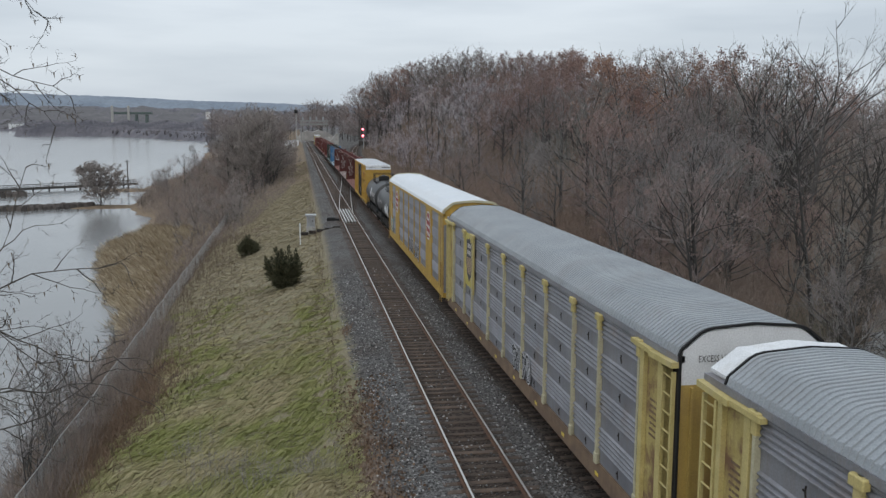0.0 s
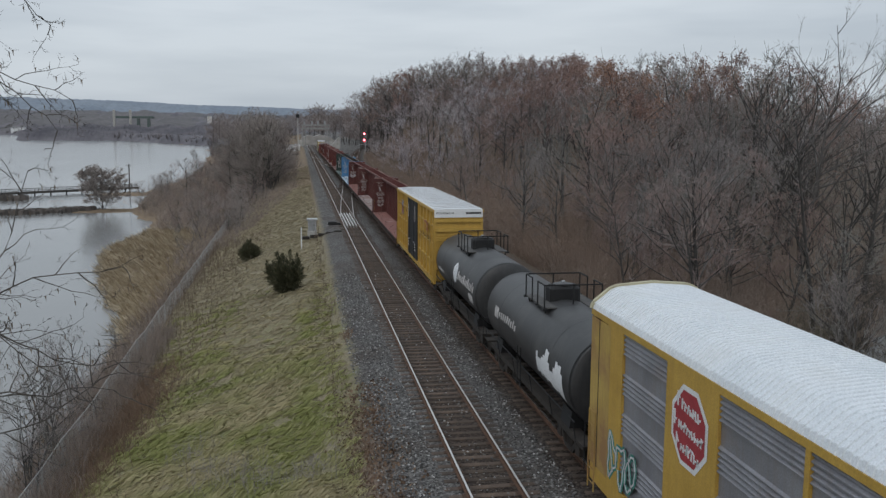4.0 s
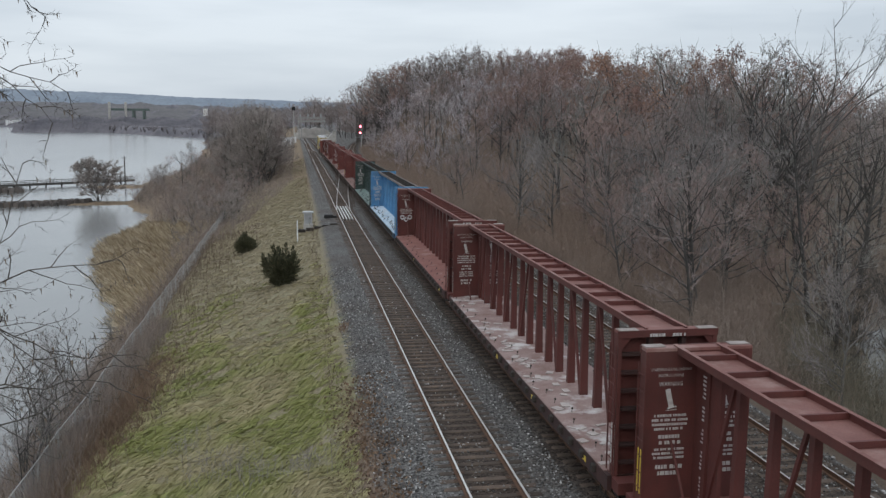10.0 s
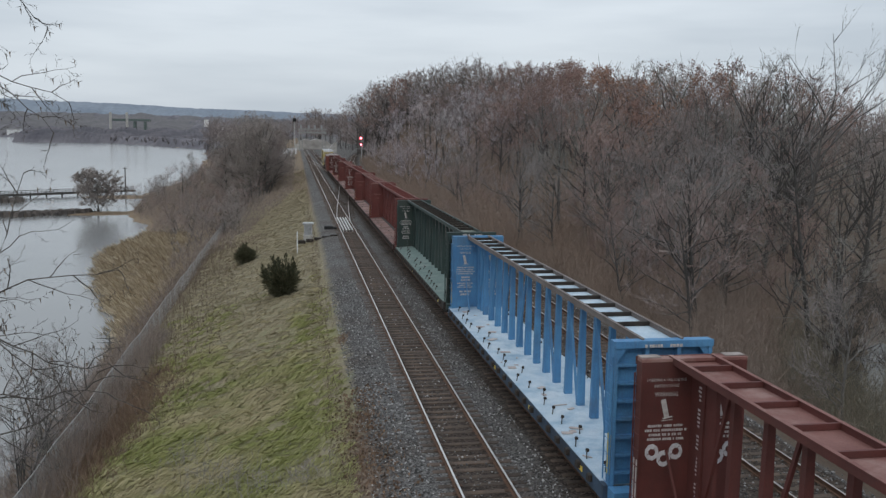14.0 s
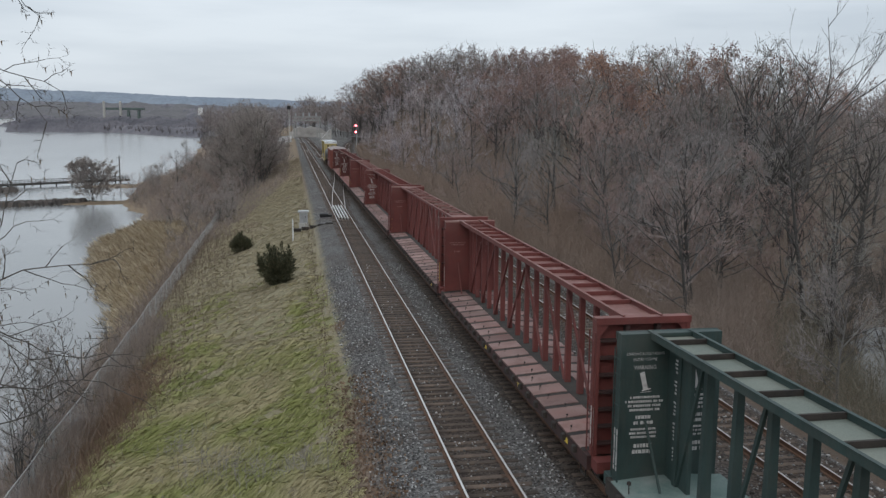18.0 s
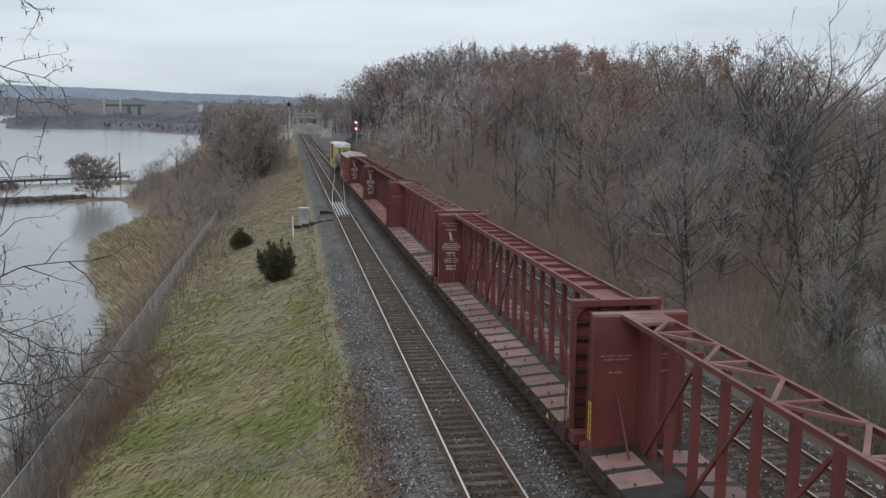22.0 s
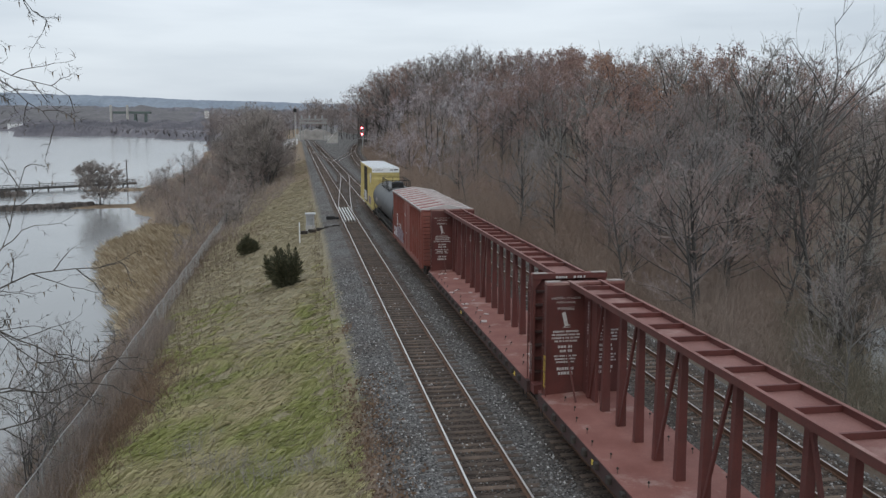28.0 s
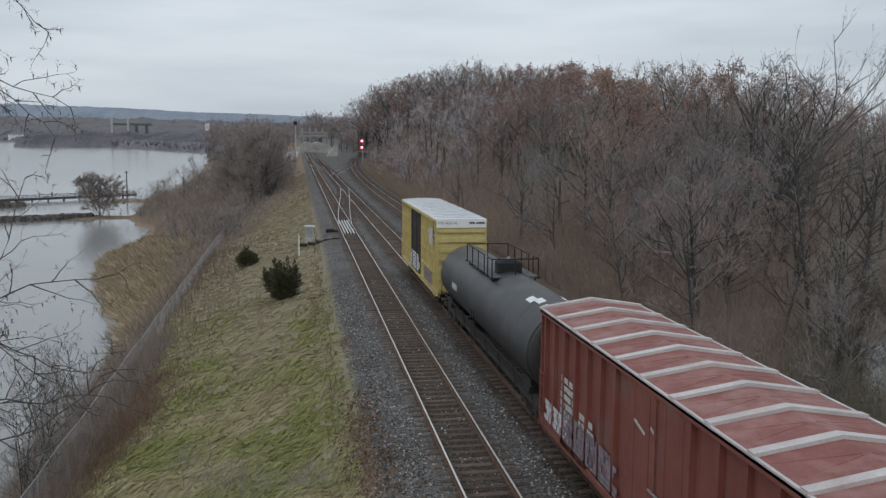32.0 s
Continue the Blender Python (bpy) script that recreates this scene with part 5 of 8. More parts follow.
def box_car(u, L, hw, z0, z1, paint, roof, end_white, door, posts, label, kind, seed):
    rnd = random.Random(seed)
    car = thing("box_car", label, "railcar", "freight train cars")
    d0, d1, door_mat = door
    part("body", MB().box(-hw + 0.12, hw - 0.12, 0.05, L - 0.05, z0, z1 - 0.12), M[paint], car)
    for s in (-1, 1):
        def slab(xo, y0, y1, a, b):
            return MB().box(min(s * (hw - 0.13), s * xo), max(s * (hw - 0.13), s * xo), y0, y1, a, b)
        part("side_sill", slab(hw, 0, L, z0 - 0.16, z0 + 0.12), M[paint], car)
        part("top_chord", slab(hw + 0.05, 0, L, z1 - 0.2, z1 - 0.06), M[paint], car)
        for y in posts:
            if d0 - 0.05 < y < d1 + 0.05:
                continue
            part("side_post", slab(hw, y - 0.07, y + 0.07, z0, z1 - 0.15), M[paint], car)
        if kind == "grid":
            for z in (z0 + 1.05, z0 + 2.1, z0 + 3.15):
                for y0, y1 in ((0.1, d0 - 0.1), (d1 + 0.1, L - 0.1)):
                    part("side_rail", slab(hw - 0.03, y0, y1, z - 0.045, z + 0.045), M[paint], car)
        mid = (d0 + d1) / 2
        for a, b in (((d0, mid - 0.02), (mid + 0.02, d1)) if kind == "grid" else ((d0, d1),)):
            dr = part("door", slab(hw + 0.015, a, b, z0 + 0.1, z1 - 0.22), M[door_mat], car)
            for y in np.linspace(a + 0.3, b - 0.3, 4):
                part("door_rib", slab(hw + 0.028, y - 0.03, y + 0.03, z0 + 0.2, z1 - 0.3), M[door_mat], dr)
            part("lock_rod", MB().tube([(s * (hw + 0.06), (a + b) / 2, z0 + 0.1), (s * (hw + 0.06), (a + b) / 2, z1 - 0.25)], 0.025, 6), M[door_mat], dr)
            part("door_handle", MB().bar((s * (hw + 0.07), (a + b) / 2 - 0.25, z0 + 1.2), (s * (hw + 0.07), (a + b) / 2 + 0.25, z0 + 1.2), 0.03, 0.05), M["steel"], dr)
        part("door_track", slab(hw + 0.05, d0 - 0.3, d1 + (2.8 if kind != "grid" else 0.3), z0 - 0.02, z0 + 0.06), M[paint], car)
        part("corner_ladder", ladder(MB(), s * (hw + 0.05), 0.12, z0, z1 - 1.2), M[paint], car)
        part("corner_ladder", ladder(MB(), s * (hw + 0.05), L - 0.57, z0, z0 + 1.6), M[paint], car)
    # ends with deep horizontal ribs
    for y, s in ((0.05, -1), (L - 0.05, 1)):
        n = 7 if kind == "grid" else 14
        top = z1 - (0.52 if end_white else 0.15)
        for i in range(n):
            z = z0 + 0.25 + (top - z0 - 0.4) * i / (n - 1)
            h = 0.10 if kind == "grid" else 0.085
            part("end_rib", MB().prism([(-hw + 0.12, z - h), (hw - 0.12, z - h), (hw - 0.12, z + h), (-hw + 0.12, z + h)], min(y, y + 0.12 * s), max(y, y + 0.12 * s)), M[paint], car)
        for x in (-hw + 0.06, hw - 0.06):
            part("corner_post", MB().box(x - 0.06, x + 0.06, min(y, y + 0.06 * s), max(y, y + 0.06 * s), z0 - 0.1, z1 - 0.1), M[paint], car)
        if end_white:
            w = part("end_band", MB().box(-hw + 0.02, hw - 0.02, min(y, y + 0.08 * s), max(y, y + 0.08 * s), z1 - 0.5, z1 - 0.02), M["white"], car, "white excess-height band")
            if s < 0:
                writing("EXCESS HEIGHT CAR", 0.17, M["black"], w, pose(-0.78, y - 0.086, z1 - 0.24, 90, 0, 0), 1.05)
                part("number_bars", bar_rows(1, 0.85, z1 - 0.24, 0.9, 0.2, 0.12, y - 0.086, rnd), M["black"], w)
        part("end_ladder", ladder(MB(), -1.25 if s < 0 else 0.8, y + 0.16 * s, z0, z1 - 1.4, along="x"), M[paint], car)
        part("crossover_step", MB().box(-0.9, 0.9, min(y, y + 0.45 * s), max(y, y + 0.45 * s), 1.05, 1.1), M["under"], car)
        part("brake_wheel", MB().tube([(0.7, y + 0.14 * s, z0 + 1.6), (0.7, y + 0.17 * s, z0 + 1.6)], 0.25, 14), M["under"], car)
    # roof
    if kind == "grid":
        part("roof", MB().prism([(-hw + 0.02, z1 - 0.06), (hw - 0.02, z1 - 0.06), (hw - 0.02, z1 - 0.02), (0.5, z1 + 0.02), (-0.5, z1 + 0.02), (-hw + 0.02, z1 - 0.02)], 0, L), M[roof], car)
        for y in np.arange(0.55, L - 0.2, 1.0):
            part("roof_rib", MB().prism([(-hw + 0.06, z1 - 0.03), (hw - 0.06, z1 - 0.03), (hw - 0.06, z1 + 0.03), (0.5, z1 + 0.085), (-0.5, z1 + 0.085), (-hw + 0.06, z1 + 0.03)], y - 0.045, y + 0.045), M[roof], car)
            part("roof_seam", MB().prism([(-hw + 0.06, z1 - 0.03), (hw - 0.06, z1 - 0.03), (hw - 0.06, z1 - 0.012), (0.5, z1 + 0.028), (-0.5, z1 + 0.028), (-hw + 0.06, z1 - 0.012)], y - 0.1, y - 0.05), M["rust_edge"], car)
            if y + 1.0 < L - 0.2:
                for k in (-1, 1):
                    part("roof_crease", MB().bar((k * (hw - 0.2), y + 0.3, z1 - 0.012), (k * 0.2, y + 0.62, z1 + 0.02), 0.035, 0.05), M[roof], car)
    else:
        part("roof", MB().prism([(-hw - 0.02, z1 - 0.10), (hw + 0.02, z1 - 0.10), (hw + 0.02, z1 - 0.05), (0.0, z1 + 0.19), (-hw - 0.02, z1 - 0.05)], -0.02, L + 0.02), M[roof], car)
        for i, y in enumerate(np.arange(0.08, L, 1.575)):
            part("roof_rib", MB().prism([(-hw - 0.03, z1 - 0.05), (hw + 0.03, z1 - 0.05), (hw + 0.03, z1 + 0.02), (0.0, z1 + 0.27), (-hw - 0.03, z1 + 0.02)], y - 0.11, y + 0.11), M["pale_rib"], car, "bare galvanised roof rib" if i == 0 else "")
            if y + 1.5 < L:
                for k in (-1, 1):
                    part("roof_crease", MB().bar((k * (hw - 0.1), y + 0.45, z1 - 0.055), (k * 0.1, y + 0.8, z1 + 0.158), 0.03, 0.05)
                         .bar((k * (hw - 0.1), y + 1.15, z1 - 0.055), (k * 0.1, y + 0.85, z1 + 0.158), 0.03, 0.05), M[roof], car)
        for s in (-1, 1):
            part("roof_edge", MB().box(min(s * (hw - 0.02), s * (hw + 0.05)), max(s * (hw - 0.02), s * (hw + 0.05)), -0.02, L + 0.02, z1 - 0.12, z1 - 0.02), M["pale_rib"], car)
    # lettering and emblems on the near side
    x = -hw - 0.004
    if kind == "grid" and L > 17:
        writing("RAILCAR POOLING EXPERTS", 0.36, M["black"], car, pose(x - 0.004, 3.42, 3.35, 90, 0, -90), 4.6)
        b = MB()
        for a in (3.97, 3.42):
            b.box(x - 0.008, x - 0.002, a - 0.5, a, 4.14, 4.26).box(x - 0.008, x - 0.002, a - 0.32, a - 0.18, 3.68, 4.14)
        b.bar((x - 0.005, 2.92, 3.7), (x - 0.005, 2.42, 4.24), 0.006, 0.13).bar((x - 0.005, 2.42, 3.7), (x - 0.005, 2.92, 4.24), 0.006, 0.13)
        part("emblem", b, M["brick_paint"], car, "dull red painted emblem")
        b = MB().bar((x - 0.005, 15.9, 3.55), (x - 0.005, 15.0, 4.55), 0.008, 0.2).bar((x - 0.005, 15.0, 3.55), (x - 0.005, 15.9, 4.55), 0.008, 0.2)
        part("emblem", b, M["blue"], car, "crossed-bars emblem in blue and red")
        part("emblem_bar", MB().bar((x - 0.012, 15.1, 3.6), (x - 0.012, 15.85, 4.45), 0.006, 0.13).bar((x - 0.012, 15.7, 3.6), (x - 0.012, 15.4, 4.0), 0.006, 0.1), M["sign_red"], car)
        part("lettering", bar_rows(2, 17.4, 4.25, 0.7, 0.2, 0.1, x + 0.1, rnd, "x"), M["black"], car)
        part("lettering", bar_rows(2, 14.0, 4.15, 0.6, 0.22, 0.12, x + 0.1, rnd, "x"), M["black"], car)
        part("lettering", bar_rows(4, 17.4, 3.3, 0.75, 0.3, 0.17, x + 0.1, rnd, "x"), M["black"], car)
        for yy in (d0 + 0.75, d1 - 0.75):
            part("door_lettering", bar_rows(8, yy, z1 - 0.6, 0.6, 0.13, 0.06, x - 0.05, rnd, "x"), M["letter"], car)
            part("door_graffiti", bar_rows(3, yy, z0 + 1.1, 0.5, 0.2, 0.1, x - 0.05, rnd, "x"), M["letter"], car)
    elif kind == "grid":
        part("lettering", bar_rows(2, 2.0, 4.3, 1.3, 0.35, 0.2, x + 0.05, rnd, "x"), M["letter"], car)
        part("emblem", MB().box(x - 0.02, x + 0.01, 1.2, 2.4, 3.6, 4.6), M["letter"], car, "pale square emblem")
        part("graffiti", bar_rows(5, 8.4, z0 + 1.2, 4.5, 0.22, 0.18, x - 0.05, rnd, "x"), M["graffiti"], car)
        part("graffiti", bar_rows(4, 3.0, z0 + 0.9, 3.5, 0.2, 0.15, x - 0.01, rnd, "x"), M["purple"], car)
    else:
        part("lettering", bar_rows(6, 13.3, 2.9, 1.2, 0.24, 0.17, x + 0.03, rnd, "x"), M["letter"], car)
        part("lettering", bar_rows(3, 11.6, 2.3, 1.2, 0.24, 0.17, x + 0.03, rnd, "x"), M["letter"], car)
        part("graffiti", bar_rows(7, 11.5, z0 + 0.95, 5.0, 0.16, 0.14, x + 0.01, rnd, "x"), M["purple"], car)
        part("graffiti", bar_rows(5, 14.2, z0 + 0.7, 2.4, 0.16, 0.14, x + 0.02, rnd, "x"), M["graffiti"], car)
        part("door_mark", MB().bar((x - 0.03, 8.2, 3.5), (x - 0.03, 7.6, 3.35), 0.008, 0.07).bar((x - 0.03, 7.3, 3.6), (x - 0.03, 7.0, 3.5), 0.008, 0.07), M["letter"], car)
        part("number_board", MB().box(0.75, 1.5, -0.06, -0.03, z1 - 0.42, z1 - 0.14), M["white"], car, "white board with number bars")
        part("number_bars", bar_rows(1, 1.12, z1 - 0.28, 0.55, 0.2, 0.13, -0.066, rnd), M["black"], car)
    part("centre_sill", MB().box(-0.4, 0.4, 0, L, 0.75, z0), M["under"], car)
    bogies(car, (2.1, L - 2.1))
    couplers(car, 0, L)
    CARS.append((car, u))
    return car


def centerbeam_car(u, paint, deck, top, lattice, boards, label, seed, debris=0, stripes=True, flower=False):
    """A centre-beam flat car: bulkheads at both ends, posts and a top chord along the middle."""
    rnd = random.Random(seed)
    L, hw, zd, zt = 22.8, 1.43, 1.08, 4.66
    odd = paint in ("blue", "green")
    car = thing("centerbeam_car", label, "railcar", "freight train cars")
    deck_ob = part("deck", MB().prism([(-hw, zd - 0.16), (hw, zd - 0.16), (hw, zd), (0.35, zd + 0.07), (-0.35, zd + 0.07), (-hw, zd)], 0.3, L - 0.3), M["under" if boards else deck], car)
    if boards:
        n = 19
        bl = 0.86
        for i in range(n):
            y = 0.55 + i * (L - 1.1) / n
            for s in (-1, 1):
                if rnd.random() < 0.03:
                    continue
                part("deck_board", MB().add([(s * (hw + 0.02), y, zd + 0.01), (s * 0.34, y, zd + 0.10), (s * 0.34, y + bl, zd + 0.10), (s * (hw + 0.02), y + bl, zd + 0.01),
                                             (s * (hw + 0.02), y, zd - 0.05), (s * 0.34, y, zd + 0.03), (s * 0.34, y + bl, zd + 0.03), (s * (hw + 0.02), y + bl, zd - 0.05)],
                                            [(0, 1, 2, 3), (7, 6, 5, 4), (0, 4, 5, 1), (1, 5, 6, 2), (2, 6, 7, 3), (3, 7, 4, 0)]), M[deck], deck_ob)
    for s in (-1, 1):
        part("side_sill", MB().box(min(s * (hw - 0.1), s * (hw + 0.02)), max(s * (hw - 0.1), s * (hw + 0.02)), 0.0, L, zd - 0.42, zd - 0.02), M["grime_blue" if paint == "blue" else "grime_shade_red" if not odd else "under"], car)
        for y in np.arange(0.9, L - 0.6, 0.95):
            w = new("winch", WINCH)
            w.parent = car
            w.matrix_basis = pose(s * (hw + 0.065), y, zd - 0.15)
        for y in np.arange(1.6, L - 0.5, 5.2):
            part("reflector", MB().box(min(s * (hw + 0.02), s * (hw + 0.032)), max(s * (hw + 0.02), s * (hw + 0.032)), y, y + 0.3, zd - 0.3, zd - 0.16), M["tag_yellow"], car)
        cleats = MB()
        for y in np.arange(0.9, L - 0.6, 0.95):
            x = s * (hw - rnd.choice((0.12, 0.3, 0.55)))
            k = 1.0 if odd else 0.55
            cleats.bar((x, y - 0.16 * k, zd + 0.04), (x + 0.12 * k, y + 0.16 * k, zd + 0.05 + 0.11 * k), 0.03 * k, 0.03 * k).cbox(x + 0.08 * k, x + 0.17 * k, y + 0.1 * k, y + 0.2 * k, zd + 0.03 + 0.09 * k, zd + 0.04 + 0.16 * k, 0.02 * k)
        tagged(part("strap_hook", cleats, M["under"], car), kind="stuff")
    # posts, braces and the top chord
    n = 17
    ys = [0.95 + i * (L - 1.9) / (n - 1) for i in range(n)]
    for y in ys:
        a, b = (0.095, 0.075) if boards else (0.13, 0.075)
        vs = [(x * k, y + d, z) for z, k in ((zd + 0.05, a), (zt - 0.1, b)) for x, d in ((-1, -0.085), (1, -0.085), (1, 0.085), (-1, 0.085))]
        part("post", MB().add(vs, [(0, 1, 2, 3), (7, 6, 5, 4), (0, 4, 5, 1), (1, 5, 6, 2), (2, 6, 7, 3), (3, 7, 4, 0)]), M[paint], car)
    # diagonals: tops lean towards the middle of the car from both ends
    span = 2 if boards else 1
    for i in range(0, n // 2, 2):
        a, b = ys[i] + 0.1, ys[i + span] - 0.12
        for lo, hi in ((a, b), (L - a, L - b)):
            part("brace", MB().bar((-0.07, lo, zd + 0.12), (-0.07, hi, zt - (0.2 if span == 1 else 0.55)), 0.07, 0.09), M[paint], car)
    for s in (-1, 1):
        part("chord_edge", MB().box(min(s * 0.5, s * 0.545), max(s * 0.5, s * 0.545), 0.1, L - 0.1, zt - 0.07, zt + (0.05 if lattice else 0.10)), M["rust_edge" if paint == "blue" else paint], car)
        part("chord_lip", MB().box(min(s * 0.47, s * 0.56), max(s * 0.47, s * 0.56), 0.1, L - 0.1, zt + (0.05 if lattice else 0.10), zt + (0.062 if lattice else 0.112)), M["rust_edge" if paint == "blue" else paint if odd else top], car)
    if not lattice:
        part("chord_plate", MB().box(-0.5, 0.5, 0.1, L - 0.1, zt - 0.06, zt - 0.035), M[top], car)
        for i in range(n - 1):
            y = (ys[i] + ys[i + 1]) / 2 + 0.55
            # blue and green cars: ribs coloured dark to stand for their shadow
            part("chord_rib", MB().box(-0.5, 0.5, y - 0.03, y + 0.03, zt - 0.03, zt + 0.09), M["under" if odd else paint], car)
    else:
        for i in range(n - 1):
            s = 1 if i % 2 else -1
            part("chord_lattice", MB().bar((-0.5 * s, ys[i], zt + 0.03), (0.5 * s, ys[i + 1], zt + 0.03), 0.10, 0.07), M[top], car)
            if i % 2:
                part("chord_tie", MB().box(-0.5, 0.5, ys[i] - 0.06, ys[i] + 0.06, zt - 0.02, zt + 0.05), M[top], car)
        for a, b in ((0.1, 1.3), (L - 1.3, L - 0.1)):
            part("chord_plate", MB().box(-0.5, 0.5, a, b, zt - 0.03, zt + 0.06), M[top], car)
    # solid web near the ends
    for a, b in ((0.3, 1.5), (L - 1.5, L - 0.3)):
        part("web_plate", MB().box(-0.05, 0.05, a, b, zd + 0.05, zt - 0.05), M[paint], car)
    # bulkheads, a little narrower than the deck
    hb, back = 1.28, paint if odd else "grime_shade_red"
    lettered = not boards or seed == 27
    ink = M["letter"]
    for y, s in ((0.0, 1), (L, -1)):
        def slab(x0, x1, d0, d1, z0, z1, mb=None):
            return (mb or MB()).box(x0, x1, min(y + d0 * s, y + d1 * s), max(y + d0 * s, y + d1 * s), z0, z1)
        bh = part("bulkhead", slab(-hb + 0.1, hb - 0.1, 0.24, 0.30, zd - 0.1, zt + 0.0), M[paint], car)
        for x in (-hb + 0.05, hb - 0.05):
            part("bulkhead_edge", slab(x - 0.05, x + 0.05, 0.0, 0.31, zd - 0.3, zt + 0.0), M[paint], bh)
        part("bulkhead_cap", slab(-hb, hb, 0.0, 0.31, zt, zt + 0.07), M[top if not odd else paint], bh)
        part("cap_lip", slab(-hb - 0.02, hb + 0.02, -0.02, 0.03, zt - 0.10, zt + 0.078), M[paint], bh)
        # red and brown cars: posts and ribs in grime plus painted shadow
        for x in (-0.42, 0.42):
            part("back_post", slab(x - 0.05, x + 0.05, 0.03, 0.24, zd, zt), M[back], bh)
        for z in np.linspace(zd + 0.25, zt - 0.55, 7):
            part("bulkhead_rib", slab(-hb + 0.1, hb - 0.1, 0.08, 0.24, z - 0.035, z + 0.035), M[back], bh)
        for k in (-1, 1):
            part("corner_gusset", MB().prism([(k * (hb - 0.1), zt), (k * (hb - 0.1), zt - 0.42), (k * (hb - 0.42), zt)], min(y + 0.02 * s, y + 0.05 * s), max(y + 0.02 * s, y + 0.05 * s)), M[paint], bh)
            if stripes and not odd:
                part("cap_plate", slab(min(k * 0.78, k * 1.26), max(k * 0.78, k * 1.26), -0.04, 0.22, zt + 0.078, zt + 0.095), M["cap"], bh)
        if stripes:
            for k in (-1, 1):
                part("cap_lettering", bar_rows(1, k * 0.3, zt - 0.05, 0.42, 0.14, 0.075, y - 0.025 * s, rnd, th=0.004), ink, bh)
        part("corner_ladder", ladder(MB(), -hb - 0.04, y + (0.02 if s > 0 else -0.42), zd, zt - 0.3, 0.4), M[paint], bh)
        for d in (0.05, 0.2):
            part("reflector", slab(-hb - 0.01, -hb, d, d + 0.05, 1.3, 2.35), M["tag_yellow" if seed % 3 == 2 else "letter"], bh)
        part("end_step", MB().tube([(-hw, y + 0.1 * s, zd - 0.3), (-hw, y + 0.1 * s, 0.45), (-hw, y + 0.5 * s, 0.45), (-hw, y + 0.5 * s, zd - 0.3)], 0.02, 5), M["under"], bh)
        # inner faces carry the loading rules and a load emblem
        f = y + 0.303 * s
        for cx in (-0.66, 0.66):
            face = pose(cx, f + 0.006 * s, 0, 90, 0, 0 if s < 0 else 180)

            def line(words, z, size, width):
                writing(words, size, ink, bh, face @ Matrix.Translation((0, zt - z, 0)), width)
            if not lettered:
                part("lettering", bar_rows(2, cx, zt - 1.05, 0.85, 0.1, 0.045, f, rnd), M["letter_faint"], bh)
                part("lettering", bar_rows(1, cx, zt - 1.5, 0.4, 0.1, 0.05, f, rnd), M["letter_faint"], bh)
                continue
            line("LOADING & UNLOADING", 0.42, 0.10, 0.95)
            line("INSTRUCTIONS", 0.56, 0.10, 0.6)
            line("WARNING", 0.76, 0.15, 0.56)
            part("emblem", MB().bar((cx - 0.07, f, zt - 0.88), (cx + 0.03, f, zt - 1.3), 0.12, 0.012).bar((cx - 0.07, f, zt - 1.33), (cx + 0.15, f, zt - 1.28), 0.09, 0.012)
                 .bar((cx - 0.1, f, zt - 1.38), (cx + 0.17, f, zt - 1.36), 0.03, 0.012), ink, bh)
            part("lettering", bar_rows(4, cx, zt - 1.5, 0.98, 0.105, 0.055, f, rnd), ink, bh)
            if flower and s < 0:
                for q in range(3):
                    c = (cx - 0.3 + q * 0.29, f - 0.008, zt - 2.12 - (q % 2) * 0.16)
                    fl = part("graffiti", MB().disc(c, 0.2, "y", 0.012, 9, 0.85), M["graffiti"], bh, "sprayed white flower" if q == 0 else "")
                    part("flower_line", MB().disc((c[0], c[1] - 0.007, c[2]), 0.09, "y", 0.004, 7).bar((c[0] - 0.13, c[1] - 0.009, c[2] - 0.07), (c[0] + 0.1, c[1] - 0.009, c[2] + 0.13), 0.02, 0.004), M[paint], fl)
                continue
            part("lettering", bar_rows(2, cx, zt - 2.0, 0.5, 0.14, 0.08, f, rnd), ink, bh)
            part("lettering", bar_rows(3, cx, zt - 2.3, 0.8, 0.1, 0.05, f, rnd), ink, bh)
            part("lettering", bar_rows(2, cx, zt - 2.72, 0.6, 0.15, 0.09, f, rnd), ink, bh)
        # slanting lines of rules down the web
        mbv = MB()
        z = zt - 0.5
        while z > zd + 0.5 and (not boards or lettered):
            for _ in range(rnd.choice((4, 5, 6))):
                w = 0.17 * rnd.uniform(0.6, 1)
                mbv.bar((-0.055, y + (0.82 - w) * s, z), (-0.055, y + (0.82 + w) * s, z), 0.006, 0.045)
                z -= 0.095
            z -= 0.14
        if mbv.v:
            part("web_lettering", mbv, ink, car)
        part("end_sill", slab(-hw + 0.1, hw - 0.1, 0.0, -0.45, zd - 0.35, zd - 0.05), M[paint], car)
        part("bulkhead_strut", MB().bar((-0.62, y + 0.32 * s, zd + 1.5), (-0.62, y + 1.35 * s, zd + 0.08), 0.05, 0.05), M[paint], bh)
    if debris:
        mb = MB()
        for i in range(debris):
            x, y = rnd.uniform(-hw + 0.1, -0.35), rnd.uniform(0.6, L - 0.6)
            w, d, a = rnd.uniform(0.05, 0.3), rnd.uniform(0.05, 0.45), rnd.uniform(0, 3.1)
            ca, sa = math.cos(a), math.sin(a)
            z = zd + 0.07 * (hw + x) / 1.08 + 0.012
            mb.add([(x + ca * p - sa * q, y + sa * p + ca * q, z + h) for h in (0, 0.02) for p, q in ((-w / 2, -d / 2), (w / 2, -d / 2), (w / 2, d / 2), (-w / 2, d / 2))],
                   [(3, 2, 1, 0), (4, 5, 6, 7), (0, 1, 5, 4), (1, 2, 6, 5), (2, 3, 7, 6), (3, 0, 4, 7)])
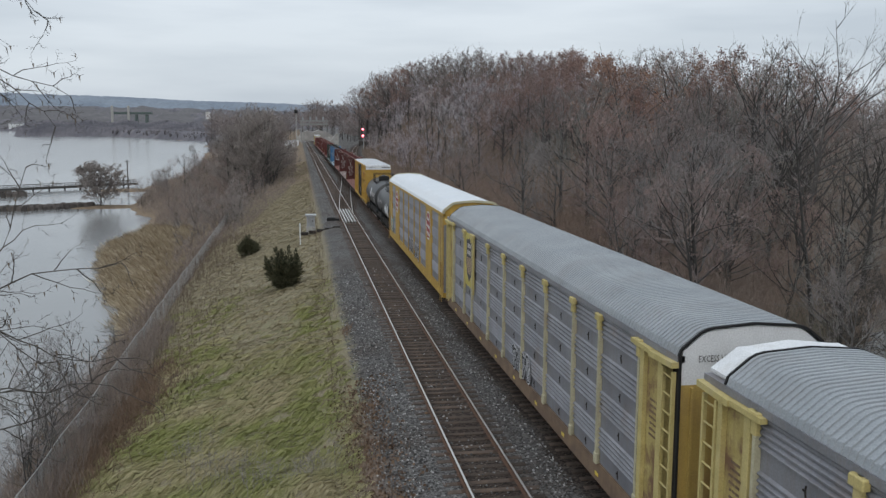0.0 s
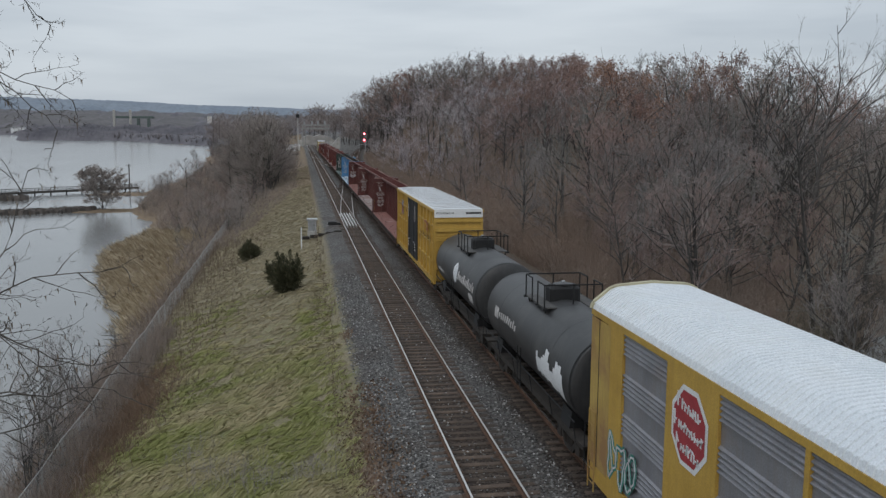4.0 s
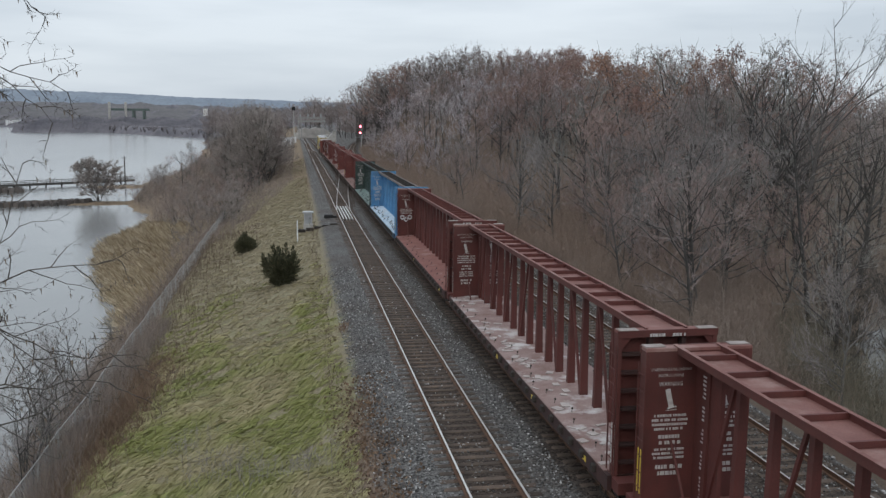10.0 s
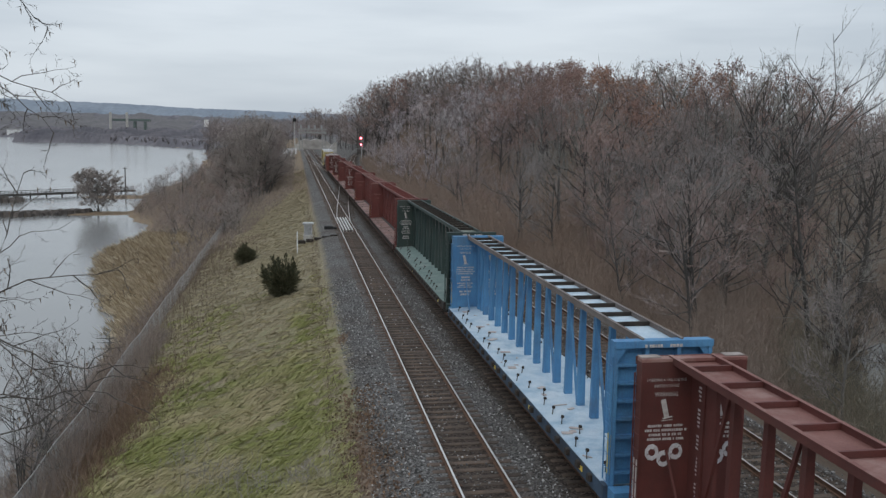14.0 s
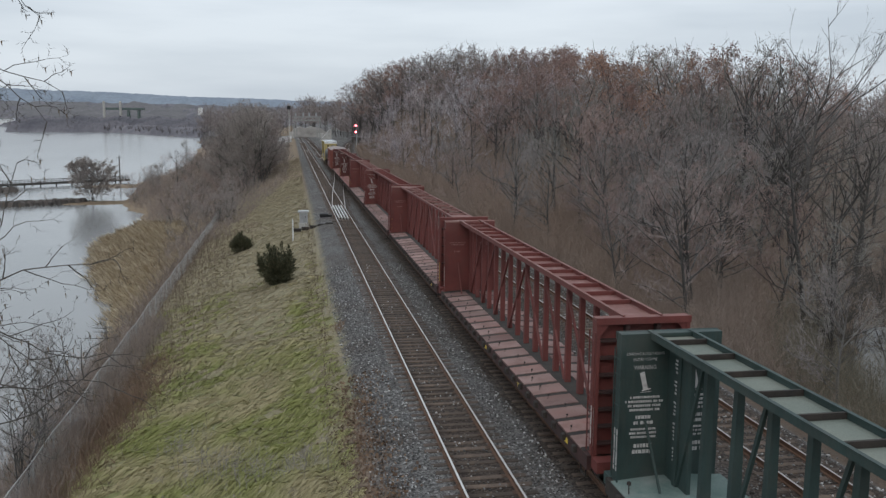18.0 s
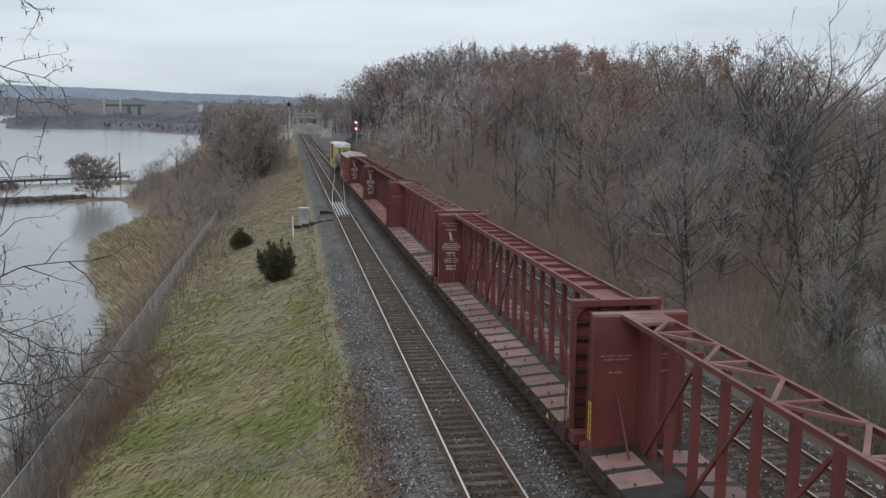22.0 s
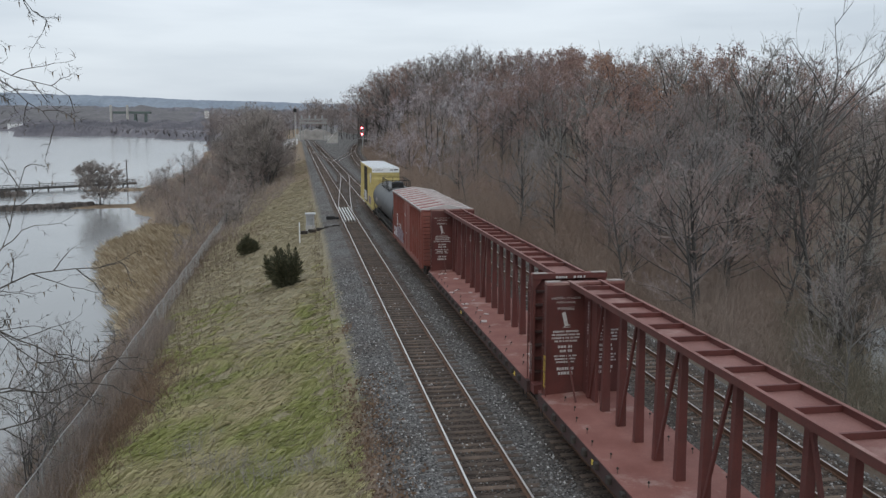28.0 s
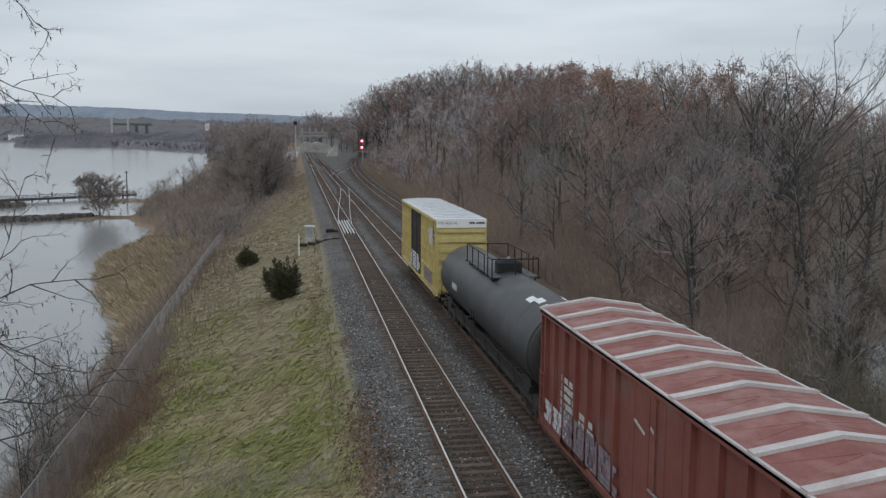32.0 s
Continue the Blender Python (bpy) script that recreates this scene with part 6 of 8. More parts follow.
        tagged(part("deck_debris", mb, M["scrap"], car, "scraps of pale wrapping left on the deck"), kind="stuff")
    part("centre_sill", MB().box(-0.4, 0.4, 0, L, 0.6, zd - 0.16), M["under"], car)
    bogies(car, (2.0, L - 2.0))
    couplers(car, -0.4, L + 0.4)
    CARS.append((car, u))
    return car


def build_train():
    grey_posts = [1.9, 4.5, 6.6, 9.35, 12.1, 14.85, 17.55, 20.8, 22.6, 25.3]
    tri_posts = [2.0, 4.1, 7.1, 9.0, 11.8, 14.6, 17.4, 20.2, 22.5, 24.9]
    wide = {4.1: 0.9, 22.5: 1.9}
    autorack(-12.6, "galv_roof", grey_posts, {}, "cream", True, "grey-roofed autorack car with faded yellow posts and ribbed galvanised sides", (), (), 1, 0.8)
    autorack(15.76, "galv_roof", grey_posts, {}, "cream", True, "grey-roofed autorack car with yellow posts, sign board and scrawled side", (21.3,), ("shield",), 2, 0.7)
    autorack(44.43, "white_roof", [1.4, 5.1, 9.0, 11.7, 14.6, 17.5, 21.4, 25.5], {5.1: 2.25, 21.4: 2.25, 25.5: 1.0}, "yellow", False,
             "white-roofed autorack car with yellow frame and red octagonal sign boards", (5.1, 21.4), ("octagon", "octagon"), 3)
    tank_car(73.0, 12.7, 1.47, "black tank car with blotched white patches on its side", "blotch", 4)
    tank_car(86.6, 12.6, 1.47, "black tank car with round white emblem and pale lettering", "emblem", 5)
    box_car(99.70, 19.12, 1.43, 1.05, 5.25, "yellow", "white_roof", True, (7.42, 12.17, "black"),
            [0.3, 1.55, 2.9, 4.25, 5.6, 6.95, 12.75, 14.1, 15.45, 16.8, 18.1, 18.8], "yellow high box car with black double doors and white roof", "grid", 6)
    u0, pitch = 119.92, 24.2
    spec = [("brown", "deck_red", "top_dusty", False, False, "oxide-brown centre-beam flat car with a smooth red deck", 0, False),
            ("brown", "deck_dusty", "top_dusty", False, False, "oxide-brown centre-beam flat car with a dusty, littered deck", 60, False),
            ("brown", "deck_red", "top_dusty", False, False, "oxide-brown centre-beam flat car with a worn red deck and sprayed flowers", 0, True),
            ("blue", "deck_blue", "deck_blue", False, False, "bright blue centre-beam flat car with a pale deck", 20, False),
            ("green", "deck_green", "top_green", False, False, "dark green centre-beam flat car with a pale green deck", 0, False),
            ("red", "deck_board", "top_dusty", False, True, "red centre-beam flat car with a boarded deck", 0, False),
            ("red", "deck_board", "top_dusty", True, True, "red centre-beam flat car with a lattice top chord and boarded deck", 0, False),
            ("red", "deck_board", "top_dusty", False, True, "red centre-beam flat car with a boarded deck and plated top chord", 0, False),
            ("red", "deck_board", "top_dusty", True, True, "red centre-beam flat car with an open lattice top and boards", 0, False),
            ("brown", "deck_red", "top_dusty", False, False, "oxide-brown centre-beam flat car with a clean red deck", 0, False),
            ("brown", "deck_red", "top_dusty", False, False, "oxide-brown centre-beam flat car with pale debris on its deck", 14, False)]
    for i, (paint, deck, top, lat, brd, label, deb, fl) in enumerate(spec):
        centerbeam_car(u0 + pitch * i, paint, deck, top, lat, brd, label, 20 + i, deb, paint != "red", fl)
    box_car(386.64, 15.9, 1.58, 1.05, 4.55, "box_red", "roof_red", False, (5.46, 8.55, "box_red"),
            [0.35, 1.4, 2.4, 3.4, 4.4, 9.6, 10.6, 11.6, 12.6, 13.6, 14.6, 15.5], "red box car with a weathered peaked roof and bare metal ribs", "peak", 40)
    tank_car(403.7, 19.3, 1.5, "long black tank car with white plates on its shell", "plates", 41)
    box_car(424.45, 15.9, 1.43, 1.05, 5.25, "yellow_old", "white_roof", True, (6.5, 10.6, "under"),
            [0.5, 1.6, 2.7, 3.8, 4.9, 6.0, 11.0, 12.1, 13.2, 14.3, 15.4], "yellow high box car with sprayed side at the train's tail", "grid", 42)


build_train()


def train_run(t):
    """Metres that the train has come since the start."""
    k = t / 32
    return k * (410.886 + k * (-51.097 + k * (43.547 - 26.309 * k)))


def motions():
    for car, u in CARS:
        walk(car, [(t, pose(TRAIN_X, u - train_run(t), 0)) for t in range(0, 33)])
    # wheels roll without slipping
    times = [k / 15 for k in range(0, 481)]
    turns = [math.degrees(train_run(t) / 0.455) for t in times]
    for w, dy in AXLES:
        walk(w, [(t, pose(0, dy, 0.46, a % 360)) for t, a in zip(times, turns)])

# ---- vegetation ----
RNG = np.random.default_rng(11)


def slivers(base, tip, width, rng):
    """Thin three-cornered stalks from base to tip (n, 3), width wide at the foot, each turned at random."""
    d = tip - base
    r = rng.normal(size=d.shape)
    side = np.cross(d, r)
    side /= np.linalg.norm(side, axis=1, keepdims=True) + 1e-9
    w = np.broadcast_to(np.asarray(width, float).reshape(-1, 1), (len(d), 1)) / 2
    v = np.stack([base - side * w, base + side * w, tip], 1).reshape(-1, 3)
    return v, np.arange(len(v)).reshape(-1, 3)


def diamonds(c, size, rng, stretch=1.6):
    """Small four-cornered leaves at the points c, turned at random."""
    a = rng.normal(size=c.shape)
    a /= np.linalg.norm(a, axis=1, keepdims=True)
    b = np.cross(a, rng.normal(size=c.shape))
    b /= np.linalg.norm(b, axis=1, keepdims=True)
    s = np.asarray(size).reshape(-1, 1)
    v = np.stack([c - a * s * stretch, c - b * s, c + a * s * stretch, c + b * s], 1).reshape(-1, 3)
    return v, np.arange(len(v)).reshape(-1, 4)


def grow(seed, h, limbs, spread, start, fine, stems=1, droop=0.0, thick=1.0, top=0.76, twig=0.026, dome=0.0):
    """A bare tree: a mesh builder with trunk and boughs, and the feet and tips of its twigs."""
    rnd = random.Random(seed)
    mb, feet, tips, wid = MB(), [], [], []

    def rv(s):
        return Vector((rnd.uniform(-s, s), rnd.uniform(-s, s), rnd.uniform(-s, s)))

    def limb(p, d, length, r0, level):
        n = 4 if level == 1 else 2
        pts, q, dd = [p.copy()], p.copy(), d.copy()
        for i in range(n):
            dd = (dd + rv(0.30) + Vector((0, 0, 0.07 - droop))).normalized()
            q = q + dd * length / n
            pts.append(q.copy())
        if level == 1:
            mb.tube(pts, [r0 * (1 - 0.8 * i / n) for i in range(n + 1)], 4, cap=False)
        else:
            for i in range(n):
                feet.append(pts[i]), tips.append(pts[i + 1] + (pts[i + 1] - pts[i]) * 0.5), wid.append(r0 * (2.0 - 0.9 * i))
        kids = fine[0] if level == 1 else fine[1]
        for k in range(kids):
            f = rnd.uniform(0.25, 1.0)
            i = min(int(f * n), n - 1)
            s = pts[i].lerp(pts[i + 1], f * n - i)
            side = (dd + rv(0.85)).normalized()
            side = (side + Vector((0, 0, 0.2 - droop))).normalized()
            ln = length * rnd.uniform(0.32, 0.6)
            if level == 1:
                limb(s, side, ln, r0 * 0.42, 2)
            else:
                feet.append(s)
                e = s + side * ln * 0.9
                tips.append(e), wid.append(twig)
                for _ in range(fine[2]):
                    g = rnd.uniform(0.2, 0.95)
                    b = s.lerp(e, g)
                    feet.append(b)
                    tips.append(b + ((side + rv(0.9)).normalized() + Vector((0, 0, 0.02 - droop))) * rnd.uniform(0.25, 0.6) * max(0.5, ln * 0.55)), wid.append(twig * 0.8)

    for st in range(stems):
        lean = rv(0.06) if stems == 1 else Vector((rnd.uniform(-0.5, 0.5), rnd.uniform(-0.5, 0.5), 0))
        q, pts = Vector((0, 0, -0.4)) + (rv(0.3) * (stems > 1)), []
        n = 7
        dd = (Vector((0, 0, 1)) + lean).normalized()
        r0 = h * 0.0135 * thick / (stems ** 0.4)
        for i in range(n + 1):
            pts.append(q.copy())
            dd = (dd + rv(0.07)).normalized()
            q = q + dd * (h * top + 0.4) / n
        mb.tube(pts, [r0 * (1.25 if i == 0 else 1 - 0.86 * i / n) for i in range(n + 1)], 7, cap=False)
        cnt = limbs // stems
        for k in range(cnt):
            f = start + (1 - start) * (k + rnd.random()) / cnt
            i = min(int(f * n), n - 1)
            s = pts[i].lerp(pts[i + 1], f * n - i)
            a = rnd.uniform(0, 2 * math.pi)
            up = rnd.uniform(0.15, 0.75) + 1.0 * f * f - droop
            d = Vector((math.cos(a), math.sin(a), up)).normalized()
            limb(s, d, h * spread * (0.62 + 0.6 * math.sin(math.pi * min(1.0, 0.15 + 0.7 * (f - start) / (1 - start)))) * 0.78 * rnd.uniform(0.75, 1.2), r0 * (0.42 - 0.25 * f) + 0.010, 1)
    F, T = np.array([tuple(v) for v in feet]), np.array([tuple(v) for v in tips])
    if dome:
        # the crown keeps to a rounded outline, as outer twigs end at one height of light
        c, r = np.array([0, 0, h * 0.52]), np.array([dome * h, dome * h, h * 0.48])
        for P in (F, T):
            u = (P - c) / r
            d = np.linalg.norm(u, axis=1)
            lump = 1 + 0.10 * np.sin(3 * np.arctan2(u[:, 1], u[:, 0]) + seed) + 0.07 * np.sin(7 * u[:, 2] + 5 * np.arctan2(u[:, 1], u[:, 0]))
            k = np.where(d > 0.8 * lump, (0.8 * lump + 0.3 * np.tanh((d - 0.8 * lump) / 0.45)) / np.maximum(d, 1e-6), 1.0)
            P[:] = c + u * k[:, None] * r
    return mb, F, T, np.array(wid)


def tree_kind(name, label, seed, h, limbs, spread, start, fine, bark, twig, leaves=0, leaf_mat="leaf_rust", width=0.026, **kw):
    t = thing(name, label, "tree")
    mb, feet, tips, wid = grow(seed, h, limbs, spread, start, fine, twig=width, **kw)
    me = mb.mesh("trunk", M[bark], True)
    part("trunk", me, None, t)
    rng = np.random.default_rng(seed)
    v, f = slivers(feet, tips, wid * rng.uniform(0.7, 1.3, len(feet)), rng)
    part("crown", raw_mesh("crown", v, f, M[twig]), None, t, "bare twigs")
    if leaves:
        k = rng.integers(0, len(tips), leaves)
        c = feet[k] + (tips[k] - feet[k]) * rng.random((leaves, 1)) + rng.normal(size=(leaves, 3)) * 0.22
        v, f = diamonds(c, rng.uniform(0.045, 0.085, leaves), rng, 1.4)
        part("leaves", raw_mesh("leaves", v, f, M[leaf_mat]), None, t, "withered rust-brown leaves")
    return t


def plant(kind, x, y, rng, scale=1.0, sink=0.1):
    m = Matrix.LocRotScale((x, y, float(ground_z(x, y)) - sink), Euler((rng.normal() * 0.03, rng.normal() * 0.03, rng.uniform(0, 6.28))), None)
    ob = copy_thing(kind, m)
    ob.scale = (scale,) * 3
    return ob


def remove_thing(t):
    for o in (*t.children_recursive, t):
        bpy.data.objects.remove(o)


def build_woods():
    rng = np.random.default_rng(5)
    G = (7, 6, 5)
    TH = (1.25, 1.0, 1.3, 1.0, 1.1, 0.9)
    kinds = [tree_kind("bare_tree", "tall bare grey tree on the wooded hillside", 100 + i, h, limbs, sp, st, G, bark, tw, width=0.038, dome=0.40, thick=TH[i])
             for i, (h, limbs, sp, st, bark, tw) in enumerate(((15, 16, 0.44, 0.28, "bark", "twig_grey"), (13, 15, 0.48, 0.25, "bark", "twig_brown"),
                                                              (16, 15, 0.40, 0.32, "bark", "twig_grey"), (14, 16, 0.46, 0.25, "bark_pale", "twig_grey"),
                                                              (11, 14, 0.50, 0.18, "bark", "twig_brown"), (12.5, 15, 0.46, 0.22, "bark_pale", "twig_brown")))]
    oaks = [tree_kind("oak_tree", "oak tree holding withered rust-brown leaves", 130 + i, h, 15, 0.48, 0.26, (6, 5, 5), "bark", "twig_brown", n, width=0.038, dome=0.42)
            for i, (h, n) in enumerate(((14.5, 4200), (13, 3400), (15, 2200)))]
    far_sizes = ((15, 0.44), (13, 0.48), (16, 0.42), (14, 0.46), (11, 0.50), (12.5, 0.46))
    distant = [tree_kind("bare_tree", "bare tree far along the wooded hillside, twigs coloured paler for haze", 100 + i, h, 12, sp, 0.26, (5, 4, 4), "bark", "twig_haze", width=0.07, dome=0.41) for i, (h, sp) in enumerate(far_sizes)]
    crest = [tree_kind("bare_tree", "leafless tree on the crest of the hill, coloured dark as against the sky", 120 + i, h, 14, sp, 0.34, (6, 4, 4), "bark", "twig_silhouette", width=0.06, dome=0.43, thick=1.4) for i, (h, sp) in enumerate(far_sizes)]
    slim = [tree_kind("slender_tree", "slender pale bare tree at the edge of the woods", 150 + i, h, 17, 0.24, 0.2, (4, 3, 3), "bark", "twig_dark", width=0.028, top=0.92, thick=0.8)
            for i, h in enumerate((17, 14))]
    fan = [tree_kind("spreading_tree", "leafless tree with upswept dark limbs at the pond", 160 + i, 18, 15, 0.40, 0.34, (4, 4, 3), "bark", "twig_dark", width=0.026, top=0.62) for i in range(2)]
    placed = []

    def free(x, y, gap):
        for a, b in placed:
            if (a - x) ** 2 + (b - y) ** 2 < gap * gap:
                return False
        placed.append((x, y))
        return True
    count = 0
    tries = 0
    while count < 195 and tries < 9000:
        tries += 1
        y = 20 + 410 * rng.random() ** 1.3
        e = 4.5 + 44 * rng.random() ** 1.6 * (0.6 + 0.4 * min(1, y / 150))
        x = float(branch_x(y)) + 1.8 + e
        if x > 20 + 0.62 * y + 14 or pond_reach(x, y) < 1.1:
            continue
        if not free(x, y, 2.8 + 0.012 * y):
            continue
        az = math.degrees(math.atan2(x + 5.13, y))
        oaky = 0.72 if 8.6 < az < 10.6 or 12.5 < az < 17.8 or 20 < az < 22.5 or (27.5 < az < 31 and y > 80) else 0.03
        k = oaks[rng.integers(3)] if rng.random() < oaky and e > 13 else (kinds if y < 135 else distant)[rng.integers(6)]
        s = rng.uniform(0.78, 1.12) * (0.66 if e < 9 else 1.0) * (0.72 if (x + 5.13) / y > 0.56 else 1.0)
        plant(k, x, y, rng, s)
        count += 1
    # the crest: line of the tallest trees along the ridge, with their tops' height
    cy = (90, 105, 125, 165, 220, 270, 330, 420)
    cx = (47, 47.4, 45.4, 45.5, 40.9, 36.3, 31.8, 25.5)
    ct = (15.2, 17.4, 18.0, 22.4, 26.2, 29.6, 29.4, 26)
    y, n = 84.0, 0
    while y < 440:
        for back in ((0, 1) if rng.random() < 0.5 else (0,)):
            yy = y + rng.normal() * 1.5
            dx = rng.normal() * 1.5 + 9 * back
            x = float(np.interp(yy, cy, cx)) + dx
            top = float(np.interp(yy, cy, ct)) * 1.0 + rng.normal() * 0.8 + 0.6 * back
            az = math.degrees(math.atan2(x + 5.13, yy))
            oak = rng.random() < (0.6 if 13 < az < 20 or 27 < az < 31 else 0.1)
            k, hk = (oaks, (14.5, 13, 15)) if oak else (kinds if yy < 130 else crest, (15, 13, 16, 14, 11, 12.5))
            i = int(rng.integers(len(k)))
            plant(k[i], x, yy, rng, (top - float(ground_z(x, yy))) / (0.94 * hk[i]))
            n += 1
        y += 3.6 + y * 0.012
    for x, y, i, s in ((25.6, 60, 0, 0.74), (36, 70, 0, 0.92), (33.5, 62, 1, 1.0), (22.8, 43, 1, 0.95), (31, 74, 1, 0.95), (21.0, 38, 1, 0.7), (36.5, 75, 0, 0.84), (40.5, 80, 0, 0.88)):
        plant(slim[i], x, y, rng, s * 1.02)
    for i, (x, y, s) in enumerate(((30.8, 58, 1.14), (27.0, 47, 0.72), (34.5, 66, 1.0))):
        plant(fan[i % 2], x, y, rng, s)
    for k in fan:
        remove_thing(k)
    flooded = [tree_kind("pond_shrub", "dark tangled leafless shrub standing in the pond's edge", 165 + i, h, 18, 0.42, 0.05, (5, 4, 4), "bark", "twig_dark", width=0.022, stems=4) for i, h in enumerate((5.5, 4.2, 6.5))]
    for i in range(20):
        u, v = rng.uniform(-21, 12), rng.uniform(-7, 3.5)
        x, y = 29.4 + 0.57 * u + 0.82 * v, 41 + 0.82 * u - 0.57 * v
        if x > BRANCH_X + 6:
            plant(flooded[i % 3], x, y, rng, rng.uniform(0.7, 1.15))
    for k in flooded:
        remove_thing(k)
    for i in range(26):
        y = rng.uniform(46, 84)
        x = -5.13 + rng.uniform(0.40, 0.56) * y
        if x > float(branch_x(y)) + 7:
            plant(kinds[rng.integers(len(kinds))], x, y, rng, rng.uniform(0.5, 0.8))
    for i in range(34):
        y = rng.uniform(445, 640)
        x = 22 + rng.random() * 45
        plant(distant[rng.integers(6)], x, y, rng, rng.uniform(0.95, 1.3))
    for k in (*distant, *crest):
        remove_thing(k)
    # far woods along the line and behind the ridge, joined
    F, T, W = [], [], []
    mbs = MB()
    for i in range(420):
        y = rng.uniform(120, 640)
        e = rng.uniform(14, 70)
        x = float(branch_x(min(y, 430))) + 1.8 + e
        if i < 60:
            y, x = rng.uniform(380, 660), rng.uniform(26, 70)
        g = float(ground_z(x, y))
        h = rng.uniform(10, 15)
        if i >= 330:
            y, x = rng.uniform(45, 150), rng.uniform(48, 120)
            g, h = float(ground_z(x, y)), rng.uniform(10.5, 13.5)
        elif i >= 230:
            y, x = rng.uniform(640, 900), rng.uniform(-75, 80)
            g, h = float(ground_z(x, y)), rng.uniform(23, 31)
        n = 46
        mbs.tube([(x, y, g - 0.5), (x + rng.normal() * 0.3, y, g + h * 0.5), (x + rng.normal() * 0.5, y, g + h * 0.9)], [0.2, 0.12, 0.03], 4, cap=False)
        f = g + h * rng.uniform(0.25, 0.85, n)
        a = rng.uniform(0, 6.28, n)
        ln = h * 0.33 * (1.15 - 0.7 * (f - g) / h) * rng.uniform(0.7, 1.2, n)
        base = np.stack([np.full(n, x), np.full(n, y), f], 1)
        tip = base + np.stack([np.cos(a) * ln, np.sin(a) * ln, ln * rng.uniform(0.35, 1.0, n)], 1)
        F.append(base), T.append(tip), W.append(np.full(n, 0.10 + 0.0002 * y))
        for _ in range(9):
            q = rng.uniform(0.25, 1.0, (n, 1))
            b2 = base + (tip - base) * q
            t2 = b2 + rng.normal(size=(n, 3)) * 0.7 + np.array([0, 0, 0.55])
            F.append(b2), T.append(t2), W.append(np.full(n, 0.05 + 0.0002 * y + (0.15 if y > 640 else 0)))
    v, f = slivers(np.concatenate(F), np.concatenate(T), np.concatenate(W), rng)
    tagged(new("far_woods", raw_mesh("far_woods", v, f, M["twig_brown"])), "bare grey-brown woods covering the far hillside", "woods", kind="stuff")
    tagged(part("far_trunks", mbs, M["bark"]), "thin grey trunks of the far woods", "woods", kind="stuff")
    # thicket at the foot of the hill
    n = 190000
    y = 14 + 330 * rng.random(n) ** 1.8
    e = 2.4 + np.abs(rng.normal(size=n)) * 8.5
    x = branch_x(y) + 1.8 + e
    clump = (wob(x, y, 0.55, 0.4) + wob(x, y, 1.3, 2.0) * 0.6)
    keep = (clump > rng.uniform(-1.3, 0.7, n)) & (pond_reach(x, y) > 0.9)
    x, y, e = x[keep], y[keep], e[keep]
    n = len(x)
    hh = np.clip(rng.gamma(6, 0.36, n) * np.clip(0.3 + e / 5, 0.4, 1.3), 0.3, 4.6) * np.where(((x - 24) / 16) ** 2 + ((y - 42) / 24) ** 2 < 1, 0.72, 1.0)
    b = np.stack([x, y, ground_z(x, y) - 0.05], 1)
    t = b + np.stack([rng.normal(size=n) * 0.35 * hh, rng.normal(size=n) * 0.35 * hh, hh], 1)
    w = 0.012 + 0.0002 * y
    q = rng.uniform(0.3, 0.9, (n, 1))
    b2 = b + (t - b) * q
    t2 = b2 + rng.normal(size=(n, 3)) * (0.28 * hh[:, None]) + np.array([0, 0, 0.25])
    wet = (pond_reach(x, y) < 2.2) & (y < 46)
    for k, name, mat, label in ((~wet, "thicket", "thicket", "brown leafless thicket along the foot of the hillside"), (wet, "pond_brush", "pond_brush", "dark olive-grey brush round the pond")):
        v, f = slivers(np.concatenate([b[k], b2[k]]), np.concatenate([t[k], t2[k]]), np.concatenate([w[k], w[k] * 0.7]), rng)
        tagged(new(name, raw_mesh(name, v, f, M[mat])), label, "undergrowth", kind="stuff")
    return kinds, oaks, slim


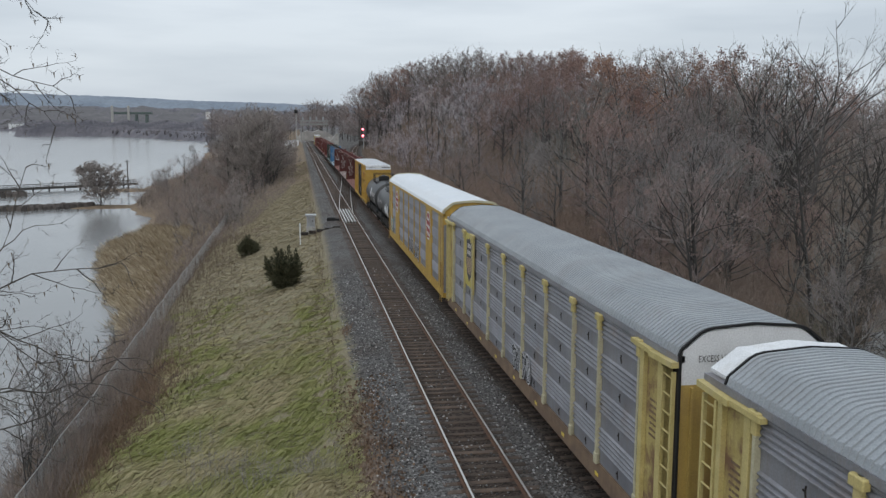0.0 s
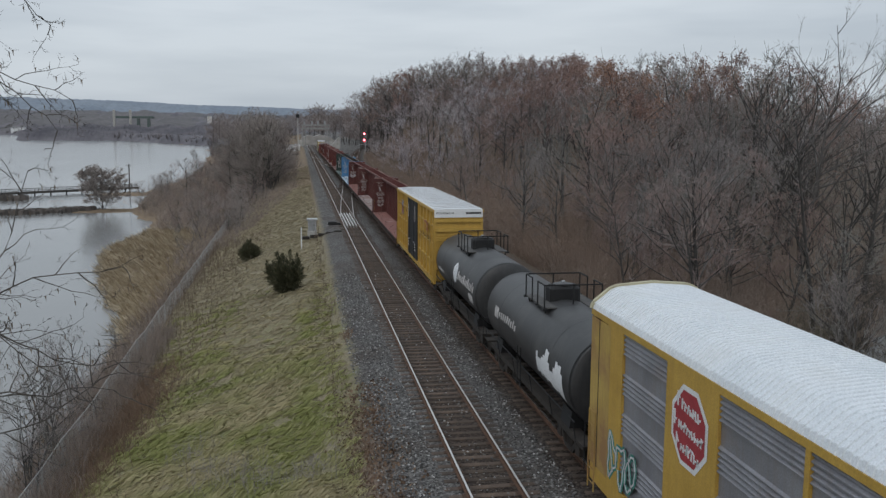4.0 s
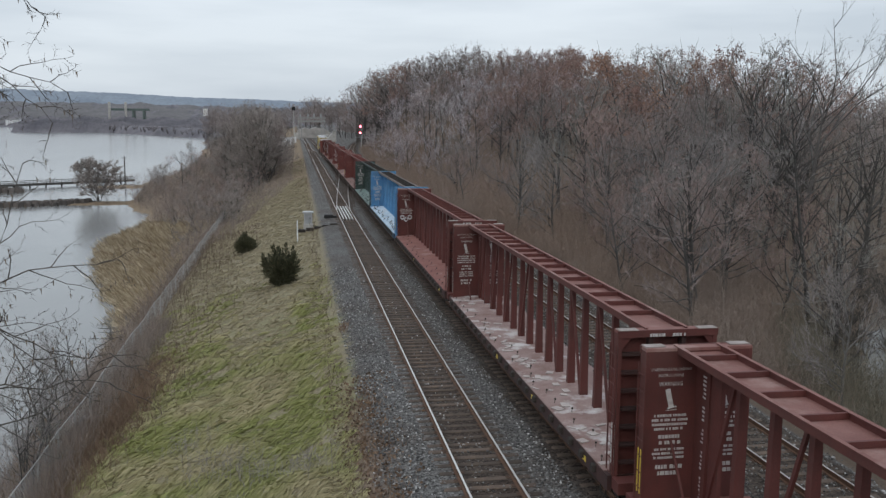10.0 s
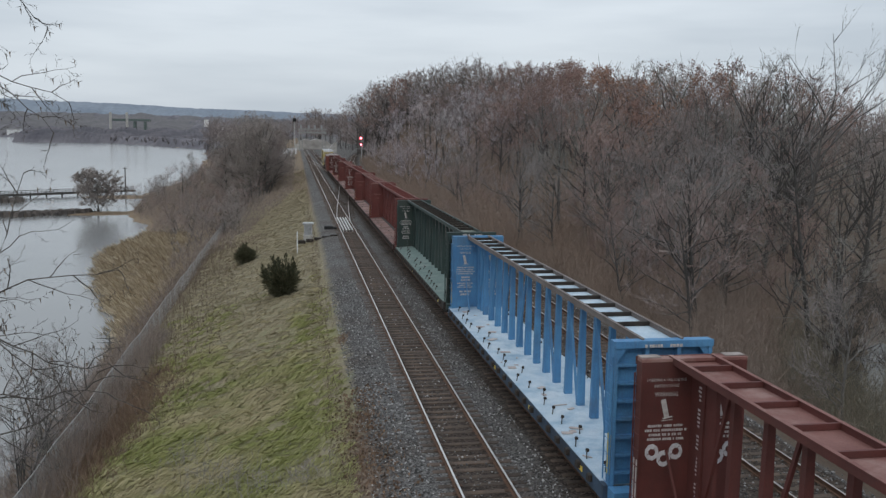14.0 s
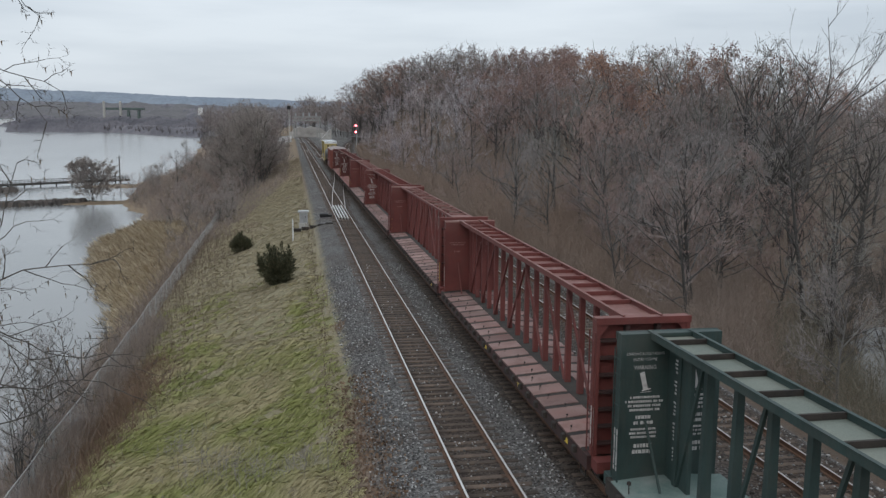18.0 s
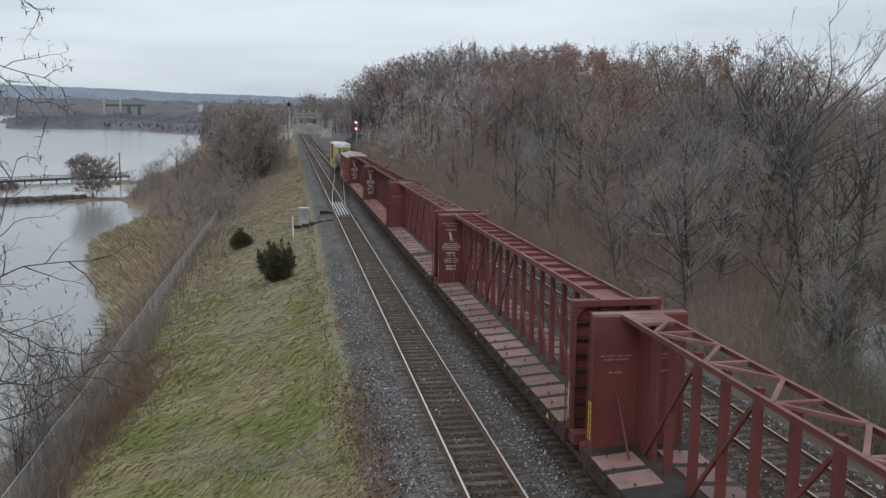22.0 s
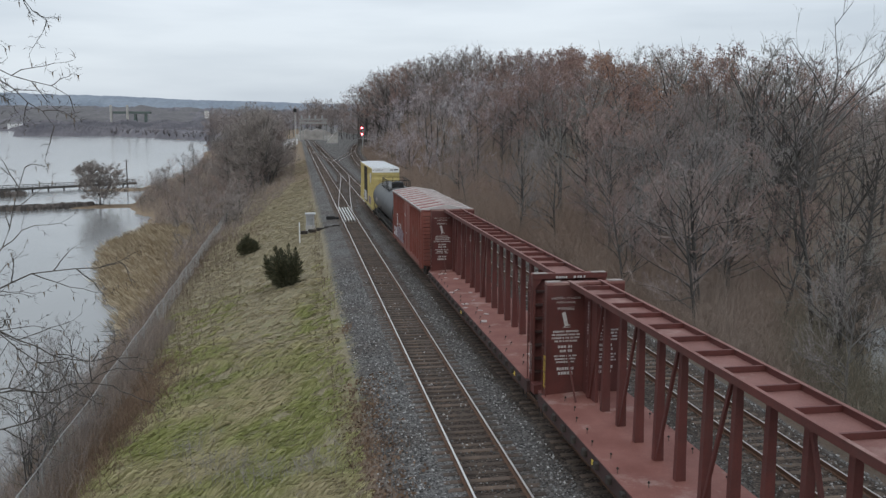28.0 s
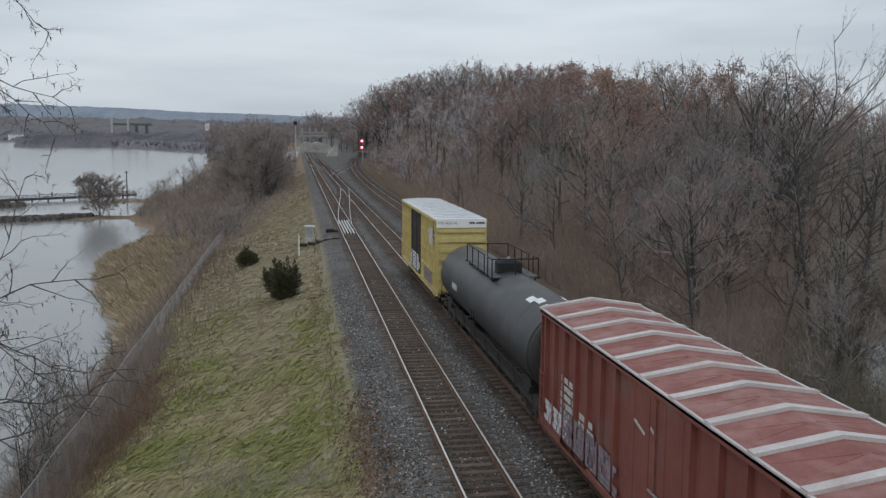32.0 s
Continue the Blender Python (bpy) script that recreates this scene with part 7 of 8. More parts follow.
def build_grass():
    rng = np.random.default_rng(8)

    def blades(n, ylo, yhi, power, x0, x1, hlo, hhi, w, lean, mat, name, label, keepf=None):
        y = ylo + (yhi - ylo) * rng.random(n) ** power
        x = rng.uniform(x0, x1, n)
        if keepf is not None:
            k = keepf(x, y)
            x, y = x[k], y[k]
        n = len(x)
        cl = 0.65 + 0.5 * wob(x, y, 2.2, 0.7)
        hh = rng.uniform(hlo, hhi, n) * np.clip(cl, 0.35, 1.3)
        b = np.stack([x, y, ground_z(x, y) - 0.03], 1)
        la = lean + (0.4 if mat == "reed" else 0.22) * wob(x, y, 0.8, 1.9) + rng.normal(size=n) * 0.2
        t = b + np.stack([-np.cos(la) * hh * 0.75, -np.sin(la) * hh * 0.75, hh * rng.uniform(0.35, 0.9, n)], 1)
        if mat != "reed":
            # combed down the slope: the tips lie close over the ground
            tx, ty = b[:, 0] - np.cos(la) * hh * 1.15, b[:, 1] - np.sin(la) * hh * 1.15
            t = np.stack([tx, ty, ground_z(tx, ty) + hh * rng.uniform(0.05, 0.4, n)], 1)
        v, f = slivers(b, t, (w + 0.0006 * y) * rng.uniform(0.7, 1.4, n), rng)
        tagged(new(name, raw_mesh(name, v, f, M[mat])), label, "grass", kind="stuff")

    def tufts(n, per, ylo, yhi, power, x0, x1, hlo, hhi, mat, name, label, keepf):
        y = ylo + (yhi - ylo) * rng.random(n) ** power
        x = rng.uniform(x0, x1, n)
        k = keepf(x, y)
        x, y = x[k], y[k]
        n = len(x)
        lean = 0.95 + 0.25 * wob(x, y, 0.35, 1.9) + rng.normal(size=n) * 0.15
        size = rng.uniform(hlo, hhi, n)
        x, y, lean, size = (np.repeat(q, per) for q in (x, y, lean, size))
        n = len(x)
        # a tussock: blades rise from a short row and arch over down the slope
        row = rng.normal(size=n) * 0.16
        bx, by = x - np.sin(lean) * row + rng.normal(size=n) * 0.05, y + np.cos(lean) * row + rng.normal(size=n) * 0.05
        hh = size * rng.uniform(0.7, 1.15, n)
        la = lean + rng.normal(size=n) * 0.13
        way = np.stack([-np.cos(la), -np.sin(la), 0 * la], 1)
        side = np.stack([-way[:, 1], way[:, 0], 0 * la], 1) + rng.normal(size=(n, 3)) * np.array([0.5, 0.5, 1.0])
        side *= ((0.0085 + 0.0002 * y) * rng.uniform(0.7, 1.4, n) / np.linalg.norm(side, axis=1))[:, None]
        b = np.stack([bx, by, ground_z(bx, by) - 0.03], 1)
        up = np.array([0, 0, 1.0])
        mid = b + way * (hh * 0.38)[:, None] + up * (hh * rng.uniform(0.0, 0.18, n))[:, None]
        mx, my = b[:, 0] + way[:, 0] * hh, b[:, 1] + way[:, 1] * hh
        t = np.stack([mx, my, ground_z(mx, my) + hh * rng.uniform(0.02, 0.2, n)], 1)
        v = np.stack([b - side * 0.6, b + side * 0.6, mid + side, mid - side, t], 1).reshape(-1, 3)
        i = np.arange(n)[:, None] * 5
        f = np.concatenate([i + np.array([[0, 1, 2]]), i + np.array([[0, 2, 3]]), i + np.array([[3, 2, 4]])], 1).reshape(-1, 3)
        tagged(new(name, raw_mesh(name, v, f, M[mat])), label, "grass", kind="stuff")

    def patch(x, y):
        # a dry patch lies half way up the slope
        return 0.35 + 0.4 * wob(x, y, 0.16, 3.0) + 0.2 * wob(x, y, 0.5, 1.0) + 0.7 * np.exp(-((x + 6.8) / 2.6) ** 2 - ((y - 52) / 11) ** 2)
    blades(90000, 14, 70, 1.4, -15.4, -3.15, 0.10, 0.26, 0.010, 0.95, "grass", "meadow_grass", "green meadow grass leaning down the embankment slope",
           lambda x, y: patch(x, y) + rng.normal(size=len(x)) * 0.45 < 1.12 - (y - 14) / 62)
    blades(100000, 14, 260, 2.2, -15.5, -3.05, 0.14, 0.36, 0.011, 0.95, "straw", "dry_grass", "straw-coloured dry grass on the embankment slope",
           lambda x, y: (patch(x, y) + rng.normal(size=len(x)) * 0.25 > 0.9 - (y - 14) / 58) | (x > -4.1))
    blades(30000, 66, 152, 1.0, -35, -18.0, 0.6, 1.9, 0.05, 1.0, "reed", "dead_reeds", "tan dead reeds on the marshy shore",
           lambda x, y: x > shore_x(y) - 0.4 + 0.8 * wob(x * 0, y, 0.7, 1.0))
    tufts(6500, 17, 14, 66, 1.4, -15.2, -3.3, 0.25, 0.75, "grass", "grass_tufts", "combed green grass tufts on the slope",
          lambda x, y: patch(x, y) + rng.normal(size=len(x)) * 0.45 < 1.12 - (y - 14) / 62)
    tufts(9500, 10, 16, 170, 1.25, -15.0, -3.4, 0.3, 0.7, "straw", "straw_tufts", "combed straw-coloured grass tufts on the slope",
          lambda x, y: patch(x, y) + rng.normal(size=len(x)) * 0.25 > 0.8 - (y - 14) / 58)
    tufts(900, 46, 20, 52, 1.1, -13.8, -4.4, 0.5, 0.95, "grass", "tussocks", "heavy green grass tussocks bowed down the slope",
          lambda x, y: patch(x, y) + rng.normal(size=len(x)) * 0.2 < 0.85)
    # tall dead weeds near the fence and along the ballast
    n = 3400
    y = 22 + 90 * rng.random(n) ** 1.2
    x = np.where(rng.random(n) < np.where(y < 36, 0.92, 0.6), -16.0 + rng.normal(size=n) * 1.3, np.where(y > 24, -12.4 + rng.normal(size=n) * 1.6, -16.5))
    x = np.where(rng.random(n) < 0.07, -3.7 + rng.normal(size=n) * 0.25, x)
    x = np.clip(x, -19.5, -3.2)
    hh = rng.uniform(0.4, 1.25, n) * np.where(x < -13, 1.15, 0.75)
    b = np.stack([x, y, ground_z(x, y) - 0.03], 1)
    t = b + np.stack([rng.normal(size=n) * 0.14, rng.normal(size=n) * 0.14, hh], 1)
    F, T, W = [b], [t], [np.full(n, 0.014) + 0.0003 * y]
    for _ in range(4):
        q = rng.uniform(0.45, 1.0, (n, 1))
        bb = b + (t - b) * q
        F.append(bb), T.append(bb + rng.normal(size=(n, 3)) * 0.13 + np.array([0, 0, 0.12])), W.append(np.full(n, 0.012) + 0.0002 * y)
    v, f = slivers(np.concatenate(F), np.concatenate(T), np.concatenate(W), rng)
    tagged(new("dead_weeds", raw_mesh("dead_weeds", v, f, M["weed"])), "dark dead weed stalks on the slope and by the fence", "weeds", kind="stuff")
    # bramble scrub between grass and lake
    n = 30000
    y = 8 + 120 * rng.random(n) ** 1.4
    x = -17.2 + rng.normal(size=n) * 1.9
    k = (x < np.where(y < 34, -13.0, np.where((y < 62) & (rng.random(n) < 0.5), -14.5, -15.6))) & (x > -20.5)
    x, y = x[k], y[k]
    n = len(x)
    hh = np.clip(rng.gamma(4, 0.25, n), 0.2, 2.4) * np.where(y < 62, 1.0, 0.7)
    b = np.stack([x, y, ground_z(x, y) - 0.05], 1)
    t = b + np.stack([rng.normal(size=n) * 0.45 * hh, rng.normal(size=n) * 0.45 * hh, hh * 0.9], 1)
    v, f = slivers(b, t, 0.02 + 0.0003 * y, rng)
    tagged(new("scrub", raw_mesh("scrub", v, f, M["brush"])), "brown bramble scrub between the grass slope and the lake", "undergrowth", kind="stuff")
    # grey brush grown through the near stretch of the fence
    n = 15000
    y = 26 + 36 * rng.random(n)
    x = -14.85 + rng.normal(size=n) * 0.45
    hh = rng.uniform(0.4, 1.6, n)
    b = np.stack([x, y, ground_z(x, y) - 0.05], 1)
    t = b + np.stack([rng.normal(size=n) * 0.3 * hh, rng.normal(size=n) * 0.3 * hh, hh], 1)
    v, f = slivers(b, t, 0.02, rng)
    tagged(new("fence_brush", raw_mesh("fence_brush", v, f, M["brush"])), "grey-brown brush grown through the fence", "undergrowth", kind="stuff")
    # red-brown bramble patch between the grass and the fence
    n = 34000
    y = np.where(rng.random(n) < 0.5, 40.5 + rng.normal(size=n) * 4.6, 24 + 26 * rng.random(n))
    x = -14.0 + rng.normal(size=n) * 0.85 + 0.09 * np.clip(y - 40, -6, 5)
    k = (x > -15.9) & (wob(x, y, 0.9, 0.3) + 0.6 * wob(x, y, 2.1, 1.0) > rng.uniform(-1.5, 0.3, n))
    x, y = x[k], y[k]
    n = len(x)
    b = np.stack([x, y, ground_z(x, y) - 0.03], 1)
    t = b + np.stack([rng.normal(size=n) * 0.3, rng.normal(size=n) * 0.3, rng.uniform(0.1, 0.75, n)], 1)
    v, f = slivers(b, t, np.full(n, 0.026), rng)
    tagged(new("brambles", raw_mesh("brambles", v, f, M["bramble"])), "red-brown bramble patch at the foot of the slope", "undergrowth", kind="stuff")
    # rust-brown dock and leafy verge by the ballast
    n = 2400
    y = 21 + 11 * rng.random(n) ** 1.2
    x = -3.0 + rng.normal(size=n) * 0.42
    k = wob(x, y, 1.7, 0.6) + 0.5 * wob(x, y, 4.0, 2.0) > rng.uniform(-0.6, 0.8, n)
    x, y = np.append(x[k], rng.normal(size=160) * 0.16 - 2.95), np.append(y[k], 42.7 + rng.normal(size=160) * 0.5)
    n = len(x)
    b = np.stack([x, y, ground_z(x, y) - 0.03], 1)
    t = b + np.stack([rng.normal(size=n) * 0.10, rng.normal(size=n) * 0.10, rng.uniform(0.05, 0.32, n)], 1)
    v, f = slivers(b, t, np.full(n, 0.03), rng)
    tagged(new("verge_weeds", raw_mesh("verge_weeds", v, f, M["bramble"])), "rust-brown dock and weeds along the ballast edge", "weeds", kind="stuff")
    F, T = [], []
    for cx, cy, r, m, tall in ((-7.8, 28.9, 0.7, 90, 0.8), (-9.6, 33.0, 0.6, 60, 0.8), (-5.0, 27.1, 0.5, 60, 0.6), (-6.6, 27.2, 0.5, 50, 0.7), (-4.25, 25.6, 0.04, 5, 2.0), (-3.5, 47.0, 0.05, 5, 1.6), (-8.8, 30.5, 0.5, 40, 0.7)):
        x, y = cx + rng.normal(size=m) * r, cy + rng.normal(size=m) * r
        b = np.stack([x, y, ground_z(x, y) - 0.03], 1)
        t = b + np.stack([rng.normal(size=m) * 0.14, rng.normal(size=m) * 0.14, tall * rng.uniform(0.5, 1.1, m)], 1)
        F.append(b), T.append(t)
        for _ in range(5):
            bb = b + (t - b) * rng.uniform(0.4, 1.0, (m, 1))
            F.append(bb), T.append(bb + rng.normal(size=(m, 3)) * 0.09 + np.array([0, 0, 0.08]))
    v, f = slivers(np.concatenate(F), np.concatenate(T), 0.016, rng)
    tagged(new("pale_stalks", raw_mesh("pale_stalks", v, f, M["pale_stalk"])), "pale dry seed stalks standing on the slope", "weeds", kind="stuff")
    # fallen leaves by the ballast
    n = 1500
    y = 20 + 14 * rng.random(n)
    x = -3.0 + rng.normal(size=n) * 0.55
    c = np.stack([x, y, ground_z(x, y) + 0.03], 1)
    v, f = diamonds(c, rng.uniform(0.03, 0.06, n), rng, 1.3)
    tagged(new("fallen_leaves", raw_mesh("fallen_leaves", v, f, M["leaf_litter"])), "brown fallen leaves along the ballast edge", "leaves", kind="stuff")


def build_ballast():
    rng = np.random.default_rng(21)
    n = 24000
    y = 12 + 48 * rng.random(n) ** 1.7
    x = np.where(rng.random(n) < 0.75, rng.uniform(-3.1, 2.3, n), rng.uniform(5.3, 11.5, n))
    k = (np.abs(x) > 1.25) | (rng.random(n) < 0.12)
    x, y = x[k], y[k]
    n = len(x)
    s = rng.uniform(0.024, 0.056, n)
    unit = np.array([(1, 0, 0), (-1, 0, 0), (0, 1, 0), (0, -1, 0), (0, 0, 1), (0, 0, -1)], float)
    fac = np.array([(0, 2, 4), (2, 1, 4), (1, 3, 4), (3, 0, 4), (2, 0, 5), (1, 2, 5), (3, 1, 5), (0, 3, 5)])
    a = rng.uniform(0, 6.28, n)
    c, q = np.cos(a), np.sin(a)
    U = unit[None] * rng.uniform(0.6, 1.3, (n, 6, 1)) * s[:, None, None]
    vx, vy = U[..., 0] * c[:, None] - U[..., 1] * q[:, None], U[..., 0] * q[:, None] + U[..., 1] * c[:, None]
    z = ground_z(x, y) + s * 0.35
    v = np.stack([vx + x[:, None], vy + y[:, None], U[..., 2] * 0.8 + z[:, None]], -1).reshape(-1, 3)
    f = (fac[None] + (np.arange(n) * 6)[:, None, None]).reshape(-1, 3)
    tagged(new("ballast_stones", raw_mesh("ballast_stones", v, f, M["stone"])), "loose grey crushed-stone ballast between the tracks", "ballast", kind="stuff")


def juniper(x, y, h, r, seed):
    rng = np.random.default_rng(seed)
    t = thing("juniper_bush", "dark green juniper bush on the grass slope", "bush", "juniper bushes")
    g = float(ground_z(x, y))
    stem = MB()
    for k in range(6):
        a = rng.uniform(0, 6.28)
        stem.tube([(x, y, g - 0.2), (x + math.cos(a) * r * 0.3, y + math.sin(a) * r * 0.3, g + h * 0.4), (x + math.cos(a) * r * 0.5, y + math.sin(a) * r * 0.5, g + h * 0.75)], [0.07, 0.045, 0.015], 5)
    part("stem", stem, M["bark"], t)
    # upswept plumes of scale leaves, tallest in the middle
    F, T, W = [], [], []
    for k in range(44):
        a, q = rng.uniform(0, 6.28), rng.random() ** 0.5
        lean = 0.55 * q * rng.uniform(0.7, 1.2)
        ln = h * (1.05 - 0.55 * q) * rng.uniform(0.75, 1.15)
        axis = np.array([math.cos(a) * lean, math.sin(a) * lean, 1.0])
        foot = np.array([x + math.cos(a) * q * r * 0.5, y + math.sin(a) * q * r * 0.5, g + 0.05])
        n = 230
        f = rng.random(n) ** 0.8
        wide = 0.46 * np.sin(np.pi * np.clip(f * 0.85 + 0.12, 0, 1))
        c = foot + axis * (f * ln)[:, None] / np.linalg.norm(axis) * 1.0
        off = rng.normal(size=(n, 3)) * wide[:, None] * 0.55
        F.append(c + off * 0.6), T.append(c + off * 1.2 + axis * rng.uniform(0.06, 0.2, (n, 1))), W.append(rng.uniform(0.04, 0.085, n))
    v, f = slivers(np.concatenate(F), np.concatenate(T), np.concatenate(W), rng)
    part("foliage", raw_mesh("foliage", v, f, M["juniper"]), None, t)


def build_left_bank(kinds, oaks, slim):
    rng = np.random.default_rng(33)
    juniper(-6.25, 61.5, 3.25, 1.05, 1)
    juniper(-10.2, 87.5, 1.75, 1.0, 5)
    sap = [tree_kind("sapling", "thin leafless sapling on the lake bank", 170 + i, h, 16, 0.3, 0.1, (5, 4, 4), "bark", "twig_grey", width=0.016, stems=st)
           for i, (h, st) in enumerate(((6.0, 2), (4.6, 3), (7.0, 1), (6.4, 4)))]
    for x, y, i, s in ((-16.4, 36, 0, 1.0), (-17.0, 42, 1, 1.1), (-15.6, 33, 1, 1.1), (-16.0, 38.5, 3, 0.9), (-16.8, 45, 3, 0.85), (-15.9, 35, 3, 0.8), (-17.5, 50, 0, 0.8), (-16.3, 40, 1, 1.0), (-19.2, 48, 2, 0.8), (-18.8, 54, 1, 0.9), (-19.0, 31, 1, 1.0), (-18.2, 63, 1, 0.65), (-20.0, 40, 2, 0.75)):
        plant(sap[i], x, y, rng, s)
    shrub = [tree_kind("bare_shrub", "grey-brown leafless shrub on the shore", 180 + i, h, 16, 0.42, 0.06, (4, 4, 4), "bark", tw, stems=4, width=0.03)
             for i, (h, tw) in enumerate(((4.5, "twig_shore"), (5.5, "twig_brown"), (3.6, "twig_shore")))]
    n = 0
    while n < 130:
        y = 118 + 240 * rng.random()
        lo, hi = float(shore_x(y)) + 2, -11.5 - 0.012 * (y - 118)
        x = lo + (hi - lo) * rng.random() ** 0.8
        if y < 148 and x < -21:
            continue
        plant(shrub[rng.integers(3)], x, y, rng, rng.uniform(0.8, 1.4))
        n += 1
    shore = [tree_kind("shore_tree", "dense rounded bare tree on the lake shore", 210 + i, h, 18, 0.46, 0.12, (7, 5, 5), "bark", tw, width=0.075, dome=0.42, stems=st)
             for i, (h, tw, st) in enumerate(((15, "twig_shore", 1), (13, "twig_brown", 2), (16, "twig_shore", 1)))]
    for i in range(54):
        y = rng.uniform(190, 270)
        a = rng.uniform(-0.070, -0.010)
        x = -5.1 + a * y - 2
        full = math.sin(math.pi * min(1, max(0, (a + 0.080) / 0.072))) ** 0.3
        plant(shore[rng.integers(3)], x, y, rng, rng.uniform(0.9, 1.15) * (0.45 + 0.6 * full))
    n = 46000
    y = 105 + 330 * rng.random(n)
    lo, hi = shore_x(y) + 1.0, np.interp(y, (112, 170), (-12.5, -6.0))
    x = lo + (hi - lo) * rng.random(n)
    k = ((y > 148) | (x > -21)) & (wob(x, y, 0.25, 1.0) + wob(x, y, 0.8, 2.0) > rng.uniform(-1.6, 0.4, n))
    x, y = x[k], y[k]
    n = len(x)
    hh = np.clip(rng.gamma(5, 0.45, n), 0.5, 5.0) * np.where(x > -18, 0.4, 0.75)
    b = np.stack([x, y, ground_z(x, y) - 0.05], 1)
    t = b + np.stack([rng.normal(size=n) * 0.35 * hh, rng.normal(size=n) * 0.35 * hh, hh], 1)
    q = rng.uniform(0.3, 0.9, (n, 1))
    b2 = b + (t - b) * q
    t2 = b2 + rng.normal(size=(n, 3)) * (0.3 * hh[:, None]) + np.array([0, 0, 0.3])
    v, f = slivers(np.concatenate([b, b2]), np.concatenate([t, t2]), np.full(2 * n, 0.05), rng)
    tagged(new("shore_brush", raw_mesh("shore_brush", v, f, M["brush"])), "grey-brown leafless brush on the shore", "undergrowth", kind="stuff")
    for i in range(22):
        y = rng.uniform(330, 620)
        x = -16 - rng.random() * 40
        plant(kinds[rng.integers(len(kinds))], x, y, rng, rng.uniform(0.5, 0.8))
    willow = tree_kind("willow", "round leafless willow on the breakwater", 195, 8.6, 48, 0.60, 0.06, (7, 7, 6), "bark", "twig_shore", stems=5, width=0.13, top=0.62, dome=0.64)
    willow.matrix_basis = pose(-46.4, 193, -7.1) @ Matrix.Diagonal((1.22, 1.22, 1.06, 1))
    for x, y, s in ((-57, 240, 0.5), (-54, 242, 0.6), (-47, 240, 0.6), (-44, 243, 0.7), (-41, 244, 0.8), (-60, 238, 0.4), (-47.5, 194, 0.5), (-45, 195, 0.55), (-42.5, 194, 0.55), (-39.5, 196, 0.6), (-36.5, 197, 0.75), (-44, 190, 0.4), (-38, 192, 0.45)):
        plant(shrub[1], x, y, rng, s)
    plant(shrub[0], -59.5, 205, rng, 0.9)
    plant(kinds[2], -33.5, 226, rng, 0.62)
    plant(kinds[3], -31.5, 240, rng, 0.6)
    plant(shore[0], -40.0, 232, rng, 0.42)
    plant(shore[1], -42.5, 238, rng, 0.45)
    plant(shore[0], -36.0, 215, rng, 0.5)
    t = thing("dead_snag", "small dead tree with a few level limbs on the lake bank", "tree")
    g = float(ground_z(-18.6, 64.5))
    part("trunk", MB().tube([(-18.6, 64.5, g - 0.3), (-18.55, 64.5, g + 1.5), (-18.6, 64.5, g + 2.9)], [0.07, 0.05, 0.02], 6), M["bark"], t)
    for z, a, b in ((1.3, -1.0, 0.6), (1.75, -1.5, 0.9), (2.2, -0.8, 1.1), (2.5, -0.9, 0.5)):
        part("limb", MB().tube([(-18.6 + a, 64.3, g + z + 0.1), (-18.58, 64.5, g + z), (-18.6 + b, 64.6, g + z + 0.12)], [0.012, 0.035, 0.012], 5), M["bark"], t)
    for k in (*sap, *shrub, *shore):
        remove_thing(k)


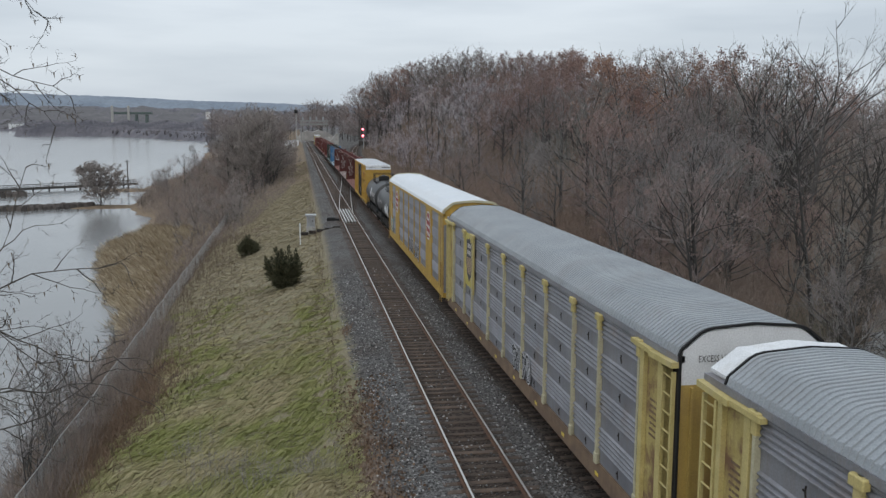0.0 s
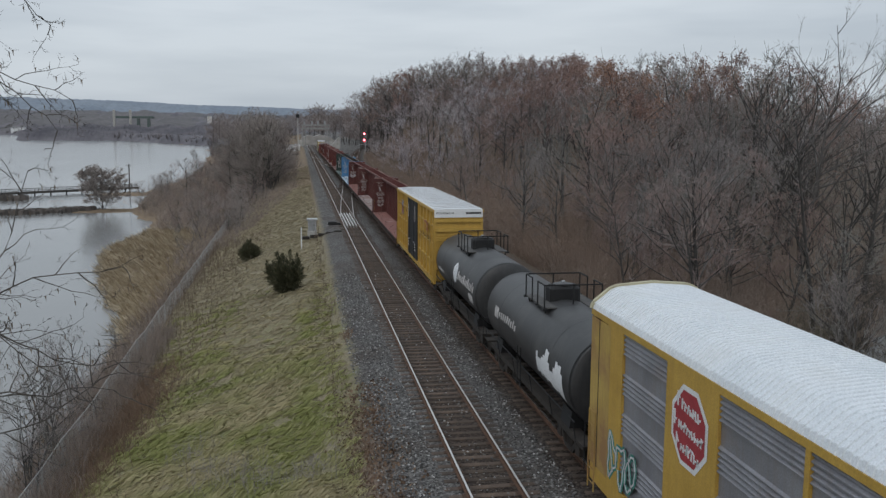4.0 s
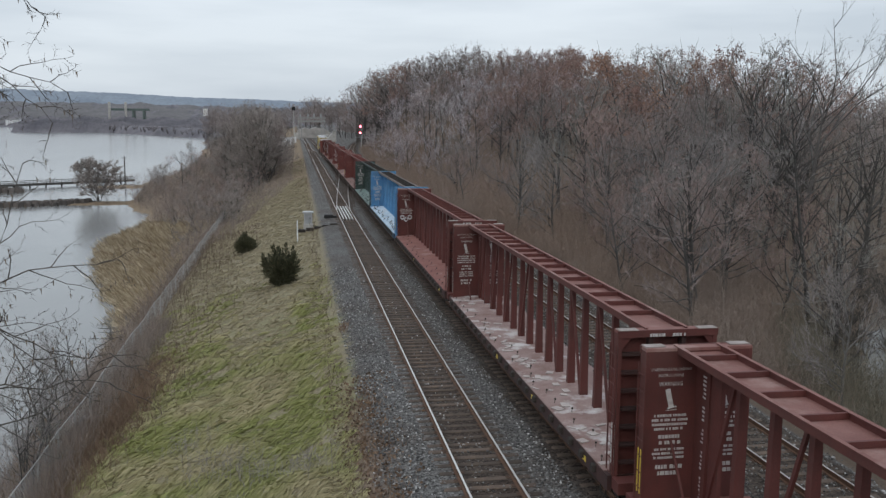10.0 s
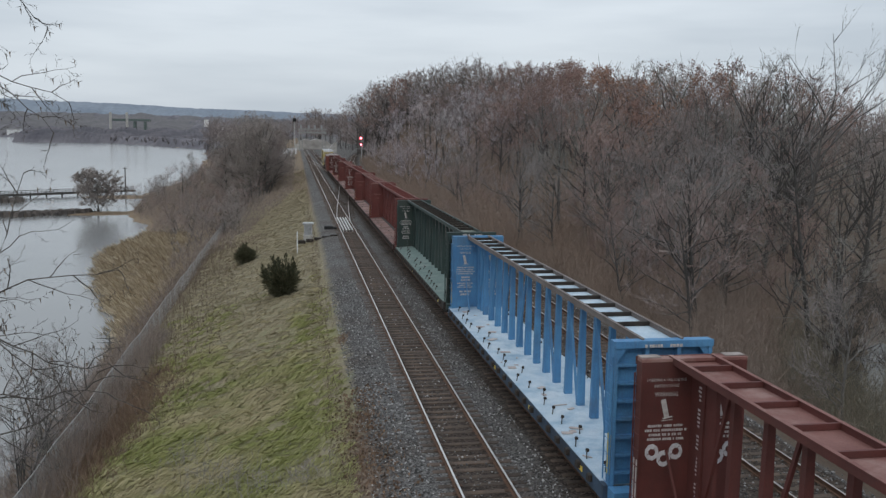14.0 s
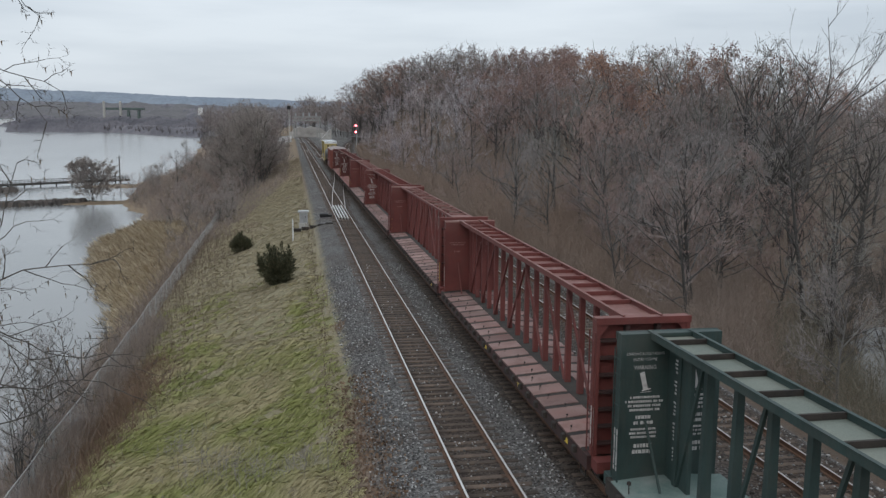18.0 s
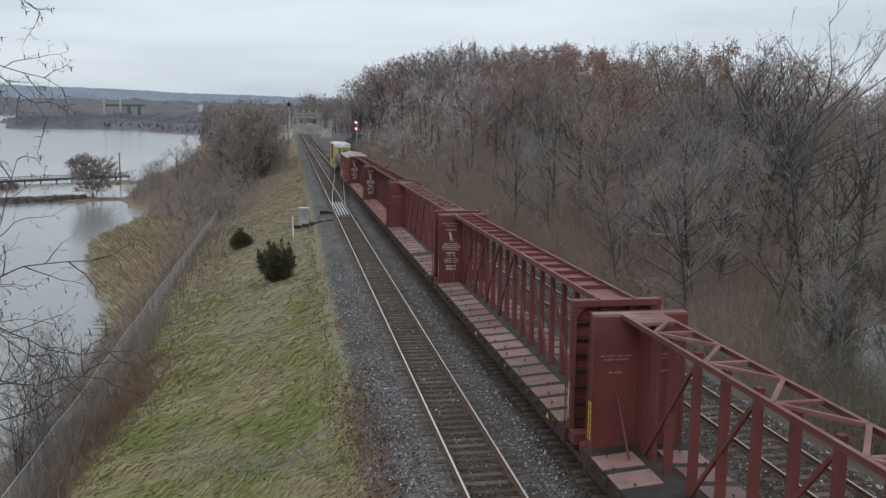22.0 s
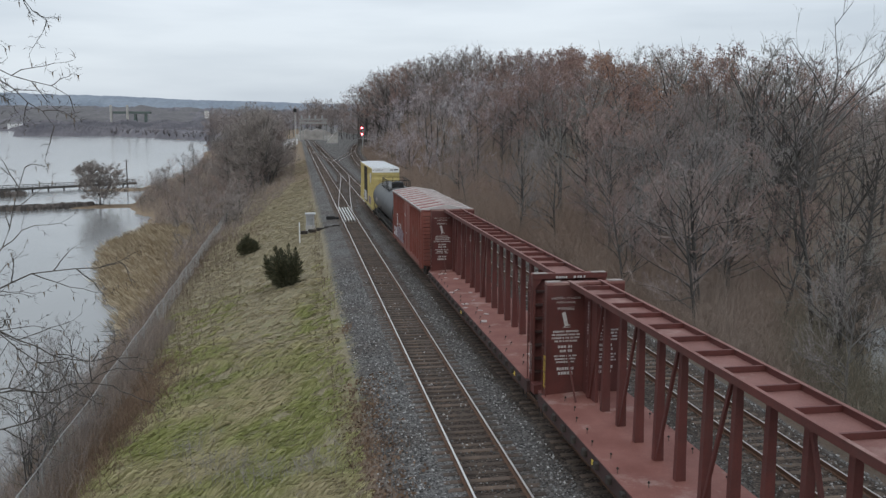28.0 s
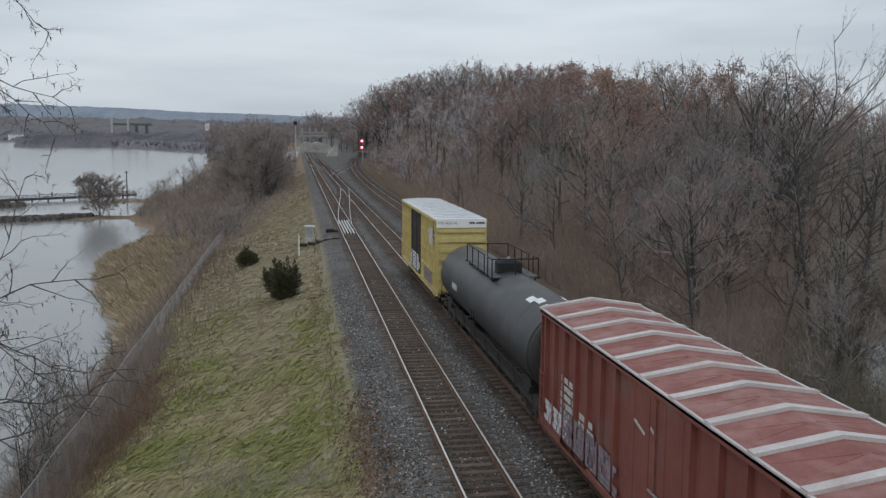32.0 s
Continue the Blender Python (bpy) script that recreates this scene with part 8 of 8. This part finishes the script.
def roadside_tree():
    """The leafless tree beside the bridge whose branches reach into view."""
    rnd = random.Random(77)
    t = thing("roadside_tree", "leafless tree beside the bridge with dangling seed pods", "tree")
    M["bark_dark"] = surface("dark_bark", (0.05, 0.043, 0.038), (0.10, 0.088, 0.078), 3.0, 0.95, bump=0.4)
    base = Vector((-11.6, 13.0, 0))
    base.z = float(ground_z(base.x, base.y))
    trunk = MB()
    pts = [base + Vector((0, 0, -0.3)), base + Vector((0.1, 0, 4)), base + Vector((-0.1, 0.1, 9)), base + Vector((0.1, 0.2, 14.5)), base + Vector((0.0, 0.1, 19))]
    trunk.tube([tuple(p) for p in pts], [0.24, 0.2, 0.16, 0.1, 0.04], 8)
    part("trunk", trunk, M["bark"], t)
    feet, tips, pods = [], [], []

    def rv(s):
        return Vector((rnd.uniform(-s, s), rnd.uniform(-s, s), rnd.uniform(-s, s)))

    def shoot(mb, p, d, length, r, level):
        """A crooked shoot with alternate side shoots, spread mostly in the upright plane."""
        n = (13, 6, 4)[level]
        q, pp = p.copy(), [p.copy()]
        for i in range(n):
            d = (d + Vector((rnd.uniform(-0.25, 0.25), rnd.uniform(-0.3, 0.3), rnd.uniform(-0.42, 0.42)))).normalized()
            q = q + d * length / n
            pp.append(q.copy())
            turn = (0.9 if i % 2 else -0.9) * rnd.uniform(0.6, 1.3)
            e = Vector((d.x * math.cos(turn) - d.z * math.sin(turn), d.y + rnd.uniform(-0.4, 0.4), d.x * math.sin(turn) + d.z * math.cos(turn))).normalized()
            if level < 2 and i > (2 if level == 0 else 0):
                shoot(mb, q, e, length * rnd.uniform(0.14, 0.34) * (1.15 - 0.5 * i / n), r * (0.5 if level == 0 else 0.55), level + 1)
            elif level == 2:
                feet.append(q.copy()), tips.append(q + e * rnd.uniform(0.04, 0.12))
        if level < 2:
            mb.tube([tuple(v) for v in pp], [r * (1 - 0.75 * i / n) for i in range(n + 1)], 5 if level == 0 else 4, cap=False)
        else:
            for i in range(n):
                feet.append(pp[i]), tips.append(pp[i + 1] + (pp[i + 1] - pp[i]) * 0.6)
        if level > 0 and rnd.random() < 0.5:
            pods.append(pp[-1])
    # height of each bough, its reach and its bearing
    for z, reach, ang in ((11.75, 3.5, 0), (11.5, 3.8, 4), (11.3, 3.5, -3), (11.1, 3.5, -2), (10.9, 3.4, 3), (9.4, 2.7, 2),
                          (7.6, 4.2, -3), (7.0, 4.3, 0), (6.7, 4.1, 5), (6.4, 4.2, -2), (6.05, 4.0, 2), (5.7, 4.0, 7), (5.3, 3.8, 3)):
        mb = MB()
        a = radians(84 + ang)
        p = Vector((base.x, base.y + 0.1, z - 0.2))
        shoot(mb, p, Vector((math.sin(a), math.cos(a), rnd.uniform(-0.05, 0.15) + (0.06 if z > 10 else 0))).normalized(), reach, 0.018 if z > 9 else 0.021, 0)
        part("branch", mb, M["bark_dark"], t)
    rng = np.random.default_rng(4)
    f0, t0 = np.array([tuple(v) for v in feet]), np.array([tuple(v) for v in tips])
    v, f = slivers(f0, t0, np.full(len(f0), 0.008), rng)
    tagged(part("twig", raw_mesh("twig", v, f, M["bark_dark"]), None, t), kind="stuff")
    c = np.array([tuple(p) for p in pods])
    v, f = slivers(c, c + np.array([0.01, 0.0, -0.09]), np.full(len(c), 0.025), rng)
    tagged(part("seed_pod", raw_mesh("seed_pod", v, f, M["weed"]), None, t, "dark dangling seed pods"), kind="stuff")


def build_fence():
    t = thing("chain_link_fence", "weathered grey chain-link fence along the foot of the slope", "fence")
    ys = np.arange(22, 141, 3.0)

    def fx(y):
        return -15.1 - 0.009 * (y - 30)
    tops = []
    for y in ys:
        x, g = fx(y), float(ground_z(fx(y), y))
        part("post", MB().tube([(x, y, g - 0.3), (x, y, g + 1.5)], 0.045, 6), M["fence_wire"], t)
        tops.append((x, y, g))
    for a, b in zip(tops[:-1], tops[1:]):
        part("top_rail", MB().tube([(a[0], a[1], a[2] + 1.47), (b[0], b[1], b[2] + 1.47)], 0.022, 5, cap=False), M["fence_wire"], t)
    mb = MB()
    for a, b in zip(tops[:-1], tops[1:]):
        n = 13
        for k in range(n):
            f0, f1 = k / n, (k + 6.2) / n
            for u0, u1 in ((f0, f1), (1 - f0, 1 - f1)):
                lo, hi = 0.0, 1.0
                if u1 > 1:
                    hi = (1 - u0) / (u1 - u0)
                if u1 < 0:
                    hi = u0 / (u0 - u1)
                p = (a[0] + (b[0] - a[0]) * u0, a[1] + (b[1] - a[1]) * u0, a[2] + 0.03)
                ue, ze = u0 + (u1 - u0) * hi, 0.03 + 1.42 * hi
                q = (a[0] + (b[0] - a[0]) * ue, a[1] + (b[1] - a[1]) * ue, a[2] + (b[2] - a[2]) * ue + ze)
                mb.bar(p, q, 0.008, 0.008)
                if hi < 1:
                    z0 = ze
                    e = 0.0 if u1 > 1 else 1.0
                    rest = 1.42 * (1 - hi)
                    ul = e + (u1 - u0) * (1 - hi)
                    mb.bar((a[0] + (b[0] - a[0]) * e, a[1] + (b[1] - a[1]) * e, a[2] + z0), (a[0] + (b[0] - a[0]) * ul, a[1] + (b[1] - a[1]) * ul, a[2] + z0 + rest), 0.008, 0.008)
    tagged(part("chain_link", mb.mesh("chain_link", M["fence_wire"]), None, t), kind="stuff")


KINDS, OAKS, SLIM = build_woods()
build_left_bank(KINDS, OAKS, SLIM)
for k in (*KINDS, *OAKS, *SLIM):
    remove_thing(k)
build_grass()
build_ballast()
build_fence()
roadside_tree()

# ---- the lake's far side ----
def rock_row(name, label, path, width, height, count, seed, z):
    rng = np.random.default_rng(seed)
    t = thing(name, label, "breakwater")
    mb = MB()
    for i in range(count):
        f = rng.random()
        k = min(int(f * (len(path) - 1)), len(path) - 2)
        g = f * (len(path) - 1) - k
        x = path[k][0] + (path[k + 1][0] - path[k][0]) * g + rng.normal() * width
        y = path[k][1] + (path[k + 1][1] - path[k][1]) * g + rng.normal() * width
        r = rng.uniform(0.35, 0.9) * height
        n = 6
        ring = [(x + r * math.cos(a) * rng.uniform(0.8, 1.3), y + r * math.sin(a) * rng.uniform(0.8, 1.3), z - 0.3) for a in np.linspace(0, 2 * math.pi, n, endpoint=False)]
        top = [(x + 0.55 * r * math.cos(a) * rng.uniform(0.7, 1.2), y + 0.55 * r * math.sin(a), z + r * rng.uniform(0.7, 1.0)) for a in np.linspace(0, 2 * math.pi, n, endpoint=False)]
        mb.add(ring + top, [(j, (j + 1) % n, n + (j + 1) % n, n + j) for j in range(n)] + [tuple(range(n, 2 * n))])
    tagged(part("rock", mb, M["rock"], t), kind="stuff")


M["rock"] = island_surface("dark_wet_rock", (0.05, 0.045, 0.042), (0.12, 0.105, 0.095))
# the blue carries the haze of distance, painted into the hill's base colour
M["hill"] = surface("far_haze_blue_hill", (0.185, 0.222, 0.275), (0.24, 0.278, 0.325), 0.006, 1.0, fine=0.05, bump=0.0, world_space=True)
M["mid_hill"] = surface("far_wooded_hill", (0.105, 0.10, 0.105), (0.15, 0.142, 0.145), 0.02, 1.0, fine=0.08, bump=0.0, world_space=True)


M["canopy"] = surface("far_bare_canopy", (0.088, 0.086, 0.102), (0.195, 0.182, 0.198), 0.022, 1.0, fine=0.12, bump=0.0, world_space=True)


def ridge_mesh(name, label, mat, y, xs, tops, depth, seed, rough):
    rng = np.random.default_rng(seed)
    gx = np.linspace(xs[0], xs[-1], 420)
    top = np.interp(gx, xs, tops) + rough * (np.convolve(rng.normal(size=420), np.ones(3) / 2, "same"))
    rows = []
    for k, (f, dy) in enumerate(((-0.02, -depth), (0.55, -depth * 0.5), (0.85, -depth * 0.2), (1.0, 0.0))):
        z = -7.6 + (top + 7.6) * max(f, 0)
        rows.append(np.stack([gx, np.full(420, y + dy) + rng.normal(size=420) * depth * 0.03, z], 1))
    v = np.concatenate(rows)
    i = np.arange(3)[:, None] * 420 + np.arange(419)[None]
    f = np.stack([i, i + 1, i + 421, i + 420], -1).reshape(-1, 4)
    tagged(new(name, raw_mesh(name, v, f, M[mat])), label, "hill", kind="structure")


def build_far_side():
    ridge_mesh("backdrop_hills", "escarpment beyond the lake, its haze put into a blue colour", "hill", 4400, (-4200, -1500, -1100, -800, -500, -200, 100, 400, 2500),
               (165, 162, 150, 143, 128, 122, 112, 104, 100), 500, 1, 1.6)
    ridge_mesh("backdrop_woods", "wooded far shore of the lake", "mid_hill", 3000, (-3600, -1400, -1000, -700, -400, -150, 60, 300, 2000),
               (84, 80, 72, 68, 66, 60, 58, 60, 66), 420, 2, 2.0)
    # canopy of the bare woods on the far shore: a lumpy sheet following the shoreline, and sprays of twigs breaking its top
    rng = np.random.default_rng(9)
    nu, nv = 520, 16

    def sheet(name, label, px, py, base, height, lump):
        gx = px + rng.normal(size=px.shape) * lump * 0.5
        gz = base + height
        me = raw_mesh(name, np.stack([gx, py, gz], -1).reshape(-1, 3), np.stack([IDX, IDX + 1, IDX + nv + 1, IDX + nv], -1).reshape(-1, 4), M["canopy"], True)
        tagged(new(name, me), label, "woods", kind="stuff")
    IDX = np.arange(nu - 1)[:, None] * nv + np.arange(nv - 1)[None]
    al, ac = np.linspace(0, 1, nu)[:, None], np.linspace(0, 1, nv)[None]
    py = 640 + 1960 * al + 0 * ac
    rise = np.minimum(1, ac * 7) * (1 - 0.15 * ac)
    tall = (9.0 + 2.5 * np.sin(al * 60) + 2.0 * np.sin(al * 171 + 1) + np.convolve(rng.normal(size=nu), np.ones(5) / 3, 'same')[:, None]) * (0.75 + 0.45 * al)
    px = shore_x(py) + 3 + ac * (40 + 60 * al)
    sheet("shore_woods", "bare woods along the far lake shore", px, py + 60 * ac * al, -7.6 + 0 * px, rise * (tall + rng.normal(size=px.shape) * 0.35), 0.5)
    px = -1700 + 2000 * al + 0 * ac
    py = 2600 + 380 * ac
    slope = np.interp(ac, (0, 0.15, 0.5, 0.8, 1), (0.02, 0.12, 0.46, 0.78, 0.97)) * np.interp(px, (-1700, -1000, -400, 60, 300), (80, 72, 66, 58, 60))
    sheet("hillside_woods", "bare grey-brown woods on the far hillside", px, py + rng.normal(size=px.shape) * 6, -7.6 + slope, 6 + 0.9 * rng.normal(size=px.shape) + 2.2 * np.sin(px * 0.05 + ac * 9) + 1.6 * np.sin(px * 0.13 - ac * 17), 1.5)
    px = -420 + 300 * al + 0 * ac
    sheet("bridge_woods", "bare woods before the distant bridge", px, 1380 + 80 * ac + 0 * px, -7.6 + 15 * ac + 0 * px, np.minimum(1, ac * 5) * (8 + 0.8 * rng.normal(size=px.shape) + 2 * np.sin(px * 0.11)), 0.5)
    B, T, W = [], [], []
    for i in range(3600):
        f = rng.random()
        if i < 700:
            y = 640 + 1960 * f
            x, g = float(shore_x(y)) + rng.uniform(1, 30 + 50 * f), -7.6 + rng.uniform(1.5, 7.5) * (0.75 + 0.45 * f)
        else:
            y, x = 2640 + 330 * f, rng.uniform(-1500, 260)
            g = -7.6 + float(np.interp(f, (0, 0.5, 0.8, 1), (0.12, 0.46, 0.78, 0.95))) * 64
        n = 12
        a, out = rng.uniform(0, 6.28, n), rng.uniform(0.5, 3.5, n)
        b = np.stack([np.full(n, x), np.full(n, y), np.full(n, g)], 1)
        B.append(b), T.append(b + np.stack([np.cos(a) * out, np.sin(a) * out, rng.uniform(4, 8, n)], 1)), W.append(np.full(n, 0.4 + 0.0003 * y))
    V, F = slivers(np.concatenate(B), np.concatenate(T), np.concatenate(W), rng)
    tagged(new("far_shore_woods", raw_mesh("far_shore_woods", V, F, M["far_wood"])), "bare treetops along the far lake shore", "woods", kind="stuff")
    # road bridge with pylons
    t = thing("road_bridge", "distant road bridge with tall stone pylons", "bridge")
    by = 1480.0
    part("deck", MB().box(-296, -238, by - 6, by + 6, 27.0, 30.4), M["bridge_deck"], t)
    for x in (-298, -273):
        part("pylon", MB().cbox(x - 1.8, x + 1.8, by - 9, by - 5, -4, 40.5, 0.5), M["concrete"], t)
    for x in (-262, -246):
        part("pier", MB().prism([(x - 3, -6), (x + 3, -6), (x + 1.6, 26.5), (x - 1.6, 26.5)], by - 5, by + 5), M["bridge_deck"], t)
    for x, z, w in ((-747, 8.0, 35), (-557, 11.0, 17), (-250, 41.0, 11)):
        t = thing("distant_building", "low pale building on the far lake shore", "building", "far shore buildings")
        part("wall", MB().box(x - w / 2, x + w / 2, 2490, 2504, z - 14, z + 4), M["white"], t)
        part("roof", MB().prism([(x - w / 2 - 1, z + 4), (x + w / 2 + 1, z + 4), (x + w / 2 - 3, z + 7), (x - w / 2 + 3, z + 7)], 2489, 2505), M["steel"], t)
    # low footbridge, breakwater and pole in the near bay
    rock_row("breakwater", "low dark rock breakwater across the bay", [(-110, 168), (-64.5, 186), (-48.5, 193)], 0.8, 1.3, 560, 3, LAKE_Z)
    rock_row("rock_islet", "low dark rocky islet in the bay", [(-98, 214), (-84, 221), (-73, 225)], 1.3, 1.6, 300, 4, LAKE_Z)
    t = thing("low_footbridge", "low weathered footbridge across the bay", "bridge")
    a, b = Vector((-110, 214)), Vector((-50.5, 258))
    d = (b - a).normalized()
    for i in range(18):
        p, q = a + (b - a) * i / 18, a + (b - a) * (i + 0.94) / 18
        part("deck_plank", MB().bar((p.x, p.y, -6.75), (q.x, q.y, -6.75), 1.6, 0.6), M["grating"], t)
        rail = MB().bar((p.x, p.y, -5.7), (q.x, q.y, -5.7), 0.14, 0.16).bar((p.x, p.y, -6.15), (q.x, q.y, -6.15), 0.1, 0.12)
        for k in range(4):
            m = p + (q - p) * k / 4
            rail.bar((m.x, m.y, -6.5), (m.x, m.y, -5.72), 0.12, 0.12)
        part("railing", rail, M["grating"], t)
        part("pile", MB().tube([(p.x, p.y, -8.6), (p.x, p.y, -6.8)], 0.2, 6), M["under"], t)
    t = thing("utility_pole", "lone dark pole standing on the shore", "pole")
    part("pole", MB().tube([(-51.0, 247, -7.8), (-51.0, 247, 0.4)], [0.2, 0.13], 8), M["bark"], t)
    part("crossarm", MB().bar((-51.7, 247, -0.1), (-50.3, 247, -0.1), 0.12, 0.12), M["bark"], t)


M["bridge_deck"] = surface("grey_green_steel", (0.075, 0.105, 0.098), (0.11, 0.145, 0.135), 0.5, 0.7)
build_far_side()

motions()
